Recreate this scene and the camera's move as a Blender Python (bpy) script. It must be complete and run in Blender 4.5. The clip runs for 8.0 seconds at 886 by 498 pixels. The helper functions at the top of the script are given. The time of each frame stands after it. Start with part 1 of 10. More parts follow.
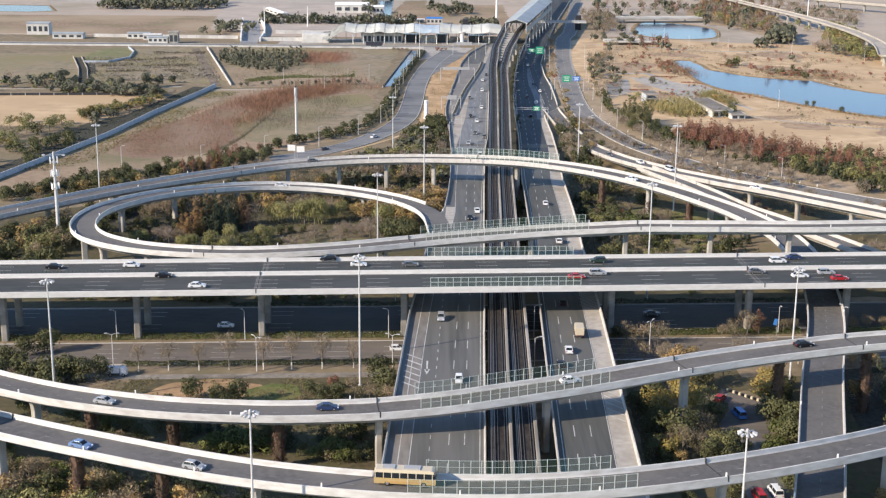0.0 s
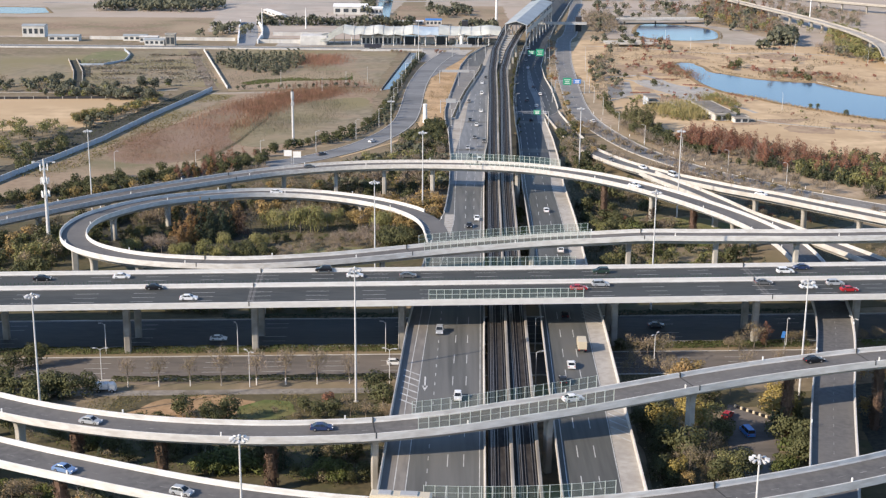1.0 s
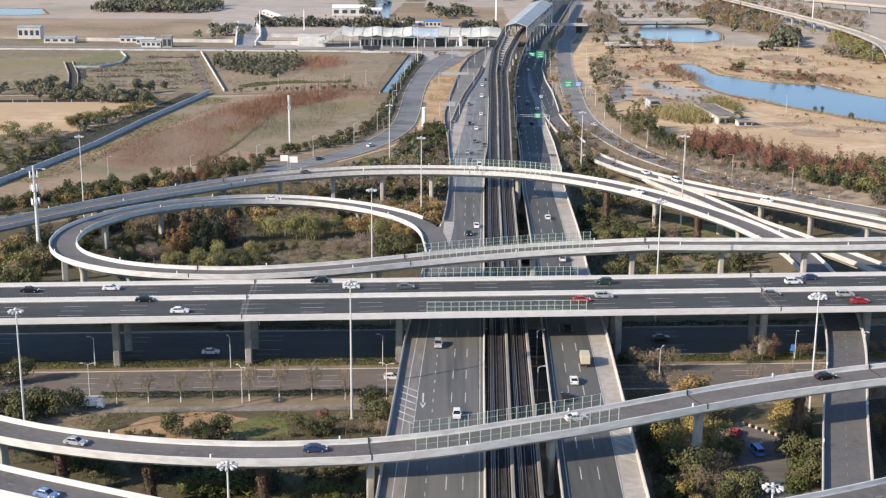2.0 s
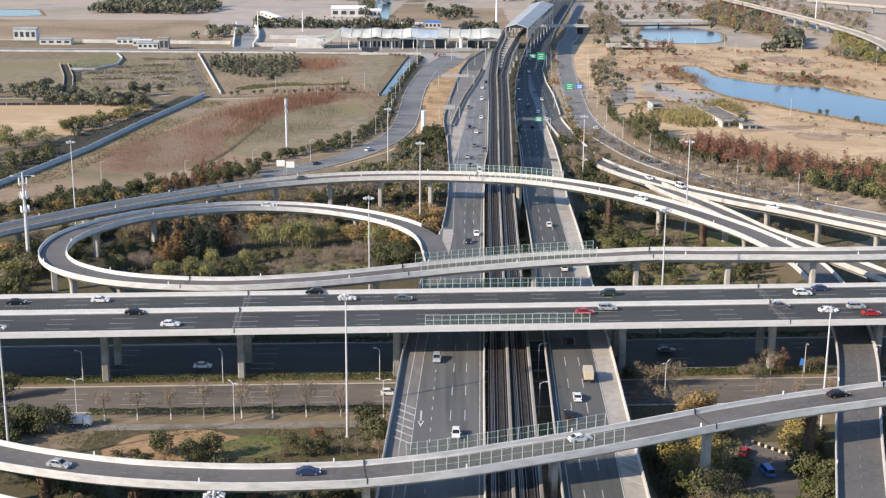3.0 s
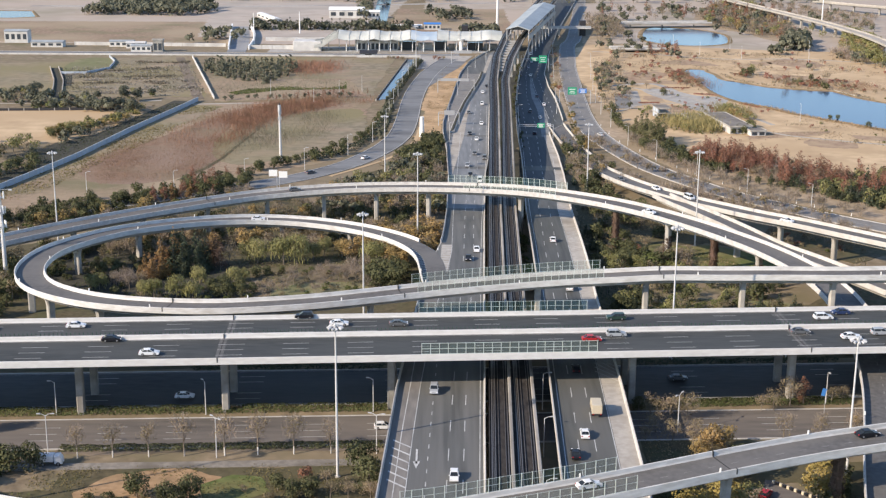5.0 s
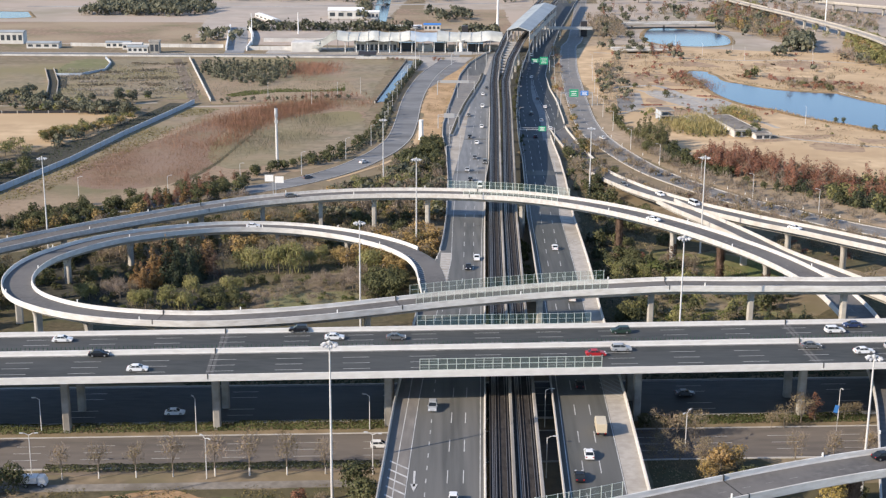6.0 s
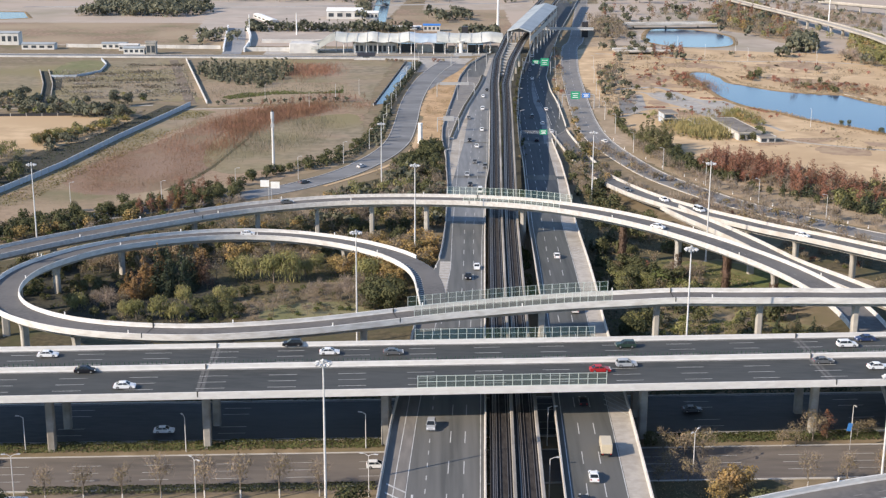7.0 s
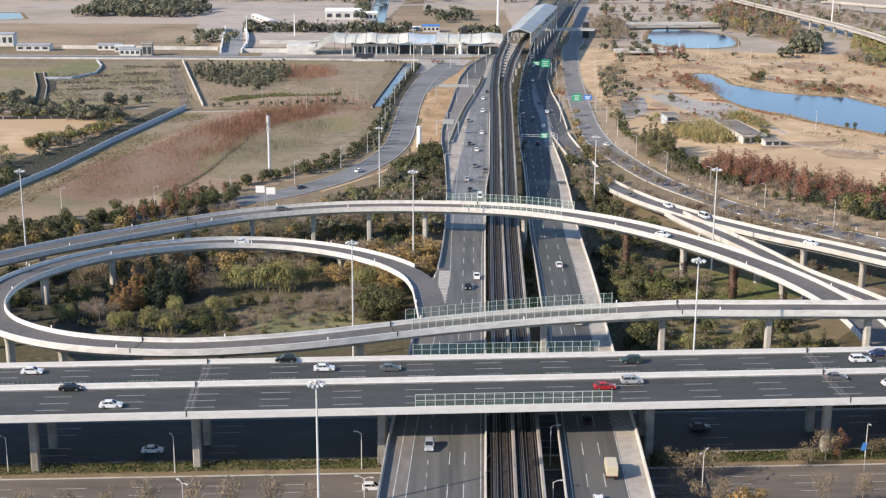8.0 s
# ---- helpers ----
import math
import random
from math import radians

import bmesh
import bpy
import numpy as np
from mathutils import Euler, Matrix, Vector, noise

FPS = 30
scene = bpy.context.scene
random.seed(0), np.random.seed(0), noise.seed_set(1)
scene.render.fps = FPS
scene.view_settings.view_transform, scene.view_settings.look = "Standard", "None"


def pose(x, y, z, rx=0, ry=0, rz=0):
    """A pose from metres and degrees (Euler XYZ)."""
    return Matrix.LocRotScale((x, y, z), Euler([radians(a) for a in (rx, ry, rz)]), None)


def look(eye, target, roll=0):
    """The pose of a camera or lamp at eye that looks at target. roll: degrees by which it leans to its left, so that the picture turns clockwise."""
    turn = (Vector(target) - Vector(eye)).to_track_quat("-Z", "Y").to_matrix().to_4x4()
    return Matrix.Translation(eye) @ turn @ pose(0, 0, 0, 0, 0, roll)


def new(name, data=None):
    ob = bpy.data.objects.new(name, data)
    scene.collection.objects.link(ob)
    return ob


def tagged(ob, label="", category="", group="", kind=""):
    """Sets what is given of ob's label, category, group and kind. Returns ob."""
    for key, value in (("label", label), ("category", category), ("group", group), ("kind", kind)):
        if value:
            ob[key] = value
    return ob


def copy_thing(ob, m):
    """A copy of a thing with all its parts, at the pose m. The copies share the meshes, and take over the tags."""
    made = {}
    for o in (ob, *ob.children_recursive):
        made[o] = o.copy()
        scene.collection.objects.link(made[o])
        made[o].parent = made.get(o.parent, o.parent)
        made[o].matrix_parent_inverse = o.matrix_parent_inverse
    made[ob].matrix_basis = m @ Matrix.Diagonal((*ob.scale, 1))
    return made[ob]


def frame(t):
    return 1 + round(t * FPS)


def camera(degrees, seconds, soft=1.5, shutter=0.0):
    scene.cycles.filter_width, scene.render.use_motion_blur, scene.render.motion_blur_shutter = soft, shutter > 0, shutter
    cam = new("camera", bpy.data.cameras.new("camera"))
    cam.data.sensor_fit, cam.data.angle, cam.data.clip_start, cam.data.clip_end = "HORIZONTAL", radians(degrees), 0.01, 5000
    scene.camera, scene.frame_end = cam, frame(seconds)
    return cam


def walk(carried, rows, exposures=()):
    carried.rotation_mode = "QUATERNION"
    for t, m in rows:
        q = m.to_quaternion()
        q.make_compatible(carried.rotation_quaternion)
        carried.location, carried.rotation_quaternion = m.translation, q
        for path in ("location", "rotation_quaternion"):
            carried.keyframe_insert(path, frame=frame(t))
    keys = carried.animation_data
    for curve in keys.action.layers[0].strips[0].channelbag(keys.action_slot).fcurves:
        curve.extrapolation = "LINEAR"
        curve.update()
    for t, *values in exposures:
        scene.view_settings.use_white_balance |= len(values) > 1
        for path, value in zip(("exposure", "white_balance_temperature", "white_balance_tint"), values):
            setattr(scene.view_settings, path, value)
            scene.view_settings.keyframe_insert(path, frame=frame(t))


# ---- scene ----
cam = camera(36.63, 8.0, 1.3)
# seconds, eye, target, roll
PATH = [
    (0.0, (0.037, -0.069, 117.973), (-0.051, 386.140, 13.845), 0.462),
    (0.5, (0.217, 5.044, 118.047), (0.141, 391.269, 13.979), 0.425),
    (1.0, (0.394, 10.204, 118.098), (0.316, 396.441, 14.073), 0.395),
    (1.5, (0.569, 15.410, 118.128), (0.476, 401.654, 14.130), 0.371),
    (3.0, (1.078, 31.275, 118.117), (0.886, 417.518, 14.117), 0.331),
    (3.5, (1.242, 36.636, 118.088), (1.006, 422.872, 14.061), 0.324),
    (4.0, (1.403, 42.029, 118.051), (1.119, 428.255, 13.986), 0.319),
    (4.5, (1.560, 47.452, 118.007), (1.229, 433.665, 13.895), 0.315),
    (6.0, (2.012, 63.869, 117.863), (1.553, 450.029, 13.556), 0.296),
    (6.5, (2.156, 69.382, 117.819), (1.665, 455.521, 13.432), 0.285),
    (7.0, (2.295, 74.910, 117.781), (1.783, 461.026, 13.309), 0.269),
    (7.5, (2.430, 80.452, 117.752), (1.907, 466.543, 13.190), 0.249),
    (8.0, (2.562, 86.004, 117.733), (2.040, 472.070, 13.078), 0.222),
]
walk(cam, [(t, look(e, g, r)) for t, e, g, r in PATH], [(0.0, 0.63, 7250, 14.5), (8.0, 0.63, 7250, 14.5)])

# ---- light ----
SUN_DIR = Vector((-0.887, -0.461, 0.52)).normalized()
world = bpy.data.worlds.new("sky")
scene.world = world
world.use_nodes = True
wn = world.node_tree.nodes
sky = wn.new("ShaderNodeTexSky")
sky.sky_type, sky.sun_disc = "NISHITA", False
sky.sun_elevation = math.asin(SUN_DIR.z)
sky.sun_rotation = math.atan2(SUN_DIR.x, SUN_DIR.y)
sky.air_density, sky.dust_density, sky.ozone_density = 1.0, 0.15, 5.0
world.node_tree.links.new(sky.outputs[0], wn["Background"].inputs[0])
wn["Background"].inputs[1].default_value = 0.155
sun = new("sun", bpy.data.lights.new("sun", "SUN"))
sun.data.energy, sun.data.angle, sun.data.color = 4.3, radians(0.6), (1.0, 0.92, 0.79)
sun.matrix_world = look(SUN_DIR * 900 + Vector((0, 400, 0)), (0, 400, 0))


# ---- materials ----
def material(name, dark, light, scale=1.0, rough=0.85, bump=0.0, fine=8.0, stain=None, stain_scale=0.05, metal=0.0,
             vary=0.0, low=0.35, high=0.65, stretch=None, broad=None, broad_scale=0.01):
    """Noise from dark to light at world scale, with broad stains, fine relief and per-object variation."""
    m = bpy.data.materials.new(name)
    m.use_nodes = True
    nt = m.node_tree
    nodes, links = nt.nodes, nt.links
    bsdf = nodes["Principled BSDF"]
    bsdf.inputs["Roughness"].default_value = rough
    bsdf.inputs["Metallic"].default_value = metal
    bsdf.inputs["Specular IOR Level"].default_value = 0.3
    geo = nodes.new("ShaderNodeNewGeometry")
    place = geo.outputs["Position"]
    if stretch:
        vm = nodes.new("ShaderNodeVectorMath")
        vm.operation = "MULTIPLY"
        vm.inputs[1].default_value = stretch
        links.new(place, vm.inputs[0])
        place = vm.outputs[0]

    def noise_ramp(sc, detail, lo, hi):
        n = nodes.new("ShaderNodeTexNoise")
        n.inputs["Scale"].default_value, n.inputs["Detail"].default_value = sc, detail
        links.new(place, n.inputs["Vector"])
        r = nodes.new("ShaderNodeMapRange")
        r.inputs[1].default_value, r.inputs[2].default_value = lo, hi
        links.new(n.outputs[0], r.inputs[0])
        return r.outputs[0], n.outputs[0]

    fac, raw = noise_ramp(scale, fine, low, high)
    mix = nodes.new("ShaderNodeMix")
    mix.data_type = "RGBA"
    mix.inputs[6].default_value, mix.inputs[7].default_value = (*dark, 1), (*light, 1)
    links.new(fac, mix.inputs[0])
    colour = mix.outputs[2]
    if stain:
        f2, _ = noise_ramp(stain_scale, 5.0, 0.45, 0.7)
        mix2 = nodes.new("ShaderNodeMix")
        mix2.data_type = "RGBA"
        mix2.inputs[7].default_value = (*stain, 1)
        links.new(f2, mix2.inputs[0])
        links.new(colour, mix2.inputs[6])
        colour = mix2.outputs[2]
    if broad:
        f3, _ = noise_ramp(broad_scale, 6.0, 0.40, 0.62)
        mix3 = nodes.new("ShaderNodeMix")
        mix3.data_type = "RGBA"
        mix3.inputs[7].default_value = (*broad, 1)
        links.new(f3, mix3.inputs[0])
        links.new(colour, mix3.inputs[6])
        colour = mix3.outputs[2]
    if vary:
        info = nodes.new("ShaderNodeObjectInfo")
        r = nodes.new("ShaderNodeMapRange")
        r.inputs[3].default_value, r.inputs[4].default_value = 1 - vary, 1 + vary
        links.new(info.outputs["Random"], r.inputs[0])
        hsv = nodes.new("ShaderNodeHueSaturation")
        links.new(r.outputs[0], hsv.inputs["Value"])
        r2 = nodes.new("ShaderNodeMapRange")
        r2.inputs[3].default_value, r2.inputs[4].default_value = 0.5 + vary * 0.06, 0.5 - vary * 0.06
        links.new(info.outputs["Random"], r2.inputs[0])
        links.new(r2.outputs[0], hsv.inputs["Hue"])
        links.new(colour, hsv.inputs["Color"])
        colour = hsv.outputs[0]
    links.new(colour, bsdf.inputs["Base Color"])
    if bump:
        b = nodes.new("ShaderNodeBump")
        b.inputs["Strength"].default_value = bump
        b.inputs["Distance"].default_value = 0.3
        links.new(raw, b.inputs["Height"])
        links.new(b.outputs[0], bsdf.inputs["Normal"])
    return m


def plain(name, colour, rough=0.5, metal=0.0, vary=0.0):
    c2 = tuple(min(1, c * 1.08) for c in colour)
    return material(name, colour, c2, 3.0, rough, metal=metal, vary=vary)


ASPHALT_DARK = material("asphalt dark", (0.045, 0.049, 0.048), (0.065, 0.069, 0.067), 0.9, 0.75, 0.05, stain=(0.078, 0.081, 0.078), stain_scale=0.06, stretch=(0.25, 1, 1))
# blue-black tone that carries the metro line's shade on the far carriageway
ASPHALT_SHADE_BLUE = material("blue-black asphalt", (0.040, 0.047, 0.054), (0.060, 0.068, 0.076), 0.8, 0.75, 0.05, stain=(0.072, 0.079, 0.085), stain_scale=0.12, stretch=(1, 0.05, 1))
ISLAND_GREY = material("worn grey island", (0.17, 0.18, 0.185), (0.24, 0.248, 0.25), 0.6, 0.85, 0.05, stain=(0.14, 0.147, 0.15), stain_scale=0.1)
# lightened base colour that stands in for sheen at a grazing view
ASPHALT_SHEEN = material("asphalt paled for sheen", (0.165, 0.173, 0.18), (0.235, 0.243, 0.248), 0.7, 0.65, 0.05, stain=(0.14, 0.146, 0.15), stain_scale=0.12, stretch=(1, 0.08, 1))
ASPHALT_EAST = material("asphalt of the busier carriageway", (0.056, 0.058, 0.054), (0.102, 0.104, 0.097), 0.75, 0.68, 0.05, low=0.3, high=0.7, stain=(0.120, 0.119, 0.110), stain_scale=0.22, stretch=(1, 0.05, 1))
ASPHALT_RAMP = material("asphalt ramp", (0.100, 0.097, 0.094), (0.140, 0.135, 0.129), 0.8, 0.75, 0.05, stain=(0.155, 0.148, 0.14), stain_scale=0.07)
ASPHALT_ROAD = material("asphalt road", (0.080, 0.081, 0.076), (0.140, 0.140, 0.131), 0.75, 0.65, 0.05, low=0.3, high=0.7, stain=(0.158, 0.155, 0.144), stain_scale=0.22, stretch=(1, 0.04, 1))
ASPHALT_SLIP = material("asphalt slip", (0.165, 0.155, 0.143), (0.235, 0.218, 0.198), 0.7, 0.85, 0.05, stain=(0.15, 0.142, 0.133), stain_scale=0.06, stretch=(1, 0.2, 1))
ASPHALT_PALE = material("asphalt pale", (0.235, 0.24, 0.245), (0.31, 0.31, 0.31), 0.6, 0.7, 0.05, stain=(0.155, 0.158, 0.16), stain_scale=0.05)
# darker bands stretched sideways paint tree shadows across the frontage road
ASPHALT_LANE = material("asphalt lane", (0.165, 0.170, 0.174), (0.235, 0.238, 0.238), 0.5, 0.8, 0.05, stain=(0.125, 0.128, 0.13), stain_scale=0.07, stretch=(0.25, 1, 1))
ASPHALT_FRONT = material("asphalt frontage", (0.162, 0.158, 0.152), (0.225, 0.217, 0.206), 0.6, 0.8, 0.05, stain=(0.235, 0.22, 0.20), stain_scale=0.09)
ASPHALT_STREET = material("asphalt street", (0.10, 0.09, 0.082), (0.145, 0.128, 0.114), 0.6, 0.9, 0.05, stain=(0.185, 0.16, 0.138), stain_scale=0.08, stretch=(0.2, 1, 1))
SHOULDER = material("pale shoulder concrete", (0.36, 0.33, 0.288), (0.46, 0.425, 0.375), 0.6, 0.9, stain=(0.29, 0.262, 0.226), stain_scale=0.1)
CONCRETE = material("pier concrete", (0.36, 0.345, 0.315), (0.46, 0.44, 0.40), 0.6, 0.85, 0.05, stain=(0.28, 0.26, 0.23), stain_scale=0.15)
# darker than the other pier concrete: deck shade put into the colour
PIER_GREY = material("pier concrete toned for shade", (0.27, 0.258, 0.235), (0.36, 0.345, 0.315), 0.5, 0.9, 0.05, stain=(0.20, 0.185, 0.165), stain_scale=0.2)
WHITE = material("white parapet paint", (0.60, 0.59, 0.57), (0.66, 0.65, 0.63), 1.6, 0.7, 0.01, stain=(0.57, 0.555, 0.535), stain_scale=1.2, stretch=(0.3, 0.3, 1))
# two darker whites, their tone lowered where sunlight strikes parapets more squarely
KERB_WHITE = material("parapet paint toned for sun", (0.56, 0.555, 0.535), (0.64, 0.635, 0.615), 1.6, 0.72, 0.01, stain=(0.48, 0.465, 0.44), stain_scale=1.0, stretch=(0.3, 0.3, 1))
RAMP_WHITE = material("weathered ramp paint", (0.47, 0.46, 0.445), (0.56, 0.55, 0.53), 1.2, 0.75, 0.01, stain=(0.42, 0.40, 0.38), stain_scale=0.8)
GREY_WALL = material("weathered parapet concrete", (0.44, 0.425, 0.40), (0.54, 0.525, 0.495), 0.8, 0.8, 0.03, stain=(0.40, 0.37, 0.33), stain_scale=0.2)
PAINT = material("road paint", (0.46, 0.46, 0.445), (0.60, 0.60, 0.58), 2.0, 0.7, stain=(0.33, 0.33, 0.32), stain_scale=0.3)
PAINT_WORN = material("worn road paint", (0.17, 0.168, 0.16), (0.33, 0.325, 0.31), 1.5, 0.8, stain=(0.15, 0.147, 0.14), stain_scale=0.25)
JOINT = material("joint rubber", (0.03, 0.03, 0.03), (0.06, 0.06, 0.06), 3.0, 0.8)
JOINT_PATCH = material("joint concrete strip", (0.085, 0.086, 0.085), (0.145, 0.145, 0.14), 1.2, 0.85)

BALLAST = material("track bed", (0.022, 0.019, 0.018), (0.050, 0.044, 0.040), 1.2, 0.95, 0.2, stretch=(1, 0.3, 1))
STEEL = material("galvanised steel", (0.40, 0.41, 0.42), (0.52, 0.53, 0.54), 2.0, 0.45, metal=0.3)
POLE_PAINT = material("pole paint", (0.52, 0.52, 0.52), (0.62, 0.62, 0.61), 2.0, 0.5)
RAIL = material("rail steel", (0.16, 0.14, 0.13), (0.24, 0.22, 0.20), 3.0, 0.4, metal=0.6)
SOIL = material("bare winter soil", (0.16, 0.125, 0.095), (0.24, 0.19, 0.145), 0.35, 0.95, 0.4, stain=(0.115, 0.095, 0.06), stain_scale=0.03)
# near-black soil; below ramps, trees and the metro it paints in shade
DARK_SOIL_SHADE = material("dark soil and painted shade", (0.035, 0.035, 0.028), (0.075, 0.07, 0.05), 0.8, 0.95)
SCRUB_SOIL = material("brown scrub soil", (0.135, 0.105, 0.07), (0.225, 0.172, 0.115), 0.4, 0.95, 0.5, stain=(0.10, 0.098, 0.052), stain_scale=0.1, broad=(0.125, 0.105, 0.062), broad_scale=0.05)
# litter tone with the shade of trees and ramps worked into it
SHADED_LITTER = material("shaded leaf litter", (0.060, 0.052, 0.030), (0.135, 0.108, 0.062), 0.5, 0.95, 0.6, stain=(0.075, 0.078, 0.035), stain_scale=0.12, broad=(0.10, 0.085, 0.045), broad_scale=0.04)
RUSTLINE = material("rusty gutter line", (0.20, 0.085, 0.055), (0.30, 0.14, 0.09), 0.6, 0.85, stain=(0.15, 0.09, 0.07), stain_scale=0.2)
GROUND = material("winter ground", (0.15, 0.117, 0.078), (0.29, 0.225, 0.15), 0.22, 0.95, 0.5, stain=(0.13, 0.122, 0.065), stain_scale=0.06, broad=(0.225, 0.175, 0.11), broad_scale=0.015)
FIELD_BROWN = material("brown fallow field", (0.215, 0.148, 0.100), (0.335, 0.238, 0.165), 0.3, 0.95, 0.5, stain=(0.185, 0.165, 0.092), stain_scale=0.03, broad=(0.335, 0.26, 0.175), broad_scale=0.014)
FIELD_TAN = material("dry tan lawn", (0.47, 0.338, 0.205), (0.64, 0.475, 0.30), 0.12, 0.95, 0.3, stain=(0.36, 0.25, 0.15), stain_scale=0.05, broad=(0.47, 0.335, 0.20), broad_scale=0.015)
STRIP_TAN = material("orange-tan dry grass", (0.40, 0.265, 0.15), (0.53, 0.36, 0.21), 0.2, 0.95, 0.4, stain=(0.32, 0.22, 0.12), stain_scale=0.08)
FIELD_OLIVE = material("olive rough grass", (0.175, 0.150, 0.100), (0.285, 0.235, 0.165), 0.2, 0.95, 0.4, stain=(0.33, 0.245, 0.175), stain_scale=0.04, broad=(0.225, 0.19, 0.10), broad_scale=0.012)
LAWN = material("green lawn", (0.075, 0.10, 0.028), (0.145, 0.165, 0.055), 0.4, 0.95, 0.4, stain=(0.19, 0.15, 0.07), stain_scale=0.06)
PATH_MAT = material("pale path", (0.36, 0.32, 0.27), (0.46, 0.415, 0.35), 0.5, 0.9, stain=(0.30, 0.27, 0.23), stain_scale=0.06)
PAVING = material("plaza paving", (0.32, 0.30, 0.275), (0.43, 0.41, 0.375), 0.3, 0.9, stain=(0.25, 0.235, 0.215), stain_scale=0.03)
FOOTWAY = material("grubby footway paving", (0.20, 0.18, 0.155), (0.29, 0.262, 0.225), 0.7, 0.9, stain=(0.15, 0.13, 0.105), stain_scale=0.12)

WATER = bpy.data.materials.new("pond water")
WATER.use_nodes = True
_n = WATER.node_tree.nodes
_n["Principled BSDF"].inputs["Base Color"].default_value = (0.022, 0.055, 0.115, 1)
_n["Principled BSDF"].inputs["Roughness"].default_value = 0.14
_n["Principled BSDF"].inputs["IOR"].default_value = 1.33
_w = _n.new("ShaderNodeTexNoise")
_w.inputs["Scale"].default_value = 0.5
_b = _n.new("ShaderNodeBump")
_b.inputs["Strength"].default_value, _b.inputs["Distance"].default_value = 0.3, 0.15
WATER.node_tree.links.new(_w.outputs[0], _b.inputs["Height"])
WATER.node_tree.links.new(_b.outputs[0], _n["Principled BSDF"].inputs["Normal"])

GLASS = bpy.data.materials.new("barrier glass")
GLASS.use_nodes = True
_n = GLASS.node_tree.nodes
_p = _n["Principled BSDF"]
_p.inputs["Base Color"].default_value = (0.10, 0.19, 0.145, 1)
_p.inputs["Roughness"].default_value = 0.15
_p.inputs["Alpha"].default_value = 0.10


def leaf_material(name, dark, light, vary=0.18, rough=0.75):
    m = bpy.data.materials.new(name)
    m.use_nodes = True
    nt = m.node_tree
    nodes, links = nt.nodes, nt.links
    bsdf = nodes["Principled BSDF"]
    bsdf.inputs["Roughness"].default_value = rough
    bsdf.inputs["Specular IOR Level"].default_value = 0.25
    geo = nodes.new("ShaderNodeNewGeometry")
    mix = nodes.new("ShaderNodeMix")
    mix.data_type = "RGBA"
    soft = [tuple(0.5 * (a + b) + 0.55 * (c - 0.5 * (a + b)) for a, b, c in zip(dark, light, end)) for end in (dark, light)]
    mix.inputs[6].default_value, mix.inputs[7].default_value = (*soft[0], 1), (*soft[1], 1)
    links.new(geo.outputs["Random Per Island"], mix.inputs[0])
    info = nodes.new("ShaderNodeObjectInfo")
    hsv = nodes.new("ShaderNodeHueSaturation")
    spot = nodes.new("ShaderNodeTexNoise")
    spot.inputs["Scale"].default_value, spot.inputs["Detail"].default_value = 0.16, 1.0
    links.new(geo.outputs["Position"], spot.inputs["Vector"])
    add = nodes.new("ShaderNodeMath")
    add.operation = "MULTIPLY_ADD"
    add.inputs[1].default_value = 0.3
    links.new(info.outputs["Random"], add.inputs[0])
    links.new(spot.outputs[0], add.inputs[2])
    r = nodes.new("ShaderNodeMapRange")
    r.inputs[1].default_value, r.inputs[2].default_value = 0.35, 0.95
    r.inputs[3].default_value, r.inputs[4].default_value = 1 - vary * 1.6, 1 + vary * 1.6
    links.new(add.outputs[0], r.inputs[0])
    links.new(r.outputs[0], hsv.inputs["Value"])
    r2 = nodes.new("ShaderNodeMapRange")
    r2.inputs[1].default_value, r2.inputs[2].default_value = 0.35, 0.95
    r2.inputs[3].default_value, r2.inputs[4].default_value = 0.5 + vary * 0.07, 0.5 - vary * 0.05
    links.new(add.outputs[0], r2.inputs[0])
    links.new(r2.outputs[0], hsv.inputs["Hue"])
    links.new(mix.outputs[2], hsv.inputs["Color"])
    links.new(hsv.outputs[0], bsdf.inputs["Base Color"])
    tr = nodes.new("ShaderNodeBsdfTranslucent")
    links.new(hsv.outputs[0], tr.inputs["Color"])
    sh = nodes.new("ShaderNodeMixShader")
    sh.inputs[0].default_value = 0.18
    links.new(bsdf.outputs[0], sh.inputs[1])
    links.new(tr.outputs[0], sh.inputs[2])
    links.new(sh.outputs[0], nodes["Material Output"].inputs[0])
    return m


VINE = leaf_material("dry vine leaves", (0.100, 0.064, 0.048), (0.20, 0.132, 0.098))


# ---- mesh helpers ----
def part(name, bm, mat, parent=None, label=""):
    """Links a bmesh as one mesh object, under a thing or part when one is given."""
    me = bpy.data.meshes.new(name)
    bm.to_mesh(me)
    bm.free()
    for one in (mat if isinstance(mat, (list, tuple)) else [mat]):
        me.materials.append(one)
    ob = new(name, me)
    if parent:
        ob.parent = parent
    if label:
        tagged(ob, label)
    return ob


def again(name, ob, m, parent=None):
    """One more object on the same mesh."""
    o = new(name, ob.data)
    o.parent = parent
    o.matrix_basis = m
    return o


def thing(name, label, category, group="", kind="", at=(0, 0, 0)):
    e = new(name)
    e.location = at
    return tagged(e, label, category, group, kind)


def box(bm, x0, x1, y0, y1, z0, z1, mi=0, m=None):
    vs = [bm.verts.new((x, y, z)) for z in (z0, z1) for x, y in ((x0, y0), (x1, y0), (x1, y1), (x0, y1))]
    if m is not None:
        for v in vs:
            v.co = m @ v.co
    for f in ((3, 2, 1, 0), (4, 5, 6, 7), (0, 1, 5, 4), (1, 2, 6, 5), (2, 3, 7, 6), (3, 0, 4, 7)):
        bm.faces.new([vs[i] for i in f]).material_index = mi
    return vs


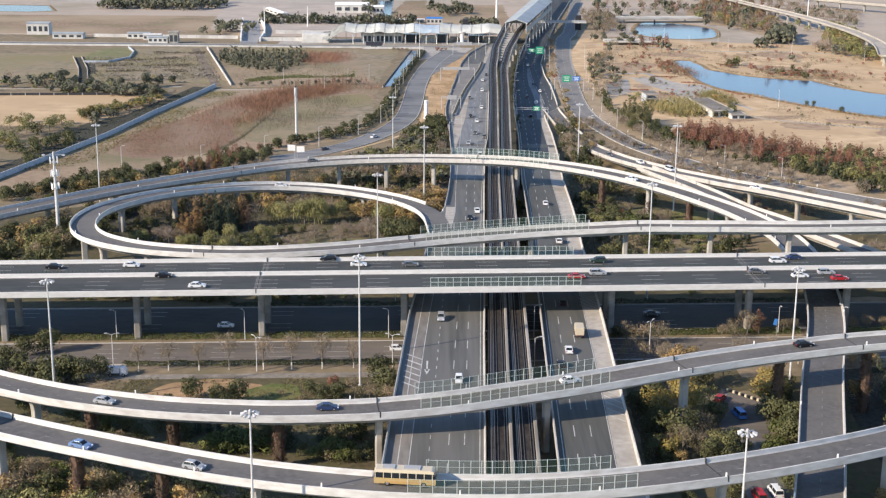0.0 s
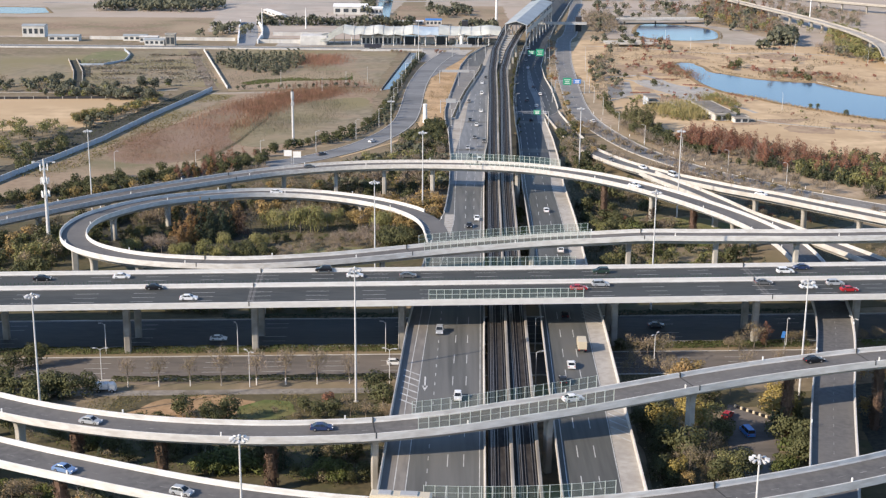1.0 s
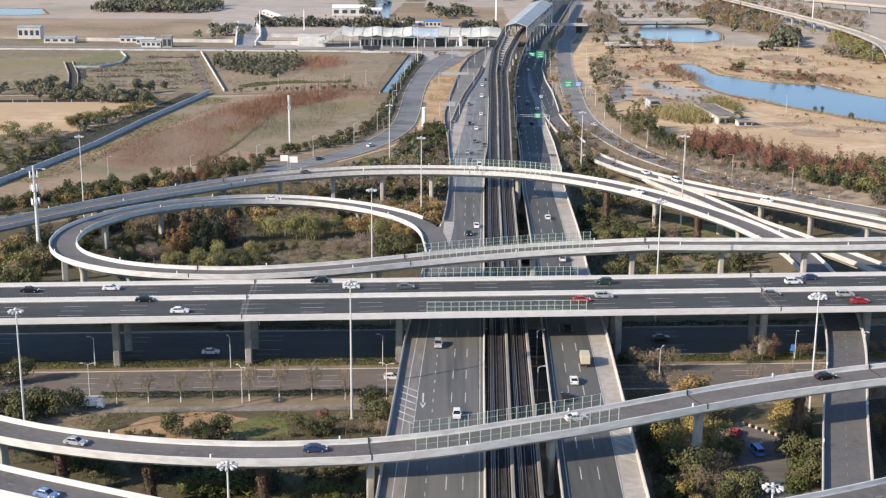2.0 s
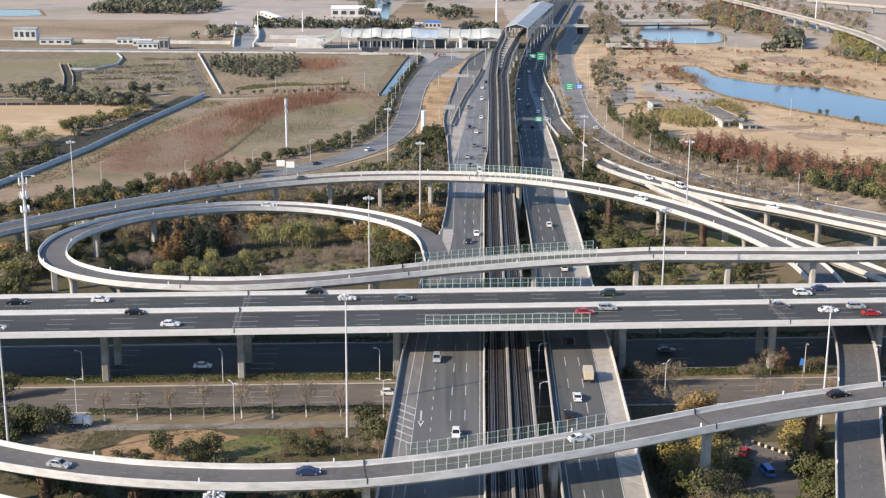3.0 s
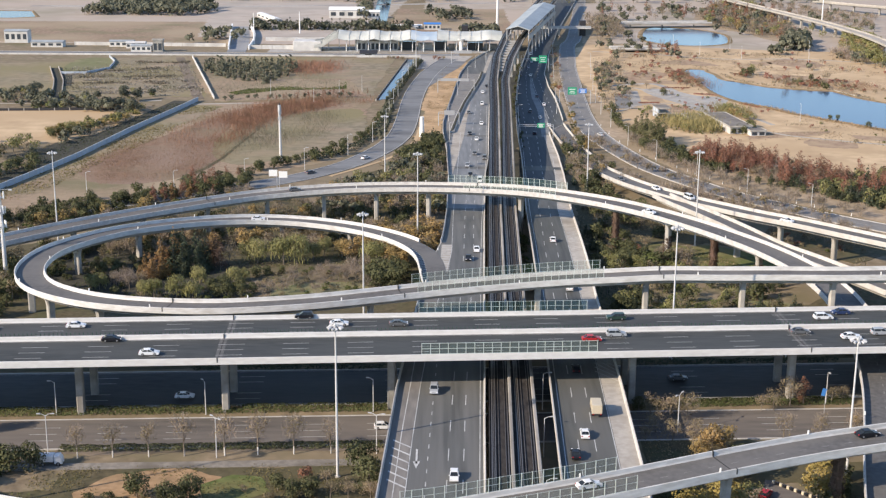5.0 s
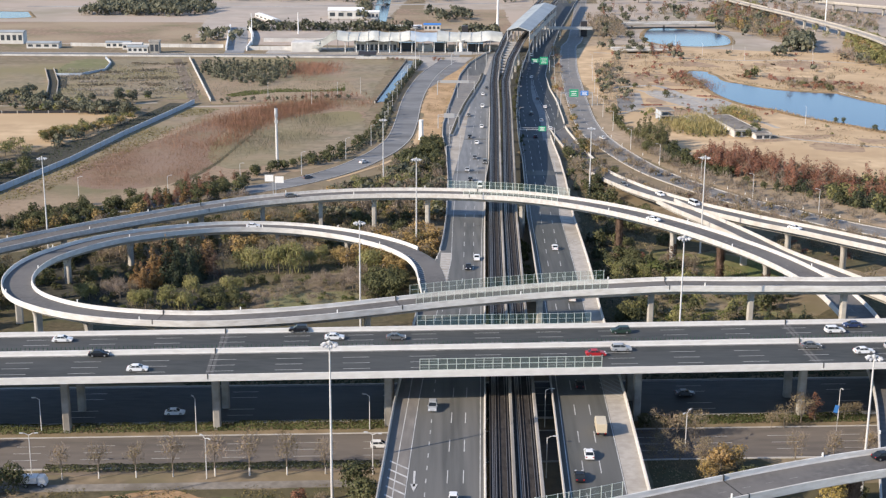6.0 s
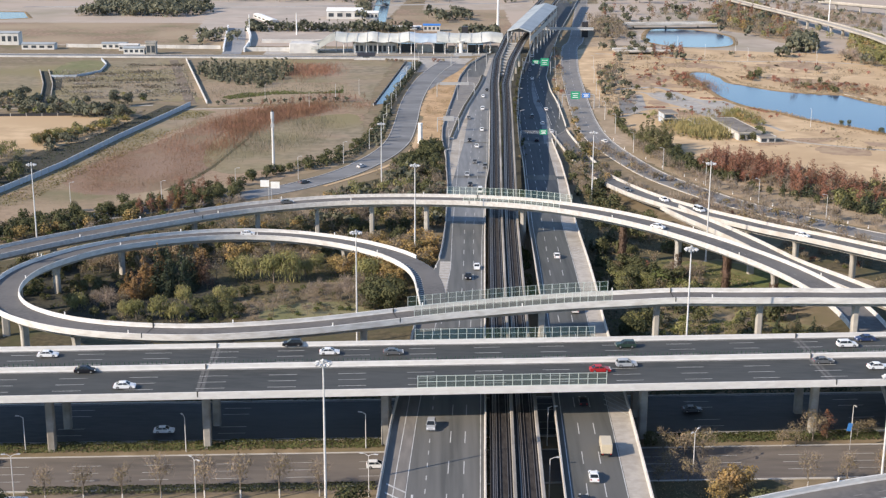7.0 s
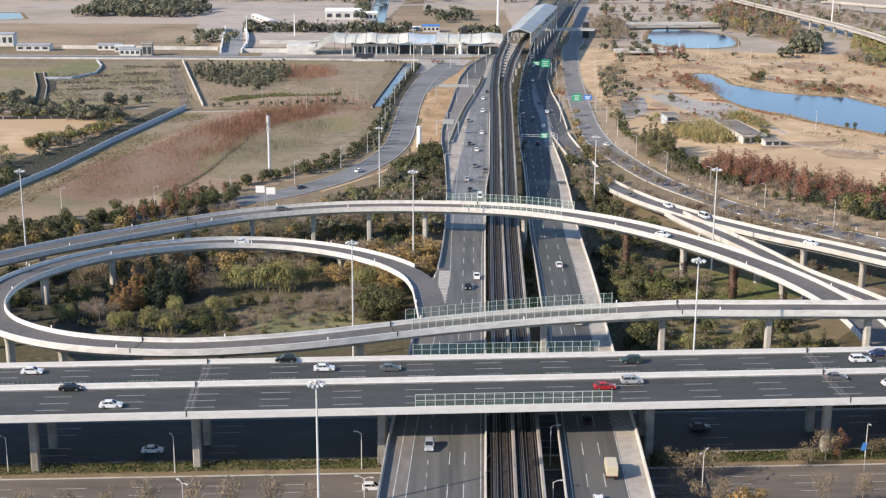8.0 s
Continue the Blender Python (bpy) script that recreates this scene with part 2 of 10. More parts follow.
def tube(bm, rings, sides=8, mi=0, caps=True):
    """Rings of (x, y, z, radius), joined into a round bar."""
    last = None
    first = None
    for k, (x, y, z, r) in enumerate(rings):
        a = Vector(rings[max(0, k - 1)][:3])
        b = Vector(rings[min(len(rings) - 1, k + 1)][:3])
        q = (b - a).to_track_quat("Z", "Y") if (b - a).length > 1e-6 else Euler((0, 0, 0)).to_quaternion()
        ring = [bm.verts.new(Vector((x, y, z)) + q @ Vector((r * math.cos(t * math.tau / sides), r * math.sin(t * math.tau / sides), 0))) for t in range(sides)]
        if last:
            for t in range(sides):
                bm.faces.new((last[t], last[(t + 1) % sides], ring[(t + 1) % sides], ring[t])).material_index = mi
        else:
            first = ring
        last = ring
    if caps:
        bm.faces.new(first[::-1]).material_index = mi
        bm.faces.new(last).material_index = mi


def spline(ctrl, step=3.0):
    """A smooth line through the control points, sampled about every step metres."""
    p = [Vector(c) for c in ctrl]
    out = []
    for i in range(len(p) - 1):
        a, b, c, d = p[max(0, i - 1)], p[i], p[i + 1], p[min(len(p) - 1, i + 2)]
        n = max(1, int((c - b).length / step))
        for k in range(n):
            t = k / n
            out.append(0.5 * ((2 * b) + (c - a) * t + (2 * a - 5 * b + 4 * c - d) * t * t + (3 * b - a - 3 * c + d) * t ** 3))
    out.append(p[-1])
    return out


def sides_of(pts):
    """The level unit vector to the right at each point of a line."""
    res = []
    for i in range(len(pts)):
        d = pts[min(len(pts) - 1, i + 1)] - pts[max(0, i - 1)]
        res.append(Vector((d.y, -d.x, 0)).normalized())
    return res


def sweep(bm, pts, profile, mi=0, lateral=None):
    """Carries a closed profile of (right, up) along the line."""
    s = lateral or sides_of(pts)
    rings = [[bm.verts.new(p + s[i] * u + Vector((0, 0, v))) for u, v in profile] for i, p in enumerate(pts)]
    n = len(profile)
    for a, b in zip(rings, rings[1:]):
        for k in range(n):
            bm.faces.new((a[k], a[(k + 1) % n], b[(k + 1) % n], b[k])).material_index = mi
    bm.faces.new(rings[0][::-1]).material_index = mi
    bm.faces.new(rings[-1]).material_index = mi


def fix(bm):
    bmesh.ops.recalc_face_normals(bm, faces=bm.faces[:])
    return bm


def lengths(pts):
    s = [0.0]
    for a, b in zip(pts, pts[1:]):
        s.append(s[-1] + (b - a).length)
    return s


def along(pts, s, d):
    """Place and direction at the distance d."""
    i = 0
    while i < len(s) - 2 and s[i + 1] < d:
        i += 1
    k = (d - s[i]) / max(1e-6, s[i + 1] - s[i])
    return pts[i].lerp(pts[i + 1], k), (pts[i + 1] - pts[i]).normalized()


def marks(bm, pts, offset, width=0.16, dash=0.0, gap=0.0, lift=0.035, start=0.0, end=None):
    """A painted line, whole or dashed, at an offset to the right of a line."""
    s = lengths(pts)
    total = end or s[-1]
    d = start
    step = dash if dash else 6.0
    while d < total - 0.5:
        e = min(total, d + step)
        pa, da = along(pts, s, d)
        pb, db = along(pts, s, e)
        ra, rb = Vector((da.y, -da.x, 0)).normalized(), Vector((db.y, -db.x, 0)).normalized()
        up = Vector((0, 0, lift))
        q = [pa + ra * (offset - width / 2) + up, pa + ra * (offset + width / 2) + up, pb + rb * (offset + width / 2) + up, pb + rb * (offset - width / 2) + up]
        bm.faces.new([bm.verts.new(v) for v in q])
        d = e + gap if dash else e


def patch(name, pts, mat, z, label, category, kind="structure", thick=0.3):
    """A flat piece of ground with a closed outline, ragged where it is grass or soil."""
    if category in ("field", "lawn", "soil", "verge"):
        ragged = []
        for i, (x, y) in enumerate(pts):
            x1, y1 = pts[(i + 1) % len(pts)]
            k = max(1, int(math.hypot(x1 - x, y1 - y) / 2.5))
            size = 0.7 + 1.6 * min(1.0, max(0.0, (y - 450) / 250))
            d = math.hypot(x1 - x, y1 - y) or 1.0
            nx, ny = (y1 - y) / d, (x - x1) / d
            for j in range(k):
                a, b = x + (x1 - x) * j / k, y + (y1 - y) * j / k
                off = size * (1.3 * noise.noise(Vector((a * 0.23, b * 0.23, 1))) + 0.6 * noise.noise(Vector((a, b, 3)))) * (0.2 if j == 0 else 1.0)
                ragged.append((a + nx * off, b + ny * off))
        pts = ragged
    bm = bmesh.new()
    top = [bm.verts.new((x, y, z)) for x, y in pts]
    bot = [bm.verts.new((x, y, z - thick)) for x, y in pts]
    bm.faces.new(top)
    n = len(pts)
    for i in range(n):
        bm.faces.new((top[i], bot[i], bot[(i + 1) % n], top[(i + 1) % n]))
    fix(bm)
    if bm.faces[:][0].normal.z < 0:
        bmesh.ops.reverse_faces(bm, faces=bm.faces[:])
    return tagged(part(name, bm, mat), label, category, "", kind)


def curvy(pts, step=6.0):
    """A rounded closed outline through the points."""
    p = [Vector((x, y, 0)) for x, y in pts]
    n = len(p)
    out = []
    for i in range(n):
        a, b, c, d = p[i - 1], p[i], p[(i + 1) % n], p[(i + 2) % n]
        k = max(1, int((c - b).length / step))
        for j in range(k):
            t = j / k
            q = 0.5 * ((2 * b) + (c - a) * t + (2 * a - 5 * b + 4 * c - d) * t * t + (3 * b - a - 3 * c + d) * t ** 3)
            out.append((q.x, q.y))
    return out


def leaf_arrays(centre, size, rng, normal=None, spread=0.8, aspect=0.65, axis=None):
    """Corners of many small lozenge leaves; with an axis they lie along it, as twigs do."""
    n = len(centre)
    nrm = rng.normal(size=(n, 3))
    nrm /= np.linalg.norm(nrm, axis=1)[:, None]
    if normal is not None:
        nrm = nrm * spread + normal
        nrm /= np.linalg.norm(nrm, axis=1)[:, None] + 1e-9
    h = rng.normal(size=(n, 3))
    a = np.cross(nrm, h)
    if axis is not None:
        a = axis + 0.55 * h
    a /= np.linalg.norm(a, axis=1)[:, None] + 1e-9
    b = np.cross(nrm, a)
    sz = (size * rng.uniform(0.6, 1.35, n))[:, None]
    return np.stack([centre - a * sz, centre + b * sz * aspect, centre + a * sz, centre - b * sz * aspect], 1).reshape(-1, 3)


def leaf_layers(name, layers):
    """One mesh from layers of (corners, material)."""
    v = np.concatenate([l[0] for l in layers])
    n = len(v) // 4
    me = bpy.data.meshes.new(name)
    me.from_pydata(v.tolist(), [], np.arange(4 * n).reshape(n, 4).tolist())
    index = np.concatenate([np.full(len(l[0]) // 4, i) for i, l in enumerate(layers)])
    me.polygons.foreach_set("material_index", index.astype(np.int32))
    for l in layers:
        me.materials.append(l[1])
    return me


def leaf_mesh(name, centre, size, mat, rng, normal=None, spread=0.8, aspect=0.65):
    """Many small lozenge leaves in one mesh."""
    return leaf_layers(name, [(leaf_arrays(centre, size, rng, normal, spread, aspect), mat)])


# ---- ground ----
bm = bmesh.new()
bmesh.ops.create_grid(bm, x_segments=30, y_segments=40, size=1.0)
for v in bm.verts:
    v.co = Vector((v.co.x * 2500, v.co.y * 2600 + 1900, 0))
tagged(part("ground", bm, GROUND), "rough winter ground with dry grass", "ground", "", "structure")


# ---- elevated roads ----
def pier_column(bm, x, y, top, wx=1.7, wy=1.3, yaw=0.0, flare=1.0):
    """A chamfered column that widens under the girder."""
    c, s = math.cos(yaw), math.sin(yaw)
    prof = [(-1, -0.7), (-0.7, -1), (0.7, -1), (1, -0.7), (1, 0.7), (0.7, 1), (-0.7, 1), (-1, 0.7)]
    levels = [(-0.3, 1.0), (top - 2.2, 1.0), (top - 0.9, 1.0 + 0.25 * flare), (top, 1.0 + 0.75 * flare)]
    rings = []
    for z, k in levels:
        rings.append([bm.verts.new((x + (u * wx * k * c - v * wy * s) / 2, y + (u * wx * k * s + v * wy * c) / 2, z)) for u, v in prof])
    for a, b in zip(rings, rings[1:]):
        for i in range(8):
            bm.faces.new((a[i], a[(i + 1) % 8], b[(i + 1) % 8], b[i]))
    bm.faces.new(rings[-1])


def cut(pts, y_min):
    """The line up to where it comes back below a given y at its far end."""
    n = len(pts)
    while n > 2 and pts[n - 1].y < y_min:
        n -= 1
    return pts[:n]


def viaduct(name, label, ctrl, half, piers=(), vine=(), lanes=(0.0,), asphalt=ASPHALT_RAMP, girder=0.48, depth=1.9, joints=(), edge_lines=False,
            dash=1.7, gap=3.2, left=True, right=True, wall=WHITE, step=3.0, left_stop=None, low_vine=()):
    """An elevated road: asphalt deck, box girder, two parapets, columns, joints and lane paint."""
    pts = spline(ctrl, step)
    s = lengths(pts)
    top = thing(name, label, "viaduct", "", "structure")
    bm = bmesh.new()
    w = half - 0.42
    sweep(bm, pts, [(-w, 0), (w, 0), (w, -0.15), (-w, -0.15)])
    part("deck", fix(bm), asphalt, top, "dark asphalt deck with lane paint")
    bm = bmesh.new()
    g = half * girder
    sweep(bm, pts, [(-half + 0.1, -0.16), (half - 0.1, -0.16), (half - 0.1, -0.42), (g + 0.5, -0.75), (g, -depth), (-g, -depth), (-g - 0.5, -0.75), (-half + 0.1, -0.42)])
    part("girder", fix(bm), CONCRETE, top, "grey concrete box girder")
    for k, want in ((-1, left), (1, right)):
        if not want:
            continue
        bm = bmesh.new()
        prof = [(half - 0.46, 0.01), (half - 0.34, 0.32), (half - 0.27, 1.0), (half - 0.24, 1.04), (half - 0.03, 1.04), (half, 1.0), (half, -0.52), (half - 0.12, -0.6), (half - 0.46, -0.2)]
        line = cut(pts, left_stop) if left_stop and k < 0 else pts
        sweep(bm, line, [(k * u, v) for u, v in prof], 0, sides_of(pts)[:len(line)])
        part("parapet", fix(bm), wall, top, "painted concrete parapet")
    bm = bmesh.new()
    for off in lanes:
        marks(bm, pts, off, 0.17, dash, gap)
    if edge_lines:
        marks(bm, pts, -half + 1.05, 0.17)
        marks(bm, pts, half - 1.05, 0.17)
    tagged(part("lane_paint", bm, PAINT if asphalt is ASPHALT_DARK else PAINT_WORN, top, "white lane lines"), kind="stuff")
    first = {}
    for d in joints:
        p, t = along(pts, s, d)
        m = Matrix.Translation(p) @ Matrix.Rotation(math.atan2(t.y, t.x), 4, "Z")
        if not first:
            bm = bmesh.new()
            box(bm, -0.12, 0.12, -half - 0.02, half + 0.02, -0.02, 0.03)
            for k in (-1, 1):
                box(bm, -0.13, 0.13, k * half - 0.5 if k > 0 else -half - 0.03, half + 0.03 if k > 0 else -half + 0.5, 0.03, 1.07)
            first[0] = part("expansion_joint", fix(bm), JOINT, top, "dark rubber expansion joint")
            first[0].matrix_basis = m
        else:
            again("expansion_joint", first[0], m, top)
    for i, d in enumerate(piers):
        p, t = along(pts, s, d)
        bm = bmesh.new()
        pier_column(bm, p.x, p.y, p.z - depth + 0.05, yaw=math.atan2(t.y, t.x) + math.pi / 2, wx=2.0, wy=1.5)
        old = i in vine
        pier = part("pier", fix(bm), VINE if old else CONCRETE, top, "column overgrown with dry brown vine" if old else "pale concrete column")
        if old or i in low_vine:
            rng = np.random.default_rng(100 + i)
            n = 1300 if old else 900
            zz = (p.z - depth - 0.2) * (1.0 if old else 0.66) * rng.uniform(0, 1, n) ** (0.85 if old else 1.15)
            ang = rng.uniform(0, math.tau, n)
            rad = (1.15 + 0.25 * np.sin(3 * ang + zz) + 0.15 * rng.normal(size=n)) * (1.15 - 0.25 * zz / p.z)
            out = np.stack([np.cos(ang), np.sin(ang), np.full(n, -0.25)], 1)
            coat = leaf_mesh("vine", np.column_stack([p.x + rad * np.cos(ang), p.y + rad * np.sin(ang), zz]), 0.27, VINE, rng, out, 0.45, 0.6)
            ob = new("vine", coat)
            ob.parent = pier
            tagged(ob, "matted dry brown vine", kind="stuff")
    return top, pts, s


def at_x(pts, s, x):
    """The distance along a line at which it passes a given x."""
    for i in range(len(pts) - 1):
        if (pts[i].x - x) * (pts[i + 1].x - x) <= 0 and pts[i].x != pts[i + 1].x:
            return s[i] + (s[i + 1] - s[i]) * (x - pts[i].x) / (pts[i + 1].x - pts[i].x)
    return 0.0


N1_LINE = [(-135, 306, 11.2), (-118, 291, 11.4), (-102, 279.8, 11.6), (-85.5, 271, 11.8), (-72, 265.8, 12.0), (-59, 262.4, 12.1), (-46.3, 260.4, 12.3), (-33.9, 259.7, 12.4), (-21.1, 260.2, 12.6),
           (-12.8, 261.1, 12.7), (1.6, 263.6, 13.3), (15.6, 267.5, 14.0), (28.1, 271.2, 14.6), (41, 275.6, 15.3), (54.5, 280.6, 15.9), (67.8, 285.5, 16.3), (81.4, 289.6, 16.7), (102.6, 294.6, 17.3), (140, 300, 17.8)]
pts = spline(N1_LINE)
s = lengths(pts)
n1, N1, N1S = viaduct("ramp_viaduct", "curved grey asphalt ramp with white parapets on concrete columns", N1_LINE, 4.3,
                      [at_x(pts, s, x) for x in (-106, -88.5, -75, -56.5, -34, -13.2, 22.5, 54, 77, 98.7, 122)], (2, 3, 4, 8, 9), joints=[at_x(pts, s, x) for x in (-13.2, 53.4, 95)], wall=KERB_WHITE)
N2_LINE = [(-140, 270, 14.2), (-105, 255.3, 14.2), (-90, 248.2, 14.2), (-77.7, 242.4, 14.2), (-65.5, 237.2, 14.2), (-53.5, 232.2, 14.2), (-41.8, 227.8, 14.2), (-30.6, 224.5, 14.2), (-19.6, 222.1, 14.2), (-8.8, 220.5, 14.2), (1.7, 219.8, 14.2),
           (12.6, 219.9, 14.2), (23.4, 221.1, 14.2), (34.3, 223.3, 14.2), (45.7, 226.4, 14.2), (56.7, 230.1, 14.2), (68.7, 234.8, 14.2), (81.4, 240.4, 14.2), (95, 247.5, 14.2), (130, 268, 14.2)]
pts = spline(N2_LINE)
s = lengths(pts)
n2, N2, N2S = viaduct("ramp_viaduct", "long curved two-lane ramp with white parapets, nearest the ground scrub", N2_LINE, 4.35,
                      [at_x(pts, s, x) for x in (-106, -88, -70.5, -52.5, -34, -13.5, 22.5, 52, 88, 115)], (2, 3), joints=[at_x(pts, s, x) for x in (-88, 50.8)], wall=KERB_WHITE)
RING_LINE = [(150, 400, 18.9), (113.1, 397.2, 18.7), (90.3, 397.6, 18.5), (76.3, 397.9, 18.3), (60.7, 398.1, 18.2), (47.2, 398.0, 17.5), (33.2, 397.6, 16.8), (18.9, 396.4, 16.0), (2.3, 394.0, 15.1), (-8.5, 391.9, 14.5),
             (-28.2, 386.6, 13.8), (-44.3, 383.9, 13.3), (-61.2, 383.4, 12.8), (-80.5, 386.6, 12.4), (-96.2, 393.5, 12.0), (-109.5, 405.5, 11.5), (-117, 421, 11.0), (-118.5, 438, 10.8), (-115, 453.4, 10.4),
             (-105.5, 470, 10.0), (-94, 481.5, 9.5), (-82, 489.5, 9.0), (-70, 495, 8.5), (-58.5, 497.2, 8.0), (-46.5, 496.5, 7.6), (-34.5, 492.5, 7.3), (-24.1, 486.5, 7.1), (-14, 477, 7.0), (-6.5, 465, 6.95), (-2.9, 452, 7.12), (-1.4, 437, 7.3), (0.0, 420, 7.42)]
pts = spline(RING_LINE)
s = lengths(pts)
ring, RING, RINGS = viaduct("loop_ramp", "oval loop ramp with white parapets curling round a wooded island", RING_LINE, 4.2,
                            [at_x(pts[:80], s, x) for x in (106, 82, 56)] + [s[-1] * k for k in (0.245, 0.335, 0.40, 0.44, 0.48, 0.52, 0.56, 0.60, 0.64, 0.69, 0.74, 0.79, 0.84)], (), lanes=(), left_stop=469,
                            joints=[at_x(pts, s, x) for x in (60, -9.6, -70)], wall=KERB_WHITE)
ARC_LINE = [(-190, 415, 5.5), (-160, 449, 6.8), (-134, 474.5, 8.1), (-120.1, 486.5, 8.8), (-104.4, 498, 9.5), (-87.4, 508.6, 10.3), (-77.4, 514.3, 10.8), (-62.7, 521, 11.5), (-42.1, 525.6, 12.4), (-24.9, 525.8, 13.2),
            (-5.4, 523.2, 14.0), (12.8, 518.2, 14.8), (30.8, 510.2, 15.6), (48.1, 500, 15.7), (64.2, 487.8, 15.2), (79.1, 475.0, 13.8), (92, 461, 12.2), (102, 446, 10.9), (109, 428, 9.8), (111.5, 408, 9.0), (110.5, 385, 8.2),
            (107, 361, 7.7), (102.6, 341, 7.6), (97, 321, 7.6), (90.2, 298.5, 7.6), (85, 280, 7.5), (76.6, 249.5, 7.4), (68, 220, 7.2)]
pts = spline(ARC_LINE)
s = lengths(pts)
arc, ARC, ARCS = viaduct("flyover_ramp", "high sweeping flyover ramp with white parapets", ARC_LINE, 4.8, [at_x(pts[:160], s, x) for x in (-165, -142, -122, -102, -82, -62, -42, -23, -4, 28.6, 59.6, 75.2, 87.9, 99.0)] + [d for d, p in zip(s, pts) if any(abs(p.y - y) < 1.5 for y in (404, 322, 294, 264)) and p.x > 60][::2], (10, 12), lanes=(0.0,),
                         joints=[at_x(pts, s, -80.7), at_x(pts, s, 12)], wall=RAMP_WHITE, low_vine=(11, 13))
C_LINE = [(58.8, 738, 0.36), (59.4, 720, 0.36), (61.8, 682, 0.4), (64, 655, 0.6), (66.5, 625, 1.4), (71, 600, 2.8), (77, 575, 4.4), (84, 552, 6.2), (92, 531, 7.8), (100, 515, 9.0), (109, 501.5, 9.6), (121, 488.5, 9.9), (136, 471.5, 10.0), (165, 440, 10.0)]
pts = spline(C_LINE)
s = lengths(pts)
cr, CR, CRS = viaduct("slip_ramp", "rising slip ramp with white parapets", C_LINE, 4.4, [at_x(pts, s, x) for x in (104, 116, 130, 145)], (), lanes=(0.0,), asphalt=ASPHALT_RAMP, wall=GREY_WALL)
B_LINE = [(83, 543, 7.0), (87, 523, 8.2), (92.5, 503, 9.2), (98.6, 483, 9.6), (105.4, 459, 9.9), (113.2, 442.5, 9.9), (120.3, 428, 9.6), (127, 415, 9.2), (134, 401.5, 8.6), (141, 386, 7.8), (147, 368, 7.0), (152, 345, 6.0)]
pts = spline(B_LINE)
s = lengths(pts)
br, BR, BRS = viaduct("slip_ramp", "narrow slip ramp with white parapets beside the flyover", B_LINE, 3.6, [s[-1] * k for k in (0.30, 0.43, 0.56, 0.66)], (2, 3), lanes=(), wall=GREY_WALL)

# the wide straight viaduct: two decks
EW_K = 0.068
EWN = [(x, 347.8 + EW_K * (x - 2), 15.0 - (0.0)) for x in (-260, -200, -140, -80, -20, 40, 100, 160, 220, 280)]
EWF = [(x, 363.4 + EW_K * (x - 2), 15.0) for x in (-260, -200, -140, -80, -20, 40, 100, 160, 220, 280)]
ewn, EN, ENS = viaduct("expressway_viaduct", "wide straight expressway deck with dark new asphalt and white parapets", EWN, 8.55, (), (), lanes=(-3.7, 0.0, 3.7), asphalt=ASPHALT_DARK, dash=6.0, gap=9.0, edge_lines=True, joints=[at_x([Vector(p) for p in EWN], lengths([Vector(p) for p in EWN]), x) for x in (-126, -49.6, 86)])
ewf, EF, EFS = viaduct("expressway_viaduct", "straight expressway deck with dark asphalt beside its twin", EWF, 7.0, (), (), lanes=(-3.7, 0.0, 3.7)[:2] + (3.4,), asphalt=ASPHALT_DARK, dash=6.0, gap=9.0, edge_lines=True, joints=[at_x([Vector(p) for p in EWF], lengths([Vector(p) for p in EWF]), x) for x in (-126, -49.6, 86)], right=True)
# columns whose darkened concrete holds the shade of the decks above
for i, x in enumerate((-186, -152, -117, -82, -48.9, -10.5, 46.2, 84.5, 112, 146, 180)):
    for dy, par in ((-2.3, ewn), (10, ewf)):
        bm = bmesh.new()
        pier_column(bm, x, 350 + dy + EW_K * (x - 2), 13.2, 1.75, 1.7, math.atan(EW_K), 0.5)
        part("pier", fix(bm), PIER_GREY, par, "pale concrete column")

# rusty drip line along the near kerb of the ramps and the wide deck
for line, half, par in ((N1, 3.95, n1), (N2, 4.0, n2), (EN, 8.1, ewn)):
    bm = bmesh.new()
    marks(bm, line, half, 0.24, lift=0.03)
    tagged(part("gutter_line", bm, RUSTLINE, par, "thin rust-brown gutter line"), kind="stuff")


# ---- twin main carriageways ----
def zroad(y):
    """Height of the main road above the ground."""
    return float(np.interp(y, [150, 400, 470, 540, 620, 700, 1600], [7.5, 7.5, 6.9, 4.4, 1.6, 0.5, 0.4]))


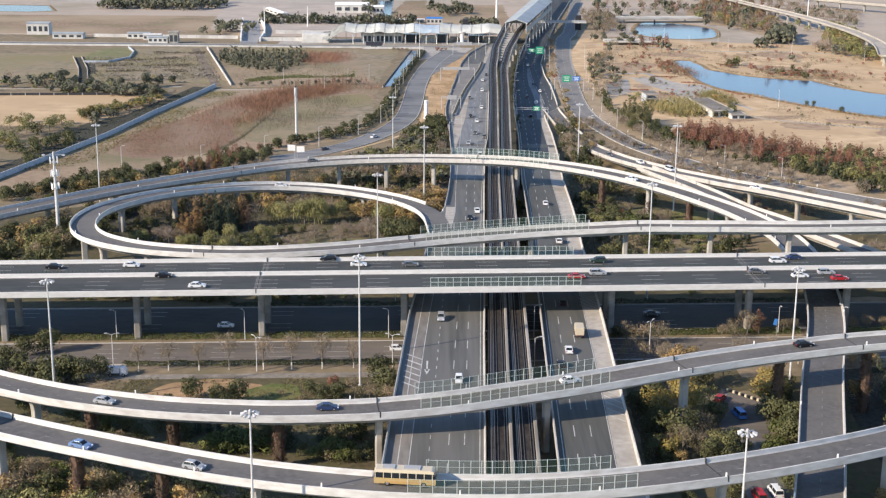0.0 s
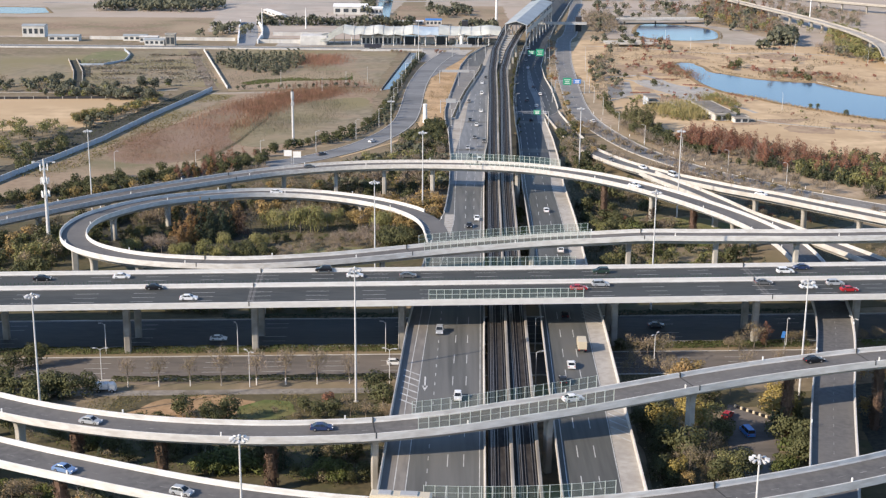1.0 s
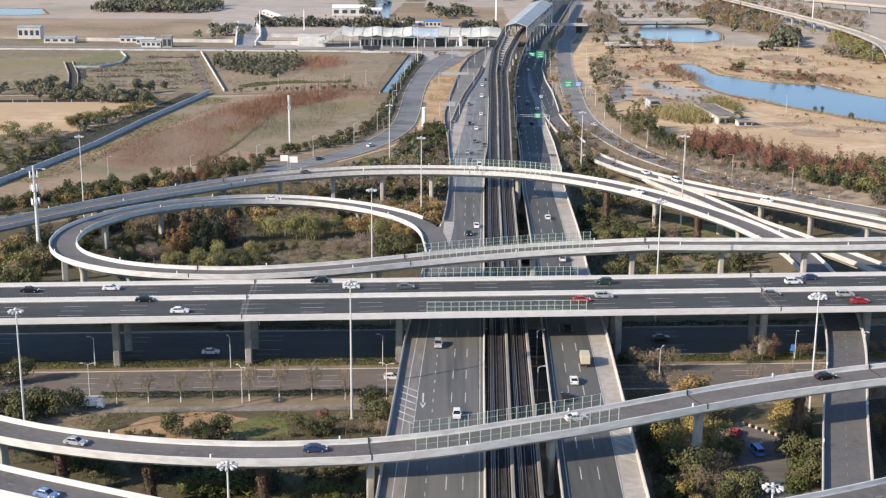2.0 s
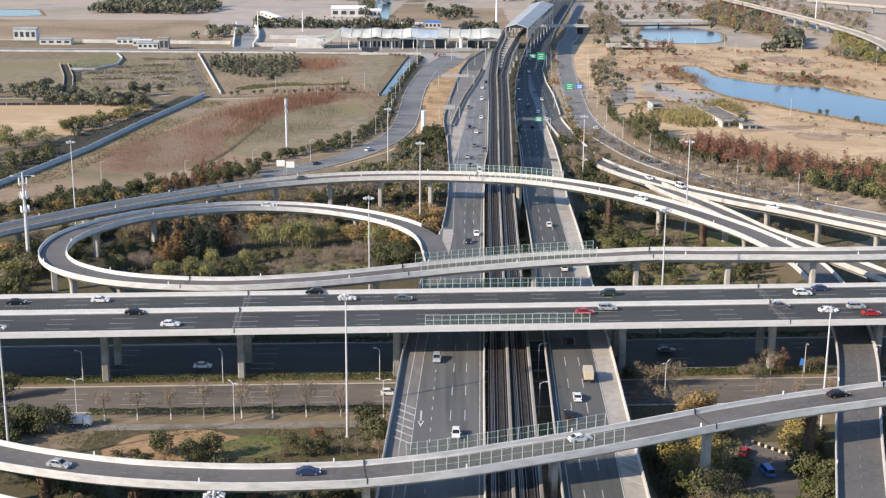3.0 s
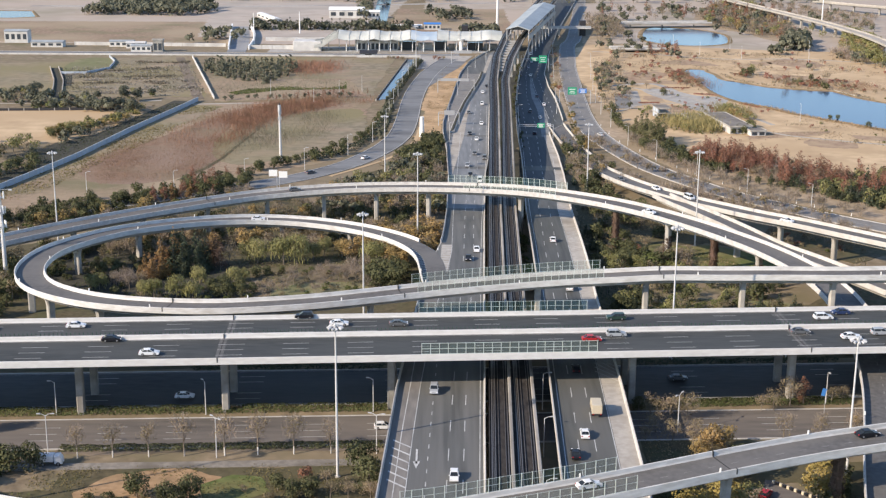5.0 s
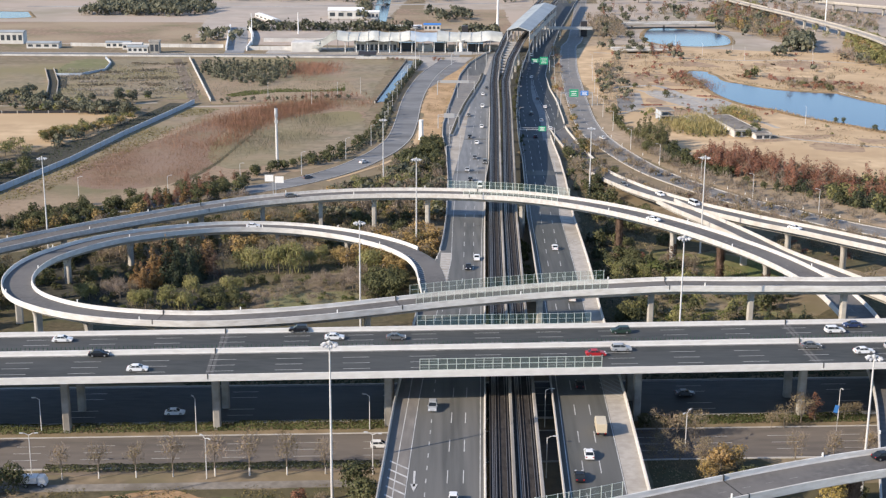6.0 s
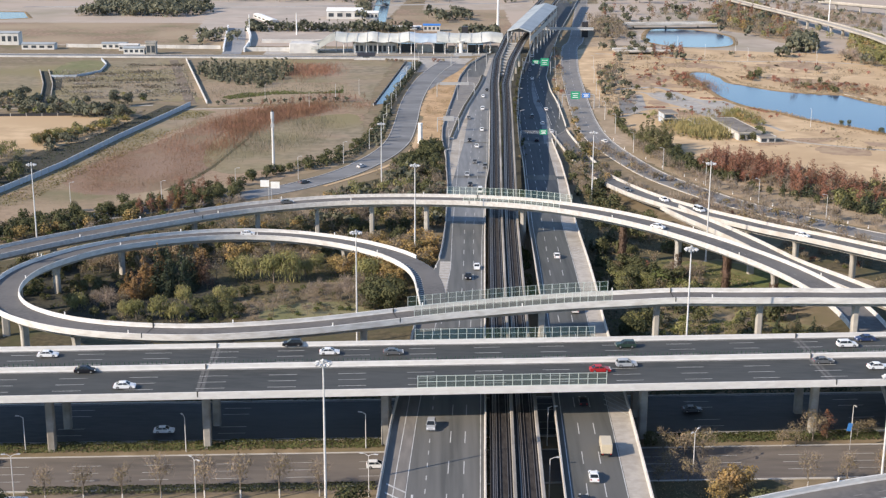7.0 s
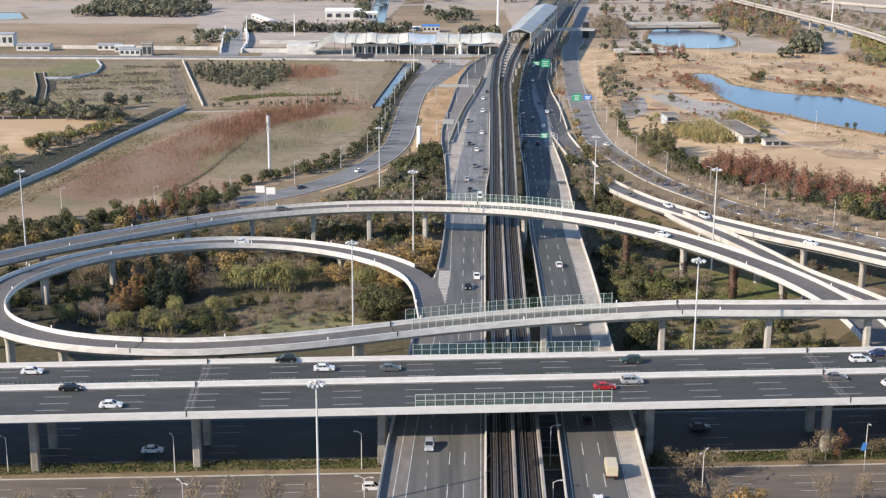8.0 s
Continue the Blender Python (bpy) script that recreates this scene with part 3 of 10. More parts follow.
def strip_road(name, label, lefts, rights, lanes, asphalt, shoulder=None, gap_y=None, fork=None):
    """A carriageway between two edge lines given as x against y; lanes are x against y lines, dashed."""
    ly, lx = zip(*[(y, x) for x, y in lefts])
    ry, rx = zip(*[(y, x) for x, y in rights])
    y0, y1 = max(ly[0], ry[0]), min(ly[-1], ry[-1])
    ys = [y0 + (y1 - y0) * i / 110 for i in range(111)]
    L = [Vector((float(np.interp(y, ly, lx)), y, zroad(y))) for y in ys]
    R = [Vector((float(np.interp(y, ry, rx)), y, zroad(y))) for y in ys]
    top = thing(name, label, "road", "", "structure")
    bm = bmesh.new()
    rows = [(bm.verts.new(a), bm.verts.new(b)) for a, b in zip(L, R)]
    for a, b in zip(rows, rows[1:]):
        bm.faces.new((a[0], a[1], b[1], b[0]))
    part("deck", fix(bm), asphalt, top, "grey worn asphalt")
    bm = bmesh.new()
    rows = []
    for a, b in zip(L, R):
        u = Vector((1.6, 0, 0))
        low = -min(1.9, a.z + 0.2)
        rows.append([bm.verts.new(p) for p in (a + Vector((-0.3, 0, -0.03)), b + Vector((0.3, 0, -0.03)), b + Vector((0.3, 0, low * 0.4)), b - u + Vector((0, 0, low)), a + u + Vector((0, 0, low)), a + Vector((-0.3, 0, low * 0.4)))])
    for a, b in zip(rows, rows[1:]):
        for k in range(6):
            bm.faces.new((a[k], a[(k + 1) % 6], b[(k + 1) % 6], b[k]))
    part("girder", fix(bm), CONCRETE, top, "grey concrete girder")
    for line, k in ((L, -1), (R, 1)):
        prof = [(-0.12, 0), (-0.02, 0.3), (0.06, 0.95), (0.3, 0.98), (0.32, 0.9), (0.32, -0.6), (-0.12, -0.4)]
        cut_y = gap_y if k < 0 else fork
        runs = [[p for p in line if p.y < cut_y[0]], [p for p in line if p.y > cut_y[1]]] if cut_y else [line]
        for run in runs:
            bm = bmesh.new()
            sweep(bm, run, [(k * u, v) for u, v in prof])
            part("parapet", fix(bm), GREY_WALL, top, "pale weathered concrete parapet")
    bm = bmesh.new()
    for lane in lanes:
        pts_y, pts_x = zip(*[(y, x) for x, y in lane[2]])
        line = [Vector((float(np.interp(y, pts_y, pts_x)), y, zroad(y))) for y in np.linspace(pts_y[0], pts_y[-1], 60)]
        marks(bm, line, 0, 0.18, lane[0], lane[1])
    tagged(part("lane_paint", bm, PAINT, top, "white lane lines"), kind="stuff")
    if shoulder:
        bm = bmesh.new()
        a_y, a_x = zip(*[(y, x) for x, y in shoulder])
        rows = []
        for y in np.linspace(a_y[0], a_y[-1], 60):
            rows.append((bm.verts.new((float(np.interp(y, a_y, a_x)), y, zroad(y) + 0.02)), bm.verts.new((float(np.interp(y, ry, rx)) - 0.1, y, zroad(y) + 0.02))))
        for a, b in zip(rows, rows[1:]):
            bm.faces.new((a[0], a[1], b[1], b[0]))
        part("shoulder", fix(bm), SHOULDER, top, "pale worn hard shoulder")
    if gap_y:
        bm = bmesh.new()
        a_y, a_x = zip(*[(y, x) for x, y in lanes[3][2]])
        rows = []
        for y in np.linspace(a_y[0], 420, 60):
            rows.append((bm.verts.new((float(np.interp(y, ly, lx)) + 0.1, y, zroad(y) + 0.02)), bm.verts.new((float(np.interp(y, a_y, a_x)) - 0.15, y, zroad(y) + 0.02))))
        for a, b in zip(rows, rows[1:]):
            bm.faces.new((a[0], a[1], b[1], b[0]))
        part("shoulder", fix(bm), ASPHALT_SLIP, top, "paler worn hard shoulder")
        bm = bmesh.new()
        bm.faces.new([bm.verts.new((x, y, zroad(y) + 0.025)) for x, y in ((0.9, 470), (4.3, 470), (3.0, 440), (1.6, 418), (0.9, 432), (0.6, 450))])
        part("gore", fix(bm), SHOULDER, top, "pale painted gore between the roads")
    y = y0 + 12
    while y < 560:
        xa, xb = float(np.interp(y, ly, lx)), float(np.interp(y, ry, rx))
        if zroad(y) > 3 and not 344 < y < 374:
            for x in (xa + 3, xb - 3):
                bm = bmesh.new()
                pier_column(bm, x, y, zroad(y) - 1.85, 1.6, 1.4, 0, 0.3)
                part("pier", fix(bm), CONCRETE, top, "concrete column")
        y += 24 if y < 340 else 30
    return top


WEST = strip_road("elevated_road", "grey asphalt carriageway on a low viaduct with dashed lanes", [(-13, 180), (-11.6, 240), (-10.7, 278), (-9.8, 306), (-8.8, 340), (-6.9, 375), (-5.6, 400), (-4.3, 420), (-1.8, 453), (1.0, 475), (2.0, 500), (2.8, 530), (3.4, 603), (2.8, 660), (0.9, 712), (1.0, 740), (3.4, 789), (6.4, 837), (11.6, 929), (18.6, 990), (30, 1040), (45, 1100)],
                  [(6.9, 180), (9.4, 278), (10.4, 320), (11.5, 357), (13.7, 442), (15.4, 503), (18.6, 603), (21.4, 647), (23.4, 712), (26.4, 795), (30, 860), (41, 990), (60, 1100)],
                  [(6, 9, [(-0.6, 180), (3.2, 317), (7.9, 459), (9.1, 520), (14.8, 700), (19, 800)]), (6, 9, [(2.8, 180), (6.5, 326), (10.9, 459), (12.2, 520), (18.6, 700), (22, 800)]), (2, 4, [(-4.2, 180), (-0.9, 320), (1.8, 420), (2.5, 436)]),
                   (0, 0, [(-8.2, 180), (-5.6, 280), (-4.6, 314), (-3.5, 344), (-0.5, 400), (4.1, 460), (4.9, 520), (9.5, 712)]), (0, 0, [(-10.4, 180), (-7.9, 280), (-7.0, 314.5), (-6.1, 337), (-4.0, 390)]), (0, 0, [(5.9, 180), (8.5, 278), (12.8, 442), (14.6, 503), (20.4, 647), (25, 795)])], ASPHALT_ROAD, None, (421, 468))
EAST = strip_road("elevated_road", "grey asphalt carriageway with a pale worn shoulder", [(21.5, 180), (24.9, 292), (26.4, 338), (29.2, 430), (31.5, 526), (34.9, 604), (36.5, 647), (38.0, 713), (41.2, 795), (46.7, 882), (52.8, 957), (61.8, 1047), (77, 1194), (124, 1537)],
                  [(37.0, 180), (40.9, 296), (42.6, 345), (44.4, 418), (45.6, 443), (47.7, 527), (51.5, 604), (52.8, 647), (53.4, 716), (63.0, 738), (63.9, 764), (65.3, 819), (64.9, 871), (66.5, 931), (76.8, 1032), (89.3, 1138), (98, 1210), (146, 1550)],
                  [(6, 9, [(25.8, 200), (29.5, 307), (30.8, 340), (33.8, 463), (35.6, 510), (40.6, 650), (44.5, 790)]), (6, 9, [(29.3, 200), (33.0, 307), (34.1, 340), (37.5, 460), (39.3, 510), (44.6, 650), (48.4, 740), (49.4, 830), (54.5, 930), (66, 1040)]), (6, 9, [(59.3, 745), (60.6, 800), (60.4, 860), (61.5, 920), (70, 1030)]), (0, 0, [(56.6, 752), (56.8, 790), (55.9, 830), (56.3, 872), (57.4, 912)]),
                   (0, 0, [(33.0, 200), (36.8, 299), (38.1, 344), (41.0, 440), (43.2, 531), (48.2, 604), (50.5, 650)]), (0, 0, [(23.2, 200), (26.0, 292), (27.5, 338), (30.3, 430), (32.7, 526), (37.5, 650), (41.8, 790)])], ASPHALT_EAST,
                  [(32.4, 180), (37.0, 299), (38.3, 344), (41.2, 440), (43.4, 531), (48.0, 604), (50.0, 680), (50.6, 708)], None, (712, 742))


# blue-black overlay on the far carriageway, colouring in the metro line's shade
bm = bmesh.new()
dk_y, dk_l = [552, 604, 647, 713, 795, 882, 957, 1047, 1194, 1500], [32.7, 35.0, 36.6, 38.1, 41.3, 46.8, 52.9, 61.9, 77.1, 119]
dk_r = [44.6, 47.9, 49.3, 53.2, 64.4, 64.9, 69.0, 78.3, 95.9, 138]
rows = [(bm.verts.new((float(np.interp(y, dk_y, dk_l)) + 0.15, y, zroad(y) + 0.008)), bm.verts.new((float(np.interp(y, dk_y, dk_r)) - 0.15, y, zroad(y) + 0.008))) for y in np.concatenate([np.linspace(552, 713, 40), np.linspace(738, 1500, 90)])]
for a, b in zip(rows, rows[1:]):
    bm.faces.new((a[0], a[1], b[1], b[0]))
part("newer_surface", fix(bm), ASPHALT_SHADE_BLUE, EAST, "asphalt coloured blue-black for shade from the metro line")

# pale worn island where the slip lane leaves the carriageway
bm = bmesh.new()
isl_y, isl_l, isl_r = [700, 732, 756, 785, 828, 871, 916], [49.2, 50.6, 51.6, 52.4, 52.1, 53.7, 56.6], [53.2, 54.9, 56.0, 56.3, 55.3, 55.7, 57.0]
rows = [(bm.verts.new((float(np.interp(y, isl_y, isl_l)), y, zroad(y) + 0.025)), bm.verts.new((float(np.interp(y, isl_y, isl_r)), y, zroad(y) + 0.025))) for y in np.linspace(700, 916, 50)]
for a, b in zip(rows, rows[1:]):
    bm.faces.new((a[0], a[1], b[1], b[0]))
part("island", fix(bm), ISLAND_GREY, EAST, "pale blue-grey worn island between main lanes and slip lane")

# paler overlay on the other carriageway's far part, a grazing sheen put into colour
bm = bmesh.new()
bl_y, bl_l, bl_r = [530, 603, 660, 712, 740, 795, 860, 932, 990, 1040, 1095], [2.8, 3.4, 2.8, 5.4, 7.0, 11.6, 18.4, 26.0, 30.0, 33.5, 46], [16.2, 18.6, 21.6, 23.4, 24.4, 26.4, 30, 35.8, 41, 49.6, 59]
rows = [(bm.verts.new((float(np.interp(y, bl_y, bl_l)) + 0.15, y, zroad(y) + 0.008)), bm.verts.new((float(np.interp(y, bl_y, bl_r)) - 0.15, y, zroad(y) + 0.008))) for y in np.linspace(530, 1095, 110)]
for a, b in zip(rows, rows[1:]):
    bm.faces.new((a[0], a[1], b[1], b[0]))
part("bleached_surface", fix(bm), ASPHALT_SHEEN, WEST, "paler asphalt surface with a grazing sheen in its colour")

# pale strip and dividing barrier between main lanes and the left branch
DIVIDE = [(5.2, 711), (9.2, 765), (13.1, 808), (18.5, 855), (23.6, 900), (26.0, 932)]
bm = bmesh.new()
sh_y, sh_l, sh_r = [603, 655, 700, 745, 808, 855, 900, 932, 1030], [3.5, 4.2, 5.6, 7.8, 12.6, 18.0, 23.2, 26.2, 33.5], [5.0, 8.2, 11.0, 13.0, 15.9, 20.2, 24.8, 28.2, 36.0]
rows = [(bm.verts.new((float(np.interp(y, sh_y, sh_l)), y, zroad(y) + 0.02)), bm.verts.new((float(np.interp(y, sh_y, sh_r)), y, zroad(y) + 0.02))) for y in np.linspace(603, 1030, 70)]
for a, b in zip(rows, rows[1:]):
    bm.faces.new((a[0], a[1], b[1], b[0]))
part("shoulder", fix(bm), SHOULDER, WEST, "pale worn shoulder strip")
bm = bmesh.new()
br_y, br_l, br_r = [716, 740, 789, 837, 880, 929], [1.2, 1.3, 3.6, 6.7, 9.0, 12.0], [4.6, 5.8, 9.8, 14.4, 19.6, 24.6]
rows = [(bm.verts.new((float(np.interp(y, br_y, br_l)), y, zroad(y) + 0.015)), bm.verts.new((float(np.interp(y, br_y, br_r)), y, zroad(y) + 0.015))) for y in np.linspace(716, 929, 50)]
for a, b in zip(rows, rows[1:]):
    bm.faces.new((a[0], a[1], b[1], b[0]))
part("branch_surface", fix(bm), ASPHALT_FRONT, WEST, "grey asphalt of the left branch")
bm = bmesh.new()
sweep(bm, spline([(x, y, zroad(y)) for x, y in DIVIDE], 80), [(-1.2, 0.0), (-1.1, 0.95), (1.1, 0.95), (1.2, 0.0)])
part("dividing_barrier", fix(bm), GREY_WALL, WEST, "pale concrete dividing barrier")
bm = bmesh.new()
sweep(bm, spline([(x, y, zroad(y) + 0.97) for x, y in DIVIDE], 80), [(-0.7, 0.0), (-0.6, 0.25), (0.6, 0.25), (0.7, 0.0)])
part("planter", fix(bm), DARK_SOIL_SHADE, WEST, "dark planted strip in the barrier")


# dark sheet that draws the shade under the metro line
patch("undergrowth_soil", [(14, 540), (33, 540), (36, 640), (41, 795), (47, 882), (56, 985), (66, 1100), (48, 1100), (38, 985), (29, 860), (25.5, 795), (20.5, 647)], DARK_SOIL_SHADE, 0.09, "soil darkened for shade below the metro line", "soil")


METRO_WALL = material("grimy walkway concrete", (0.25, 0.23, 0.205), (0.37, 0.345, 0.31), 0.5, 0.9, 0.05, stain=(0.18, 0.165, 0.145), stain_scale=0.12, stretch=(1, 0.2, 1))


# ---- metro line ----
def zmetro(y):
    return float(np.interp(y, [150, 450, 560, 720, 830, 930, 1030, 1300], [7.7, 7.9, 9.0, 10.2, 11.8, 13.4, 14.4, 14.6]))


def metro(label, line):
    ly, lx = zip(*[(y, x) for x, y in line])
    pts = [Vector((float(np.interp(y, ly, lx)), y, zmetro(y))) for y in np.linspace(ly[0], ly[-1], 160)]
    sm = [pts[0]] + [(a + b * 2 + c) / 4 for a, b, c in zip(pts, pts[1:], pts[2:])] + [pts[-1]]
    pts = sm
    top = thing("metro_viaduct", label, "railway viaduct", "metro tracks", "structure")
    bm = bmesh.new()
    sweep(bm, pts, [(-2.6, 0), (1.6, 0), (1.6, -0.2), (-2.6, -0.2)])
    part("track_bed", fix(bm), BALLAST, top, "dark sooty track bed")
    bm = bmesh.new()
    sweep(bm, pts, [(-2.7, -0.2), (2.2, -0.2), (2.2, -0.6), (1.2, -2.1), (-1.4, -2.1), (-2.7, -0.6)])
    part("girder", fix(bm), CONCRETE, top, "concrete trough girder")
    bm = bmesh.new()
    sweep(bm, pts, [(1.62, -0.3), (1.62, 0.62), (1.74, 0.8), (2.25, 0.8), (2.35, 0.7), (2.35, -0.6)])
    part("side_wall", fix(bm), METRO_WALL, top, "pale concrete walkway wall")
    bm = bmesh.new()
    sweep(bm, pts, [(-2.52, -0.3), (-2.52, 0.3), (-2.72, 0.3), (-2.72, -0.6)])
    part("side_wall", fix(bm), BALLAST, top, "dark sooty edge kerb")
    for u in (-0.72, 0.72):
        bm = bmesh.new()
        sweep(bm, pts, [(u - 0.05, 0), (u - 0.05, 0.2), (u + 0.05, 0.2), (u + 0.05, 0)])
        part("rail", fix(bm), RAIL, top, "steel running rail")
    bm = bmesh.new()
    sweep(bm, pts, [(-1.5, 0), (-1.5, 0.28), (-1.3, 0.28), (-1.3, 0)])
    part("cable_duct", fix(bm), RAIL, top, "grey cable duct")
    for u, w in ((-2.1, 0.12), (-1.75, 0.07), (1.25, 0.09)):
        bm = bmesh.new()
        sweep(bm, pts, [(u - w, 0), (u - w, 0.16), (u + w, 0.16), (u + w, 0)])
        part("cable", fix(bm), RAIL, top, "dusty line-side cable")
    y = 214.0
    while y < 1000:
        x = float(np.interp(y, ly, lx))
        bm = bmesh.new()
        pier_column(bm, x, y, zmetro(y) - 2.05, 1.4, 1.3, 0, 0.5)
        part("pier", fix(bm), CONCRETE, top, "round-edged concrete column")
        y += 32
    return top


METRO_L = [(9.9, 170), (13.4, 292), (14.95, 345), (19.6, 512), (27.2, 733), (29.8, 821), (35.1, 921), (43.5, 1008), (51.1, 1081), (72.3, 1216), (105.9, 1446)]
METRO_R = [(15.2, 170), (18.7, 292), (20.2, 345), (24.8, 512), (33.3, 733), (36.2, 821), (43.5, 909), (55.1, 1008), (66.5, 1091), (88.6, 1225), (120.3, 1446)]
metro("elevated metro track between the carriageways", METRO_L)
metro("elevated metro track with steel rails on a concrete trough", METRO_R)

# ---- streets on the ground ----
def street(name, label, ctrl, half, mat, z=0.12, lanes=(), kerb=True, edge=True, gap=9):
    pts = spline([(x, y, z) for x, y in ctrl], 5.0)
    top = thing(name, label, "road", "", "structure")
    bm = bmesh.new()
    sweep(bm, pts, [(-half, 0), (half, 0), (half, -0.4), (-half, -0.4)])
    part("carriageway", fix(bm), mat, top, "worn asphalt surface")
    if kerb:
        for k in (-1, 1):
            bm = bmesh.new()
            sweep(bm, pts, [(k * half, -0.3), (k * half, 0.16), (k * (half + 0.35), 0.16), (k * (half + 0.35), -0.3)])
            part("kerb", fix(bm), GREY_WALL, top, "pale concrete kerb")
    bm = bmesh.new()
    for off in lanes:
        marks(bm, pts, off, 0.16, 6, gap)
    if edge:
        marks(bm, pts, half - 0.6, 0.16)
        marks(bm, pts, -half + 0.6, 0.16)
    if bm.faces:
        tagged(part("lane_paint", bm, PAINT, top, "white lane lines"), kind="stuff")
    else:
        bm.free()
    return top


K = EW_K * 0.78
# dark asphalt here paints the viaduct's shade; the open street stays brown-grey
street("road", "asphalt street under the wide viaduct, dark-coloured for its shade", [(x, 361.5 + K * x) for x in (-300, -150, 0, 150, 300)], 11.5, ASPHALT_DARK, 0.12, (-7.4, -3.7, 3.7, 7.4), gap=30)
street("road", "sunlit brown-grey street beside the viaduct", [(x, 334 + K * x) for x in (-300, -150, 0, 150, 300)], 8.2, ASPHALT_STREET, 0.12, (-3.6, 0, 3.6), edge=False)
street("pavement", "pale paved footway beside the street", [(x, 316.5 + K * x) for x in (-105, -60, -12)], 1.6, FOOTWAY, 0.16, (), False, False)
street("road", "frontage road curving through dry verges", [(330, 446), (250, 468), (200, 492), (172, 512), (155, 528), (146, 537), (131, 556), (114, 580), (101, 606), (91, 632), (83, 668), (76.6, 712), (75.3, 760), (77.8, 830), (81.6, 905), (84.6, 960), (89.5, 1020), (97, 1100), (110, 1180), (150, 1550)], 5.6, ASPHALT_FRONT, 0.12, (0,))
street("road", "frontage road bending towards the station", [(-140, 540), (-105, 568), (-78, 588), (-59, 605), (-41, 632), (-29.5, 662), (-23.3, 687), (-19.9, 713), (-18.3, 754), (-17.3, 814), (-15.2, 862), (-10, 925), (-2.6, 975), (4.5, 1012)], 5.6, ASPHALT_LANE, 0.12, (), True, False)
street("path", "pale sandy strip along the frontage road", [(-46.5, 607.5), (-34.4, 626.5), (-22.4, 650), (-13.2, 687), (-10.9, 728)], 0.9, FIELD_TAN, 0.135, (), False, False)
patch("road_mouth", [(-8.6, 872), (-4.6, 930), (3, 978), (8, 1002), (16.5, 996), (10.5, 960), (3.4, 931), (-3, 896)], ASPHALT_LANE, 0.13, "flared asphalt mouth of the frontage road", "road")
patch("yard", [(68.4, 308), (70.9, 307), (78.4, 299), (74.4, 282), (72, 276), (66.0, 276), (63.6, 284), (65.0, 298)], ASPHALT_STREET, 0.11, "worn asphalt yard below the ramp", "road")
street("road", "narrow lane below the ramp beside trees", [(66, 245), (68, 262), (69, 280), (71.5, 300)], 4.6, ASPHALT_ROAD, 0.1, (), False, False)

street("road", "low asphalt lane passing below the flyover with pale edge walls", [(-190, 388), (-165, 420), (-151.5, 442), (-144.5, 453.5), (-138, 465), (-128, 482)], 4.2, ASPHALT_STREET, 0.5, (), True, False)

# cross beams that tie the two troughs together before the station
for y in range(858, 1010, 13):
    xl, xr = float(np.interp(y, [q[1] for q in METRO_L], [q[0] for q in METRO_L])), float(np.interp(y, [q[1] for q in METRO_R], [q[0] for q in METRO_R]))
    bm = bmesh.new()
    box(bm, xl + 2.8, xr - 2.0, y, y + 5.0, zmetro(y) - 1.4, zmetro(y) - 0.1)
    bmesh.ops.bevel(bm, geom=bm.edges[:], offset=0.1, segments=1, affect="EDGES")
    tagged(part("cross_beam", fix(bm), CONCRETE), "pale concrete cross beam between metro tracks", "beam", "metro tracks", "structure")


# ---- plants ----
LEAF_GREEN = leaf_material("evergreen leaves", (0.060, 0.066, 0.030), (0.128, 0.130, 0.060))
# greyer, lighter leaf colour that paints distance haze on far trees
LEAF_HAZE = leaf_material("haze-paled far leaves", (0.085, 0.090, 0.062), (0.165, 0.165, 0.115))
LEAF_OLIVE = leaf_material("willow leaves", (0.165, 0.160, 0.062), (0.30, 0.285, 0.12))
LEAF_GOLD = leaf_material("golden leaves", (0.25, 0.165, 0.065), (0.40, 0.285, 0.125))
LEAF_RUST = leaf_material("rust needles", (0.185, 0.083, 0.057), (0.335, 0.155, 0.106))
LEAF_MOSS = leaf_material("moss green leaves", (0.085, 0.085, 0.040), (0.175, 0.165, 0.080))
LEAF_MAROON = leaf_material("maroon needles", (0.075, 0.048, 0.036), (0.145, 0.088, 0.062))
LEAF_AMBER = leaf_material("amber needles", (0.15, 0.088, 0.038), (0.29, 0.175, 0.075))
LEAF_RUSTPALE = leaf_material("pale rust saplings", (0.225, 0.118, 0.078), (0.345, 0.19, 0.13))
LEAF_YELLOW = leaf_material("yellow leaves", (0.22, 0.165, 0.05), (0.35, 0.275, 0.095))
LEAF_DRY = leaf_material("dry brown saplings", (0.190, 0.115, 0.074), (0.285, 0.178, 0.118))
LEAF_BROWN = leaf_material("dry brown leaves", (0.175, 0.138, 0.080), (0.305, 0.245, 0.15))
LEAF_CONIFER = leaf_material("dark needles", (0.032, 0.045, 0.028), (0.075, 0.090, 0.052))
LEAF_HEDGE = leaf_material("hedge leaves", (0.062, 0.080, 0.025), (0.155, 0.168, 0.055))
LEAF_LOW = leaf_material("low hedge leaves", (0.052, 0.066, 0.024), (0.115, 0.125, 0.046))
LEAF_GRASS = leaf_material("grass blades", (0.11, 0.10, 0.035), (0.24, 0.19, 0.085))
LEAF_REED = leaf_material("reed blades", (0.22, 0.155, 0.085), (0.38, 0.27, 0.15))
BARK = material("bark", (0.14, 0.115, 0.09), (0.25, 0.21, 0.17), 2.0, 0.9)
BAMBOO = leaf_material("bamboo leaves", (0.185, 0.165, 0.068), (0.345, 0.29, 0.135))
TWIG = leaf_material("grey-brown twigs", (0.21, 0.165, 0.13), (0.37, 0.30, 0.24))
RUBBLE = leaf_material("pale rubble", (0.24, 0.21, 0.175), (0.35, 0.31, 0.26))
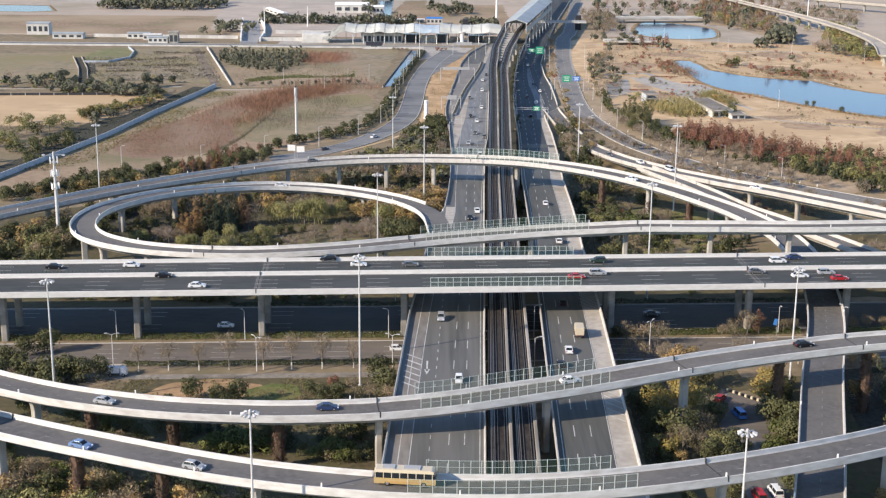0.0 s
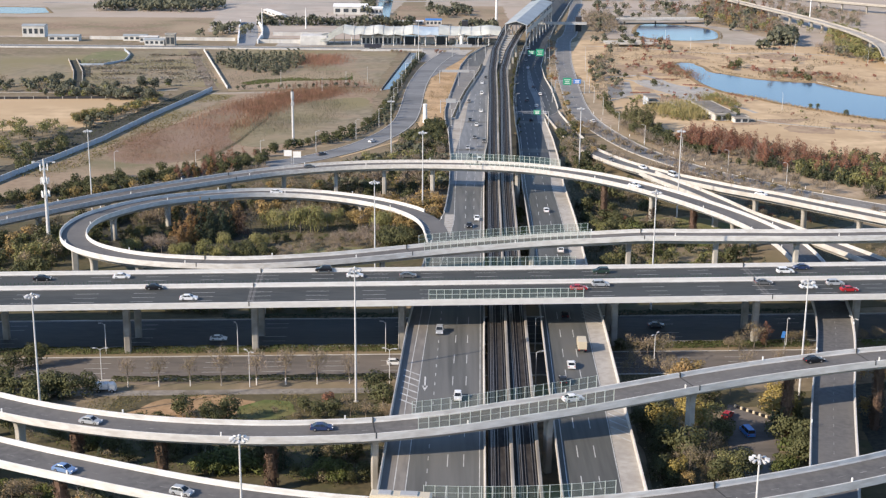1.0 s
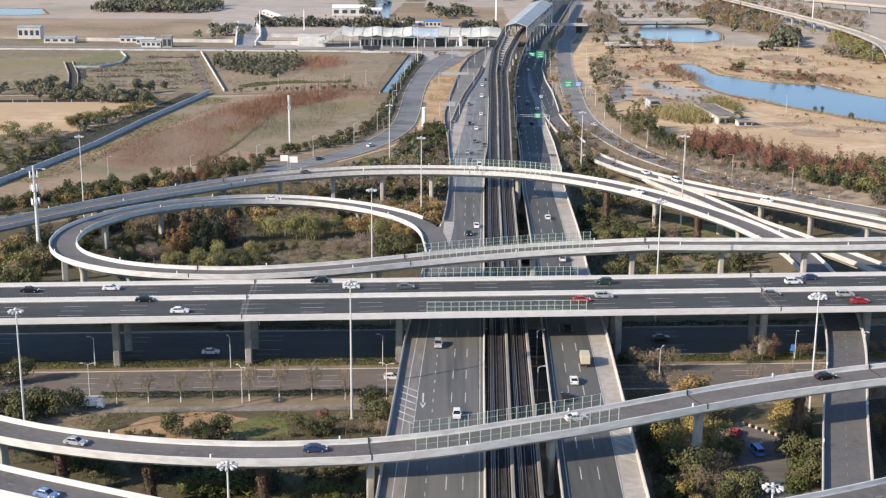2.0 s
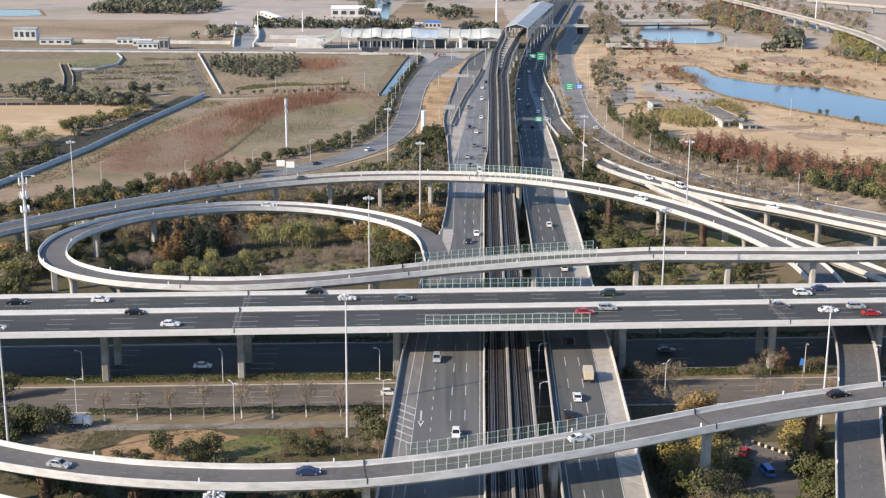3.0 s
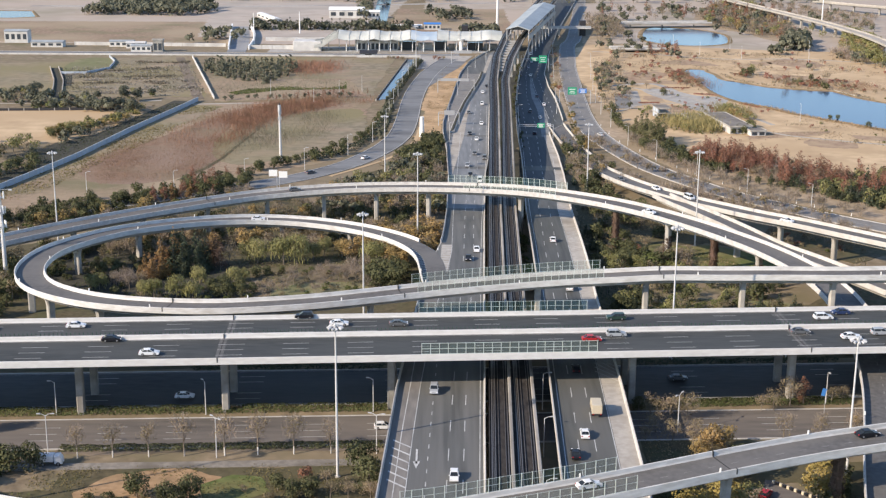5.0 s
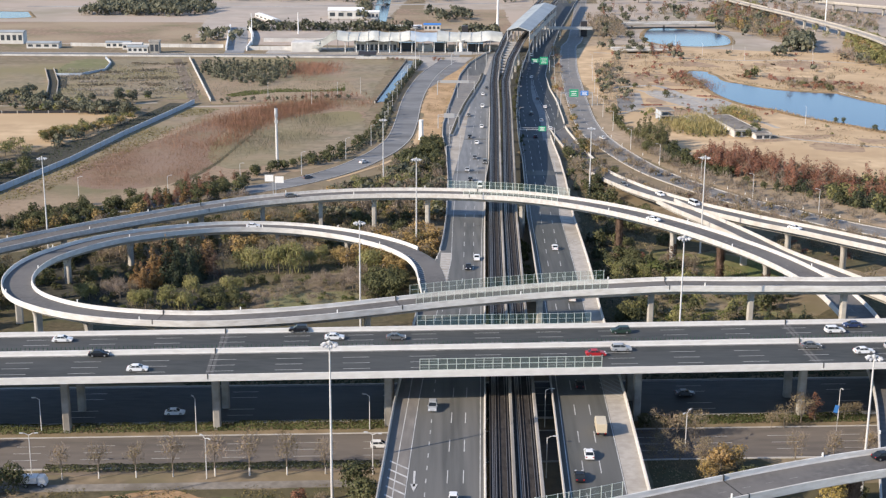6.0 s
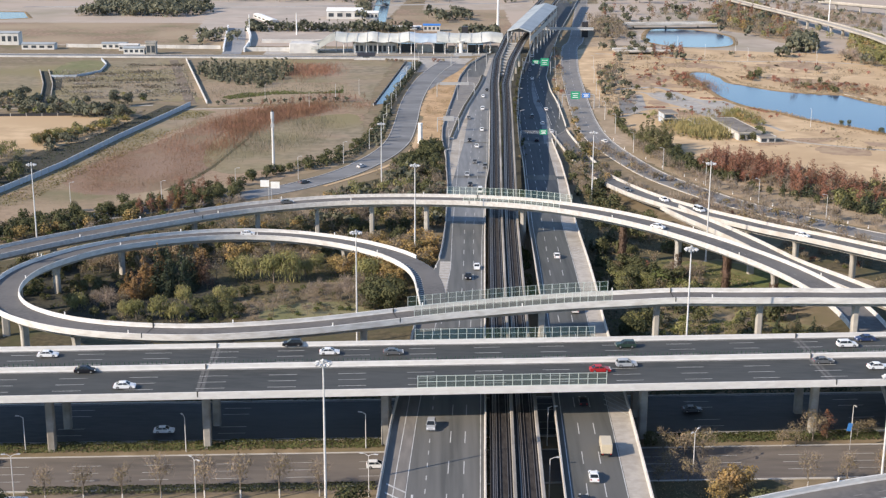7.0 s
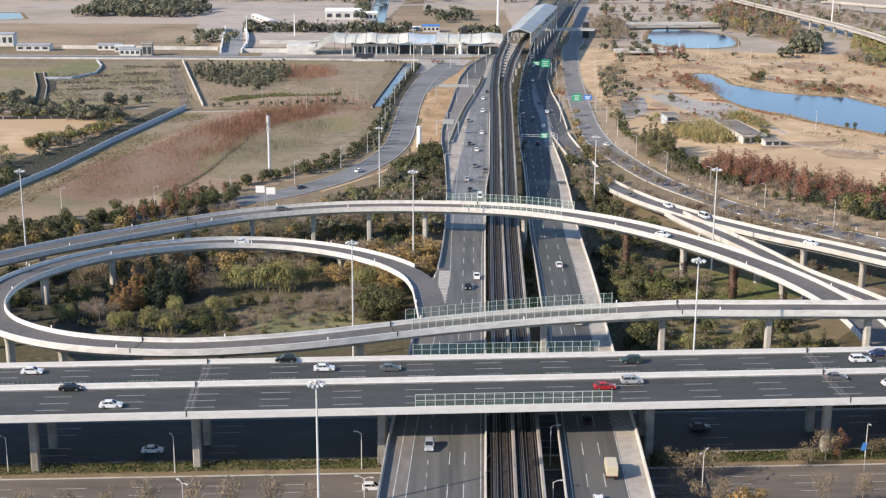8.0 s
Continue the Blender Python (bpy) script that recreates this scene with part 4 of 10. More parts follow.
CLOD = leaf_material("earth clods", (0.10, 0.085, 0.065), (0.19, 0.155, 0.115))
LEAF_STEM = leaf_material("grey-green stems", (0.13, 0.12, 0.08), (0.22, 0.20, 0.14))
LIMEWASH = plain("limewash", (0.62, 0.60, 0.56), 0.9)


def lobe_points(lobes, n, rng, shell=0.7):
    lob = np.array(lobes, float)
    w = lob[:, 3] * lob[:, 4]
    pick = rng.choice(len(lob), n, p=w / w.sum())
    d = rng.normal(size=(n, 3))
    d /= np.linalg.norm(d, axis=1)[:, None]
    d[:, 2] = np.where(rng.uniform(size=n) < 0.5, np.abs(d[:, 2]), d[:, 2])
    r = shell + (1.12 - shell) * rng.uniform(size=n) ** 0.7
    q = lob[pick]
    return q[:, :3] + d * r[:, None] * np.stack([q[:, 3], q[:, 3], q[:, 4]], 1), d


def trunk_mesh(height, radius, limbs, rng, white=False):
    bm = bmesh.new()
    bend = rng.uniform(-0.15, 0.15, 2)
    tube(bm, [(0, 0, -0.2, radius * 1.2), (bend[0] * 0.3, bend[1] * 0.3, height * 0.3, radius), (bend[0], bend[1], height * 0.65, radius * 0.7), (bend[0], bend[1], height, radius * 0.2)], 6)
    for (x, y, z, r) in limbs:
        z0 = z * 0.55
        tube(bm, [(bend[0] * 0.6, bend[1] * 0.6, z0, radius * 0.5), (x * 0.5, y * 0.5, z0 + (z - z0) * 0.55, radius * 0.33), (x, y, z, radius * 0.1)], 4)
    if white:
        tube(bm, [(0, 0, 0, radius * 1.25), (0, 0, 1.2, radius * 1.12)], 6, 1)
    fix(bm)
    me = bpy.data.meshes.new("trunk")
    bm.to_mesh(me)
    bm.free()
    me.materials.append(BARK)
    me.materials.append(LIMEWASH)
    return me


KINDS = {}


def kind(name, label, category, height, mat, make, n, leaf, variants=3, radius=0.14, shell=0.65, white=False, spread=0.4, aspect=0.65, twigs=0, twig=0.5, strands=0):
    KINDS[name] = []
    for k in range(variants):
        rng = np.random.default_rng(hash((len(KINDS), k)) % 1000 + 7)
        lobes = make(rng)
        pts, d = lobe_points(lobes, n, rng, shell)
        pts[:, 2] = np.maximum(pts[:, 2], 0.05)
        layers = [(leaf_arrays(pts, leaf, rng, d, spread, aspect), mat)]
        if twigs:
            tp, td = lobe_points(lobes, twigs, rng, 0.2)
            layers.append((leaf_arrays(tp, twig, rng, None, 0.8, 0.055, td + np.array([[0, 0, 0.6]])), TWIG))
        if strands:
            sp, sd = lobe_points(lobes, strands, rng, 0.95)
            sp[:, 2] = np.maximum(sp[:, 2] - 0.8, 0.9)
            layers.append((leaf_arrays(sp, 0.6, rng, sd, 0.5, 0.2, np.array([[0.0, 0.0, -3.0]])), mat))
        crown = leaf_layers("crown", layers)
        limbs = [(l[0] * 0.8, l[1] * 0.8, l[2], 0) for l in lobes[:7]]
        KINDS[name].append((height, label, category, trunk_mesh(height * 0.8, radius, limbs, rng, white), crown))


def round_lobes(h, r, low, count):
    def make(rng):
        out = [(0, 0, h * 0.62, r * 0.75, h * 0.30)]
        for i in range(count):
            a = i * math.tau / count + rng.uniform(-0.4, 0.4)
            q = r * rng.uniform(0.4, 0.68)
            z = rng.uniform(low + r * 0.35, h - r * 0.5)
            s = r * rng.uniform(0.36, 0.58)
            out.append((q * math.cos(a), q * math.sin(a), z, s, s * rng.uniform(0.7, 1.0)))
        return out
    return make


def column_lobes(h, r, low):
    def make(rng):
        out = []
        for i in range(10):
            t = i / 9
            z = low + (h - low) * t * 0.93
            s = r * (0.55 + 0.35 * math.sin(math.pi * min(1, t * 1.15))) * rng.uniform(0.7, 1.0) * (1 - 0.45 * t)
            a = rng.uniform(0, math.tau)
            q = r * 0.45 * (1 - 0.6 * t)
            out.append((q * math.cos(a), q * math.sin(a), z, s, s * 1.05))
        return out
    return make


def cone_lobes(h, r, low):
    def make(rng):
        out = []
        for i in range(9):
            t = i / 8
            z = low + (h - low) * t * 0.95
            s = r * (1 - t) * 0.62 + 0.18
            a = rng.uniform(0, math.tau)
            q = r * (1 - t) * 0.42
            out.append((q * math.cos(a), q * math.sin(a), z, s, s * 0.8 + 0.25))
        return out
    return make


kind("evergreen", "round evergreen tree with dense dark green leaves", "tree", 6.5, LEAF_GREEN, round_lobes(6.5, 2.8, 0.0, 11), 1100, 0.25, 4)
kind("evergreen_far", "dark green round-crowned field tree", "tree", 6.5, LEAF_HAZE, round_lobes(6.5, 2.9, -0.7, 8), 320, 0.48, 3)
kind("willow", "yellow-green tree with soft drooping leaves", "tree", 7.0, LEAF_OLIVE, round_lobes(7, 3.2, 0.6, 12), 1050, 0.27, 3, aspect=0.4, twigs=120)
kind("golden", "autumn tree with golden-brown leaves", "tree", 6.0, LEAF_GOLD, round_lobes(6, 2.7, 0.8, 11), 850, 0.22, 3, shell=0.5, twigs=150)
kind("yellow", "autumn tree with bright yellow leaves", "tree", 6.0, LEAF_YELLOW, round_lobes(6, 2.7, 0.8, 11), 900, 0.22, 3, shell=0.5, twigs=80)
kind("rust", "tall rust-red autumn conifer tree", "tree", 10.0, LEAF_RUST, column_lobes(10, 2.6, 2.2), 700, 0.23, 4, 0.14, 0.4, aspect=0.45, twigs=140)
kind("dark_rust", "dark maroon-brown autumn conifer tree", "tree", 10.0, LEAF_MAROON, column_lobes(10, 2.6, 1.6), 900, 0.24, 2, 0.14, 0.4, aspect=0.45, twigs=120)
kind("poplar", "tall narrow olive-green tree beside the park", "tree", 12.0, LEAF_MOSS, column_lobes(12, 3.0, 1.0), 1500, 0.27, 3, 0.18, 0.5, aspect=0.5, twigs=120)
kind("rust_bush", "rust-brown leafy bush on dry ground", "shrub", 3.5, LEAF_RUST, round_lobes(3.5, 1.9, 0.2, 7), 420, 0.2, 2, twigs=80, twig=0.35)
kind("brown", "half-bare tree with dry brown leaves", "tree", 7.0, LEAF_BROWN, round_lobes(7, 2.8, 1.6, 12), 420, 0.17, 3, 0.12, 0.3, twigs=380)
kind("street", "thin half-bare street tree with a whitewashed trunk foot", "tree", 6.5, LEAF_BROWN, round_lobes(6.5, 1.8, 2.0, 11), 170, 0.14, 3, 0.09, 0.25, True, twigs=380, twig=0.5)
kind("drooping", "broad willow with pale yellow-green hanging leaves", "tree", 8.0, LEAF_OLIVE, round_lobes(8, 3.5, 1.2, 9), 1150, 0.27, 4, 0.17, 0.5, spread=0.5, aspect=0.36, twigs=160, twig=0.7, strands=460)
kind("amber", "tall amber-brown conifer tree", "tree", 11.0, LEAF_AMBER, cone_lobes(11, 3.6, 0.8), 1500, 0.30, 2, 0.2, 0.6, aspect=0.4, twigs=160)
kind("bare", "leafless grey-brown tree with fine twigs", "tree", 6.5, LEAF_BROWN, round_lobes(6.5, 2.9, 1.2, 11), 110, 0.15, 3, 0.11, 0.2, twigs=620, twig=0.75)
kind("tall_conifer", "tall dark green conifer with a broad crown", "tree", 12.0, LEAF_CONIFER, cone_lobes(12, 3.4, 0.8), 1300, 0.32, 2, 0.22, 0.6, aspect=0.4)
kind("fir", "slim dark blue-green young conifer", "tree", 7.0, LEAF_HAZE, cone_lobes(7, 1.5, 0.4), 260, 0.42, 3, 0.1, 0.5, aspect=0.4)
kind("conifer", "dark green pointed conifer tree", "tree", 7.5, LEAF_CONIFER, cone_lobes(7.5, 2.2, 0.3), 900, 0.26, 2, aspect=0.35)
kind("shrub", "clipped dark green shrub", "shrub", 2.2, LEAF_GREEN, round_lobes(2.2, 1.4, 0.0, 6), 420, 0.16, 3, 0.06)
kind("olive_shrub", "olive green spreading shrub", "shrub", 2.4, LEAF_HEDGE, round_lobes(2.4, 1.8, 0.0, 7), 440, 0.18, 3, 0.06, twigs=40, twig=0.3)
kind("brown_shrub", "brown dry half-bare shrub", "shrub", 2.6, LEAF_BROWN, round_lobes(2.6, 1.8, 0.1, 7), 300, 0.16, 3, 0.06, 0.3, twigs=200, twig=0.35)

PLANT = random.Random(5)
POND = curvy([(162, 950), (163.5, 911), (162.8, 869), (166, 838), (173.5, 814), (185, 799), (190.5, 783), (200.5, 766), (213, 750), (224, 733), (250, 706), (285, 690), (312, 735), (290, 785), (262, 806), (248, 825), (243, 836), (239.5, 850), (236, 861), (226, 863), (212.5, 870), (201, 877), (191, 892), (182, 912), (181, 937), (177, 955), (169, 961)], 5)
SMALL_POND = curvy([(163, 1148), (171, 1205), (185, 1243), (218, 1230), (234, 1190), (231, 1147), (221, 1115), (200, 1103), (183, 1106), (168, 1124)], 5)


def plant(name, x, y, h=None, group="", z=0.0):
    """One tree or shrub at its place, turned and scaled."""
    height, label, category, trunk, crown = KINDS[name][PLANT.randrange(len(KINDS[name]))]
    h = h or height * PLANT.uniform(0.8, 1.15)
    k = h / height
    e = thing(category, label, category, group)
    e.matrix_basis = Matrix.Translation((x, y, z)) @ Matrix.Rotation(PLANT.uniform(0, math.tau), 4, "Z") @ Matrix.Diagonal((k * PLANT.uniform(0.9, 1.12), k * PLANT.uniform(0.9, 1.12), k, 1))
    for nm, me in (("trunk", trunk), ("crown", crown)):
        o = new(nm, me)
        o.parent = e
    return e


def inside(x, y, poly):
    res = False
    for i in range(len(poly)):
        (x0, y0), (x1, y1) = poly[i - 1], poly[i]
        if (y0 > y) != (y1 > y) and x < (x1 - x0) * (y - y0) / (y1 - y0) + x0:
            res = not res
    return res


class Wood:
    """Trees past counting, gathered and then joined into one mesh."""

    def __init__(self):
        self.items = []

    def add(self, name, x, y, h):
        self.items.append((name, x, y, h))

    def build(self, label, name="woodland"):
        """Farther trees keep fewer, larger leaves."""
        verts, faces, index, count = [], [], [], 0
        mats = []
        cache = {}
        for kd, x, y, h in self.items:
            height, _, _, trunk, crown = KINDS[kd][PLANT.randrange(len(KINDS[kd]))]
            k, a = h / height, PLANT.uniform(0, math.tau)
            c, s = math.cos(a), math.sin(a)
            kx, ky = k * PLANT.uniform(0.9, 1.15), k * PLANT.uniform(0.9, 1.15)
            share = 0.40 if y < 410 else 0.27 if y < 540 else 0.185 if y < 720 else 0.10
            share = 0.45 if kd == "rust" and y < 720 else share
            for me in (trunk, crown):
                key = (me.name, share)
                if key not in cache:
                    v = np.empty(len(me.vertices) * 3)
                    me.vertices.foreach_get("co", v)
                    v = v.reshape(-1, 3)
                    mi = np.empty(len(me.polygons), np.int32)
                    me.polygons.foreach_get("material_index", mi)
                    if me is trunk:
                        f = np.array([list(p.vertices) for p in me.polygons if len(p.vertices) == 4][:18])
                        mi = mi[:len(f)]
                        v = v[:f.max() + 1]
                    else:
                        q = v.reshape(-1, 4, 3)
                        pick = np.random.default_rng(4).permutation(len(q))[:int(len(q) * share)]
                        q, mi = q[pick], mi[pick]
                        m = q.mean(1, keepdims=True)
                        v = (m + (q - m) * share ** -0.42).reshape(-1, 3)
                        f = np.arange(len(v)).reshape(-1, 4)
                    cache[key] = (v, f, mi)
                v, f, mi = cache[key]
                for m in me.materials:
                    if m not in mats:
                        mats.append(m)
                slot = np.array([mats.index(m) for m in me.materials], np.int32)
                verts.append(np.column_stack([x + (v[:, 0] * c - v[:, 1] * s) * kx, y + (v[:, 0] * s + v[:, 1] * c) * ky, v[:, 2] * k]))
                faces.append(f + count)
                index.append(slot[mi])
                count += len(v)
        me = bpy.data.meshes.new(name)
        me.from_pydata(np.concatenate(verts).tolist(), [], np.concatenate(faces).tolist())
        me.polygons.foreach_set("material_index", np.concatenate(index))
        for m in mats:
            me.materials.append(m)
        return tagged(new(name, me), label, "woodland", "", "stuff")


WOODS = {}


def wooded(label, name, x, y, h):
    WOODS.setdefault(label, Wood()).add(name, x, y, h)


def scatter(poly, count, mix, group, least=2.0, scale=1.0, avoid=(), single=False):
    """Trees strewn over an outline; mix is a list of kinds with weights. Those past counting are joined by group."""
    xs, ys = [p[0] for p in poly], [p[1] for p in poly]
    got = []
    names, weights = zip(*mix)
    for _ in range(count * 30):
        if len(got) >= count:
            break
        x, y = PLANT.uniform(min(xs), max(xs)), PLANT.uniform(min(ys), max(ys))
        if not inside(x, y, poly) or inside(x, y, POND) or inside(x, y, SMALL_POND) or any((x - a) ** 2 + (y - b) ** 2 < least ** 2 for a, b in got) or any((x - a) ** 2 + (y - b) ** 2 < r * r for a, b, r in avoid):
            continue
        got.append((x, y))
        name = PLANT.choices(names, weights)[0]
        h = KINDS[name][0][0] * PLANT.uniform(0.7, 1.15) * scale
        if single:
            plant(name, x, y, h, group)
        else:
            wooded(group, name, x, y, h)


def strew(name, label, poly, count, size, mat, height=0.5, category="undergrowth", seed=3, aspect=0.5, up=0.5, clump=0.0):
    """Low growth too fine to count, as one mesh."""
    rng = np.random.default_rng(seed)
    xs, ys = np.array([p[0] for p in poly]), np.array([p[1] for p in poly])
    keep = []
    while sum(len(k) for k in keep) < count:
        q = rng.uniform((xs.min(), ys.min()), (xs.max(), ys.max()), (count, 2))
        res = np.zeros(len(q), bool)
        for i in range(len(poly)):
            x0, y0, x1, y1 = xs[i - 1], ys[i - 1], xs[i], ys[i]
            if y0 == y1:
                continue
            c = ((y0 > q[:, 1]) != (y1 > q[:, 1])) & (q[:, 0] < (x1 - x0) * (q[:, 1] - y0) / (y1 - y0) + x0)
            res ^= c
        q = q[res]
        if clump:
            f = np.array([noise.noise(Vector((a * clump, b * clump, seed))) for a, b in q])
            q = q[f + rng.normal(size=len(q)) * 0.12 > 0.05]
        keep.append(q)
    q = np.concatenate(keep)[:count]
    c = np.column_stack([q, rng.uniform(0.05, height, count)])
    me = leaf_mesh(name, c, size, mat, rng, np.array([[0, -0.2, up]]), 0.8, aspect)
    return tagged(new(name, me), label, category, "", "stuff")


def hedge(label, line, width, height, mat, count, size=0.24, seed=1, name="hedge"):
    """A clipped hedge as one mesh of leaves over a dark core."""
    rng = np.random.default_rng(seed)
    pts = np.array(line, float)
    seg = np.hypot(*(pts[1:] - pts[:-1]).T)
    i = rng.choice(len(seg), count, p=seg / seg.sum())
    t = rng.uniform(size=count)[:, None]
    p = pts[i] * (1 - t) + pts[i + 1] * t
    d = (pts[i + 1] - pts[i]) / seg[i][:, None]
    u = rng.uniform(-1, 1, count)
    wob = np.array([0.75 + 0.5 * noise.noise(Vector((a * 0.25, b * 0.25, 0))) for a, b in p])
    z = height * wob * np.sqrt(np.clip(1 - (np.abs(u) ** 3), 0, 1)) * rng.uniform(0.35, 1.0, count) ** 0.4
    c = np.column_stack([p[:, 0] - d[:, 1] * u * width / 2, p[:, 1] + d[:, 0] * u * width / 2, z])
    n = np.column_stack([-d[:, 1] * u, d[:, 0] * u, np.full(count, 0.8)])
    me = leaf_mesh(name, c, size, mat, rng, n, 0.7)
    return tagged(new(name, me), label, "hedge", "", "stuff")


# ---- fields ----
FIELD_RED = material("reddish brown weedy ground", (0.190, 0.118, 0.078), (0.285, 0.184, 0.124), 0.3, 0.95, 0.5, stain=(0.215, 0.165, 0.105), stain_scale=0.04, broad=(0.255, 0.178, 0.130), broad_scale=0.015)
FIELD_GREEN = material("greenish winter grass", (0.115, 0.130, 0.052), (0.20, 0.205, 0.095), 0.2, 0.95, 0.4, stain=(0.27, 0.225, 0.135), stain_scale=0.06, broad=(0.175, 0.168, 0.085), broad_scale=0.02)
# paler, greyer base so that far ground carries distance haze in its colour
FIELD_HAZE = material("haze-pale far ground", (0.335, 0.283, 0.232), (0.445, 0.383, 0.32), 0.08, 0.95, 0.2, stain=(0.29, 0.255, 0.19), stain_scale=0.02, broad=(0.42, 0.345, 0.285), broad_scale=0.006)
PALE_LOT = material("pale dirt lot", (0.37, 0.315, 0.27), (0.48, 0.415, 0.355), 0.06, 0.95, 0.2, stain=(0.33, 0.30, 0.26), stain_scale=0.03)
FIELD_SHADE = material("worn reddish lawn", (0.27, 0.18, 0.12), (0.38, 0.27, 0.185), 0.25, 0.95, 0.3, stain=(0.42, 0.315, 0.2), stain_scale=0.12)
VERGE_TAN = material("dry tan verge", (0.32, 0.24, 0.165), (0.46, 0.355, 0.25), 0.35, 0.95, 0.4, stain=(0.25, 0.195, 0.125), stain_scale=0.1, broad=(0.30, 0.232, 0.15), broad_scale=0.03)
patch("field", [(-138, 800), (-41, 826), (-39, 680), (-47, 644), (-74, 611), (-112, 578), (-146, 540), (-190, 500), (-178, 560), (-165, 621), (-150, 705)], FIELD_BROWN, 0.06, "fallow brown field with dry weeds", "field")
patch("field", curvy([(-104, 740), (-72, 772), (-45, 783), (-40, 695), (-68, 650), (-89, 630), (-106, 663)]), FIELD_OLIVE, 0.10, "olive green rough grass in the fallow field", "field")
patch("field", [(-177, 589), (-167, 640), (-156, 700), (-144, 773), (-137, 797), (-122, 792), (-132, 742), (-140, 699), (-149, 664), (-159, 629), (-169, 592)], FIELD_OLIVE, 0.09, "olive grass strip beside the hoarding", "field")
patch("field", curvy([(-140, 590), (-111, 600), (-97, 653), (-94, 711), (-80, 765), (-60, 800), (-100, 798), (-122, 752), (-134, 705), (-148, 660), (-156, 622)]), FIELD_RED, 0.075, "reddish brown weedy ground in the fallow field", "field")
patch("field", curvy([(-260, 776), (-198, 780), (-160, 766), (-163, 704), (-187, 680), (-240, 670), (-300, 700), (-300, 770)]), FIELD_TAN, 0.07, "dry tan grass clearing", "field")
patch("field", [(-420, 960), (-257, 985), (-188, 1030), (-137, 826), (-250, 826), (-420, 826)], FIELD_OLIVE, 0.06, "olive waste ground with furrows", "field")
patch("field", [(-166, 1025), (-34, 1010), (-42, 830), (-128, 808)], FIELD_OLIVE, 0.06, "rough olive field beside the canal", "field")
patch("field", [(-160, 900), (-60, 905), (-43, 832), (-128, 810)], FIELD_BROWN, 0.10, "brown strip of dry field", "field")
patch("field", [(-420, 1270), (-190, 1275), (-150, 1100), (-420, 1110)], FIELD_BROWN, 0.06, "bare brown field beyond the station road", "field")
patch("undergrowth_soil", [(-196, 640), (-186, 672), (-176.5, 693), (-166, 714), (-161, 737), (-153.7, 767), (-151, 786), (-141.5, 804), (-141.6, 800), (-157.4, 717), (-164, 676), (-171, 636)], DARK_SOIL_SHADE, 0.095, "dark netted bank behind the hoarding", "soil")
patch("field", [(-200, 1150), (-56, 1140), (-66, 1500), (-240, 1500)], PALE_LOT, 0.09, "pale dirt lot", "field")
patch("field", [(-46, 1190), (60, 1190), (60, 1420), (-46, 1420)], FIELD_BROWN, 0.06, "brown bare plot behind the station", "field")
patch("park_lawn", curvy([(88, 1010), (110, 1100), (150, 1110), (230, 1080), (420, 1000), (420, 640), (260, 600), (180, 618), (150, 645), (120, 672), (100, 700), (96, 760), (90, 840)], 12), FIELD_TAN, 0.07, "dry tan park lawn with worn paths", "lawn")
patch("park_lawn", [(125, 1300), (160, 1130), (420, 1030), (420, 1500), (150, 1500)], FIELD_HAZE, 0.06, "scrubby far parkland", "lawn")
patch("lawn", curvy([(56, 494), (70, 500), (92, 490), (97, 470), (92, 455), (75, 455), (58, 465)]), LAWN, 0.06, "green lawn below the flyover", "lawn")
patch("lawn", curvy([(57, 432), (75, 436), (92, 432), (95, 415), (75, 408), (58, 412)]), FIELD_OLIVE, 0.06, "dry grass below the loop ramp", "lawn")
patch("bare_soil", curvy([(-73, 300), (-66, 309), (-52, 312), (-44, 308), (-46, 298), (-58, 294), (-70, 295)]), material("orange soil", (0.30, 0.19, 0.105), (0.42, 0.27, 0.15), 0.5, 0.95, 0.3, stain=(0.22, 0.15, 0.08), stain_scale=0.1), 0.06, "bare orange soil patch", "soil")
patch("lawn", curvy([(-48, 304), (-42, 309), (-36, 308), (-33, 301), (-38, 297), (-46, 297)]), LAWN, 0.08, "small green lawn beside bare soil", "lawn")
patch("lawn", curvy([(-116, 500), (-80, 512), (-40, 508), (-16, 490), (-8, 462), (-20, 438), (-60, 426), (-98, 432), (-116, 455)]), FIELD_OLIVE, 0.06, "rough grass on the loop island", "lawn")
for n, pts in enumerate([[(112, 780), (118, 800), (140, 806), (140, 792), (124, 776)], [(180, 700), (200, 690), (196, 676), (176, 682)], [(210, 940), (235, 930), (262, 905), (240, 900), (212, 915)], [(120, 900), (140, 915), (148, 940), (126, 950), (116, 925)], [(239, 1018), (259, 1019), (266, 989), (250, 971), (229, 994)], [(219, 1008), (232, 1000), (228, 985), (217, 991)], [(148, 997), (176, 1014), (191, 980), (170, 984)], [(150, 700), (190, 712), (196, 722), (160, 716)], [(120, 900), (146, 905), (150, 892), (126, 890)], [(118, 838), (126, 842), (128, 818), (120, 814)], [(205, 712), (235, 700), (232, 690), (204, 702)], [(225, 680), (262, 672), (262, 650), (222, 655)]]):
    patch("park_lawn", curvy(pts, 8), FIELD_SHADE, 0.105, "worn reddish-brown patch in the dry lawn", "lawn")
street("path", "pale park path winding by the pond", [(118, 732), (150, 726), (163, 721.6), (172, 710.5), (184, 702.6), (205, 691), (250, 672), (330, 650)], 1.3, PATH_MAT, 0.12, (), False, False)
street("path", "pale park path round the terrace", [(103, 871), (119, 871), (128, 846), (145, 836), (152, 800), (166, 764), (172, 740)], 1.5, PATH_MAT, 0.135, (), False, False)
street("path", "pale park path beside the car park", [(95, 780), (104, 792), (112, 806), (126, 812), (144, 812)], 1.2, PATH_MAT, 0.14, (), False, False)
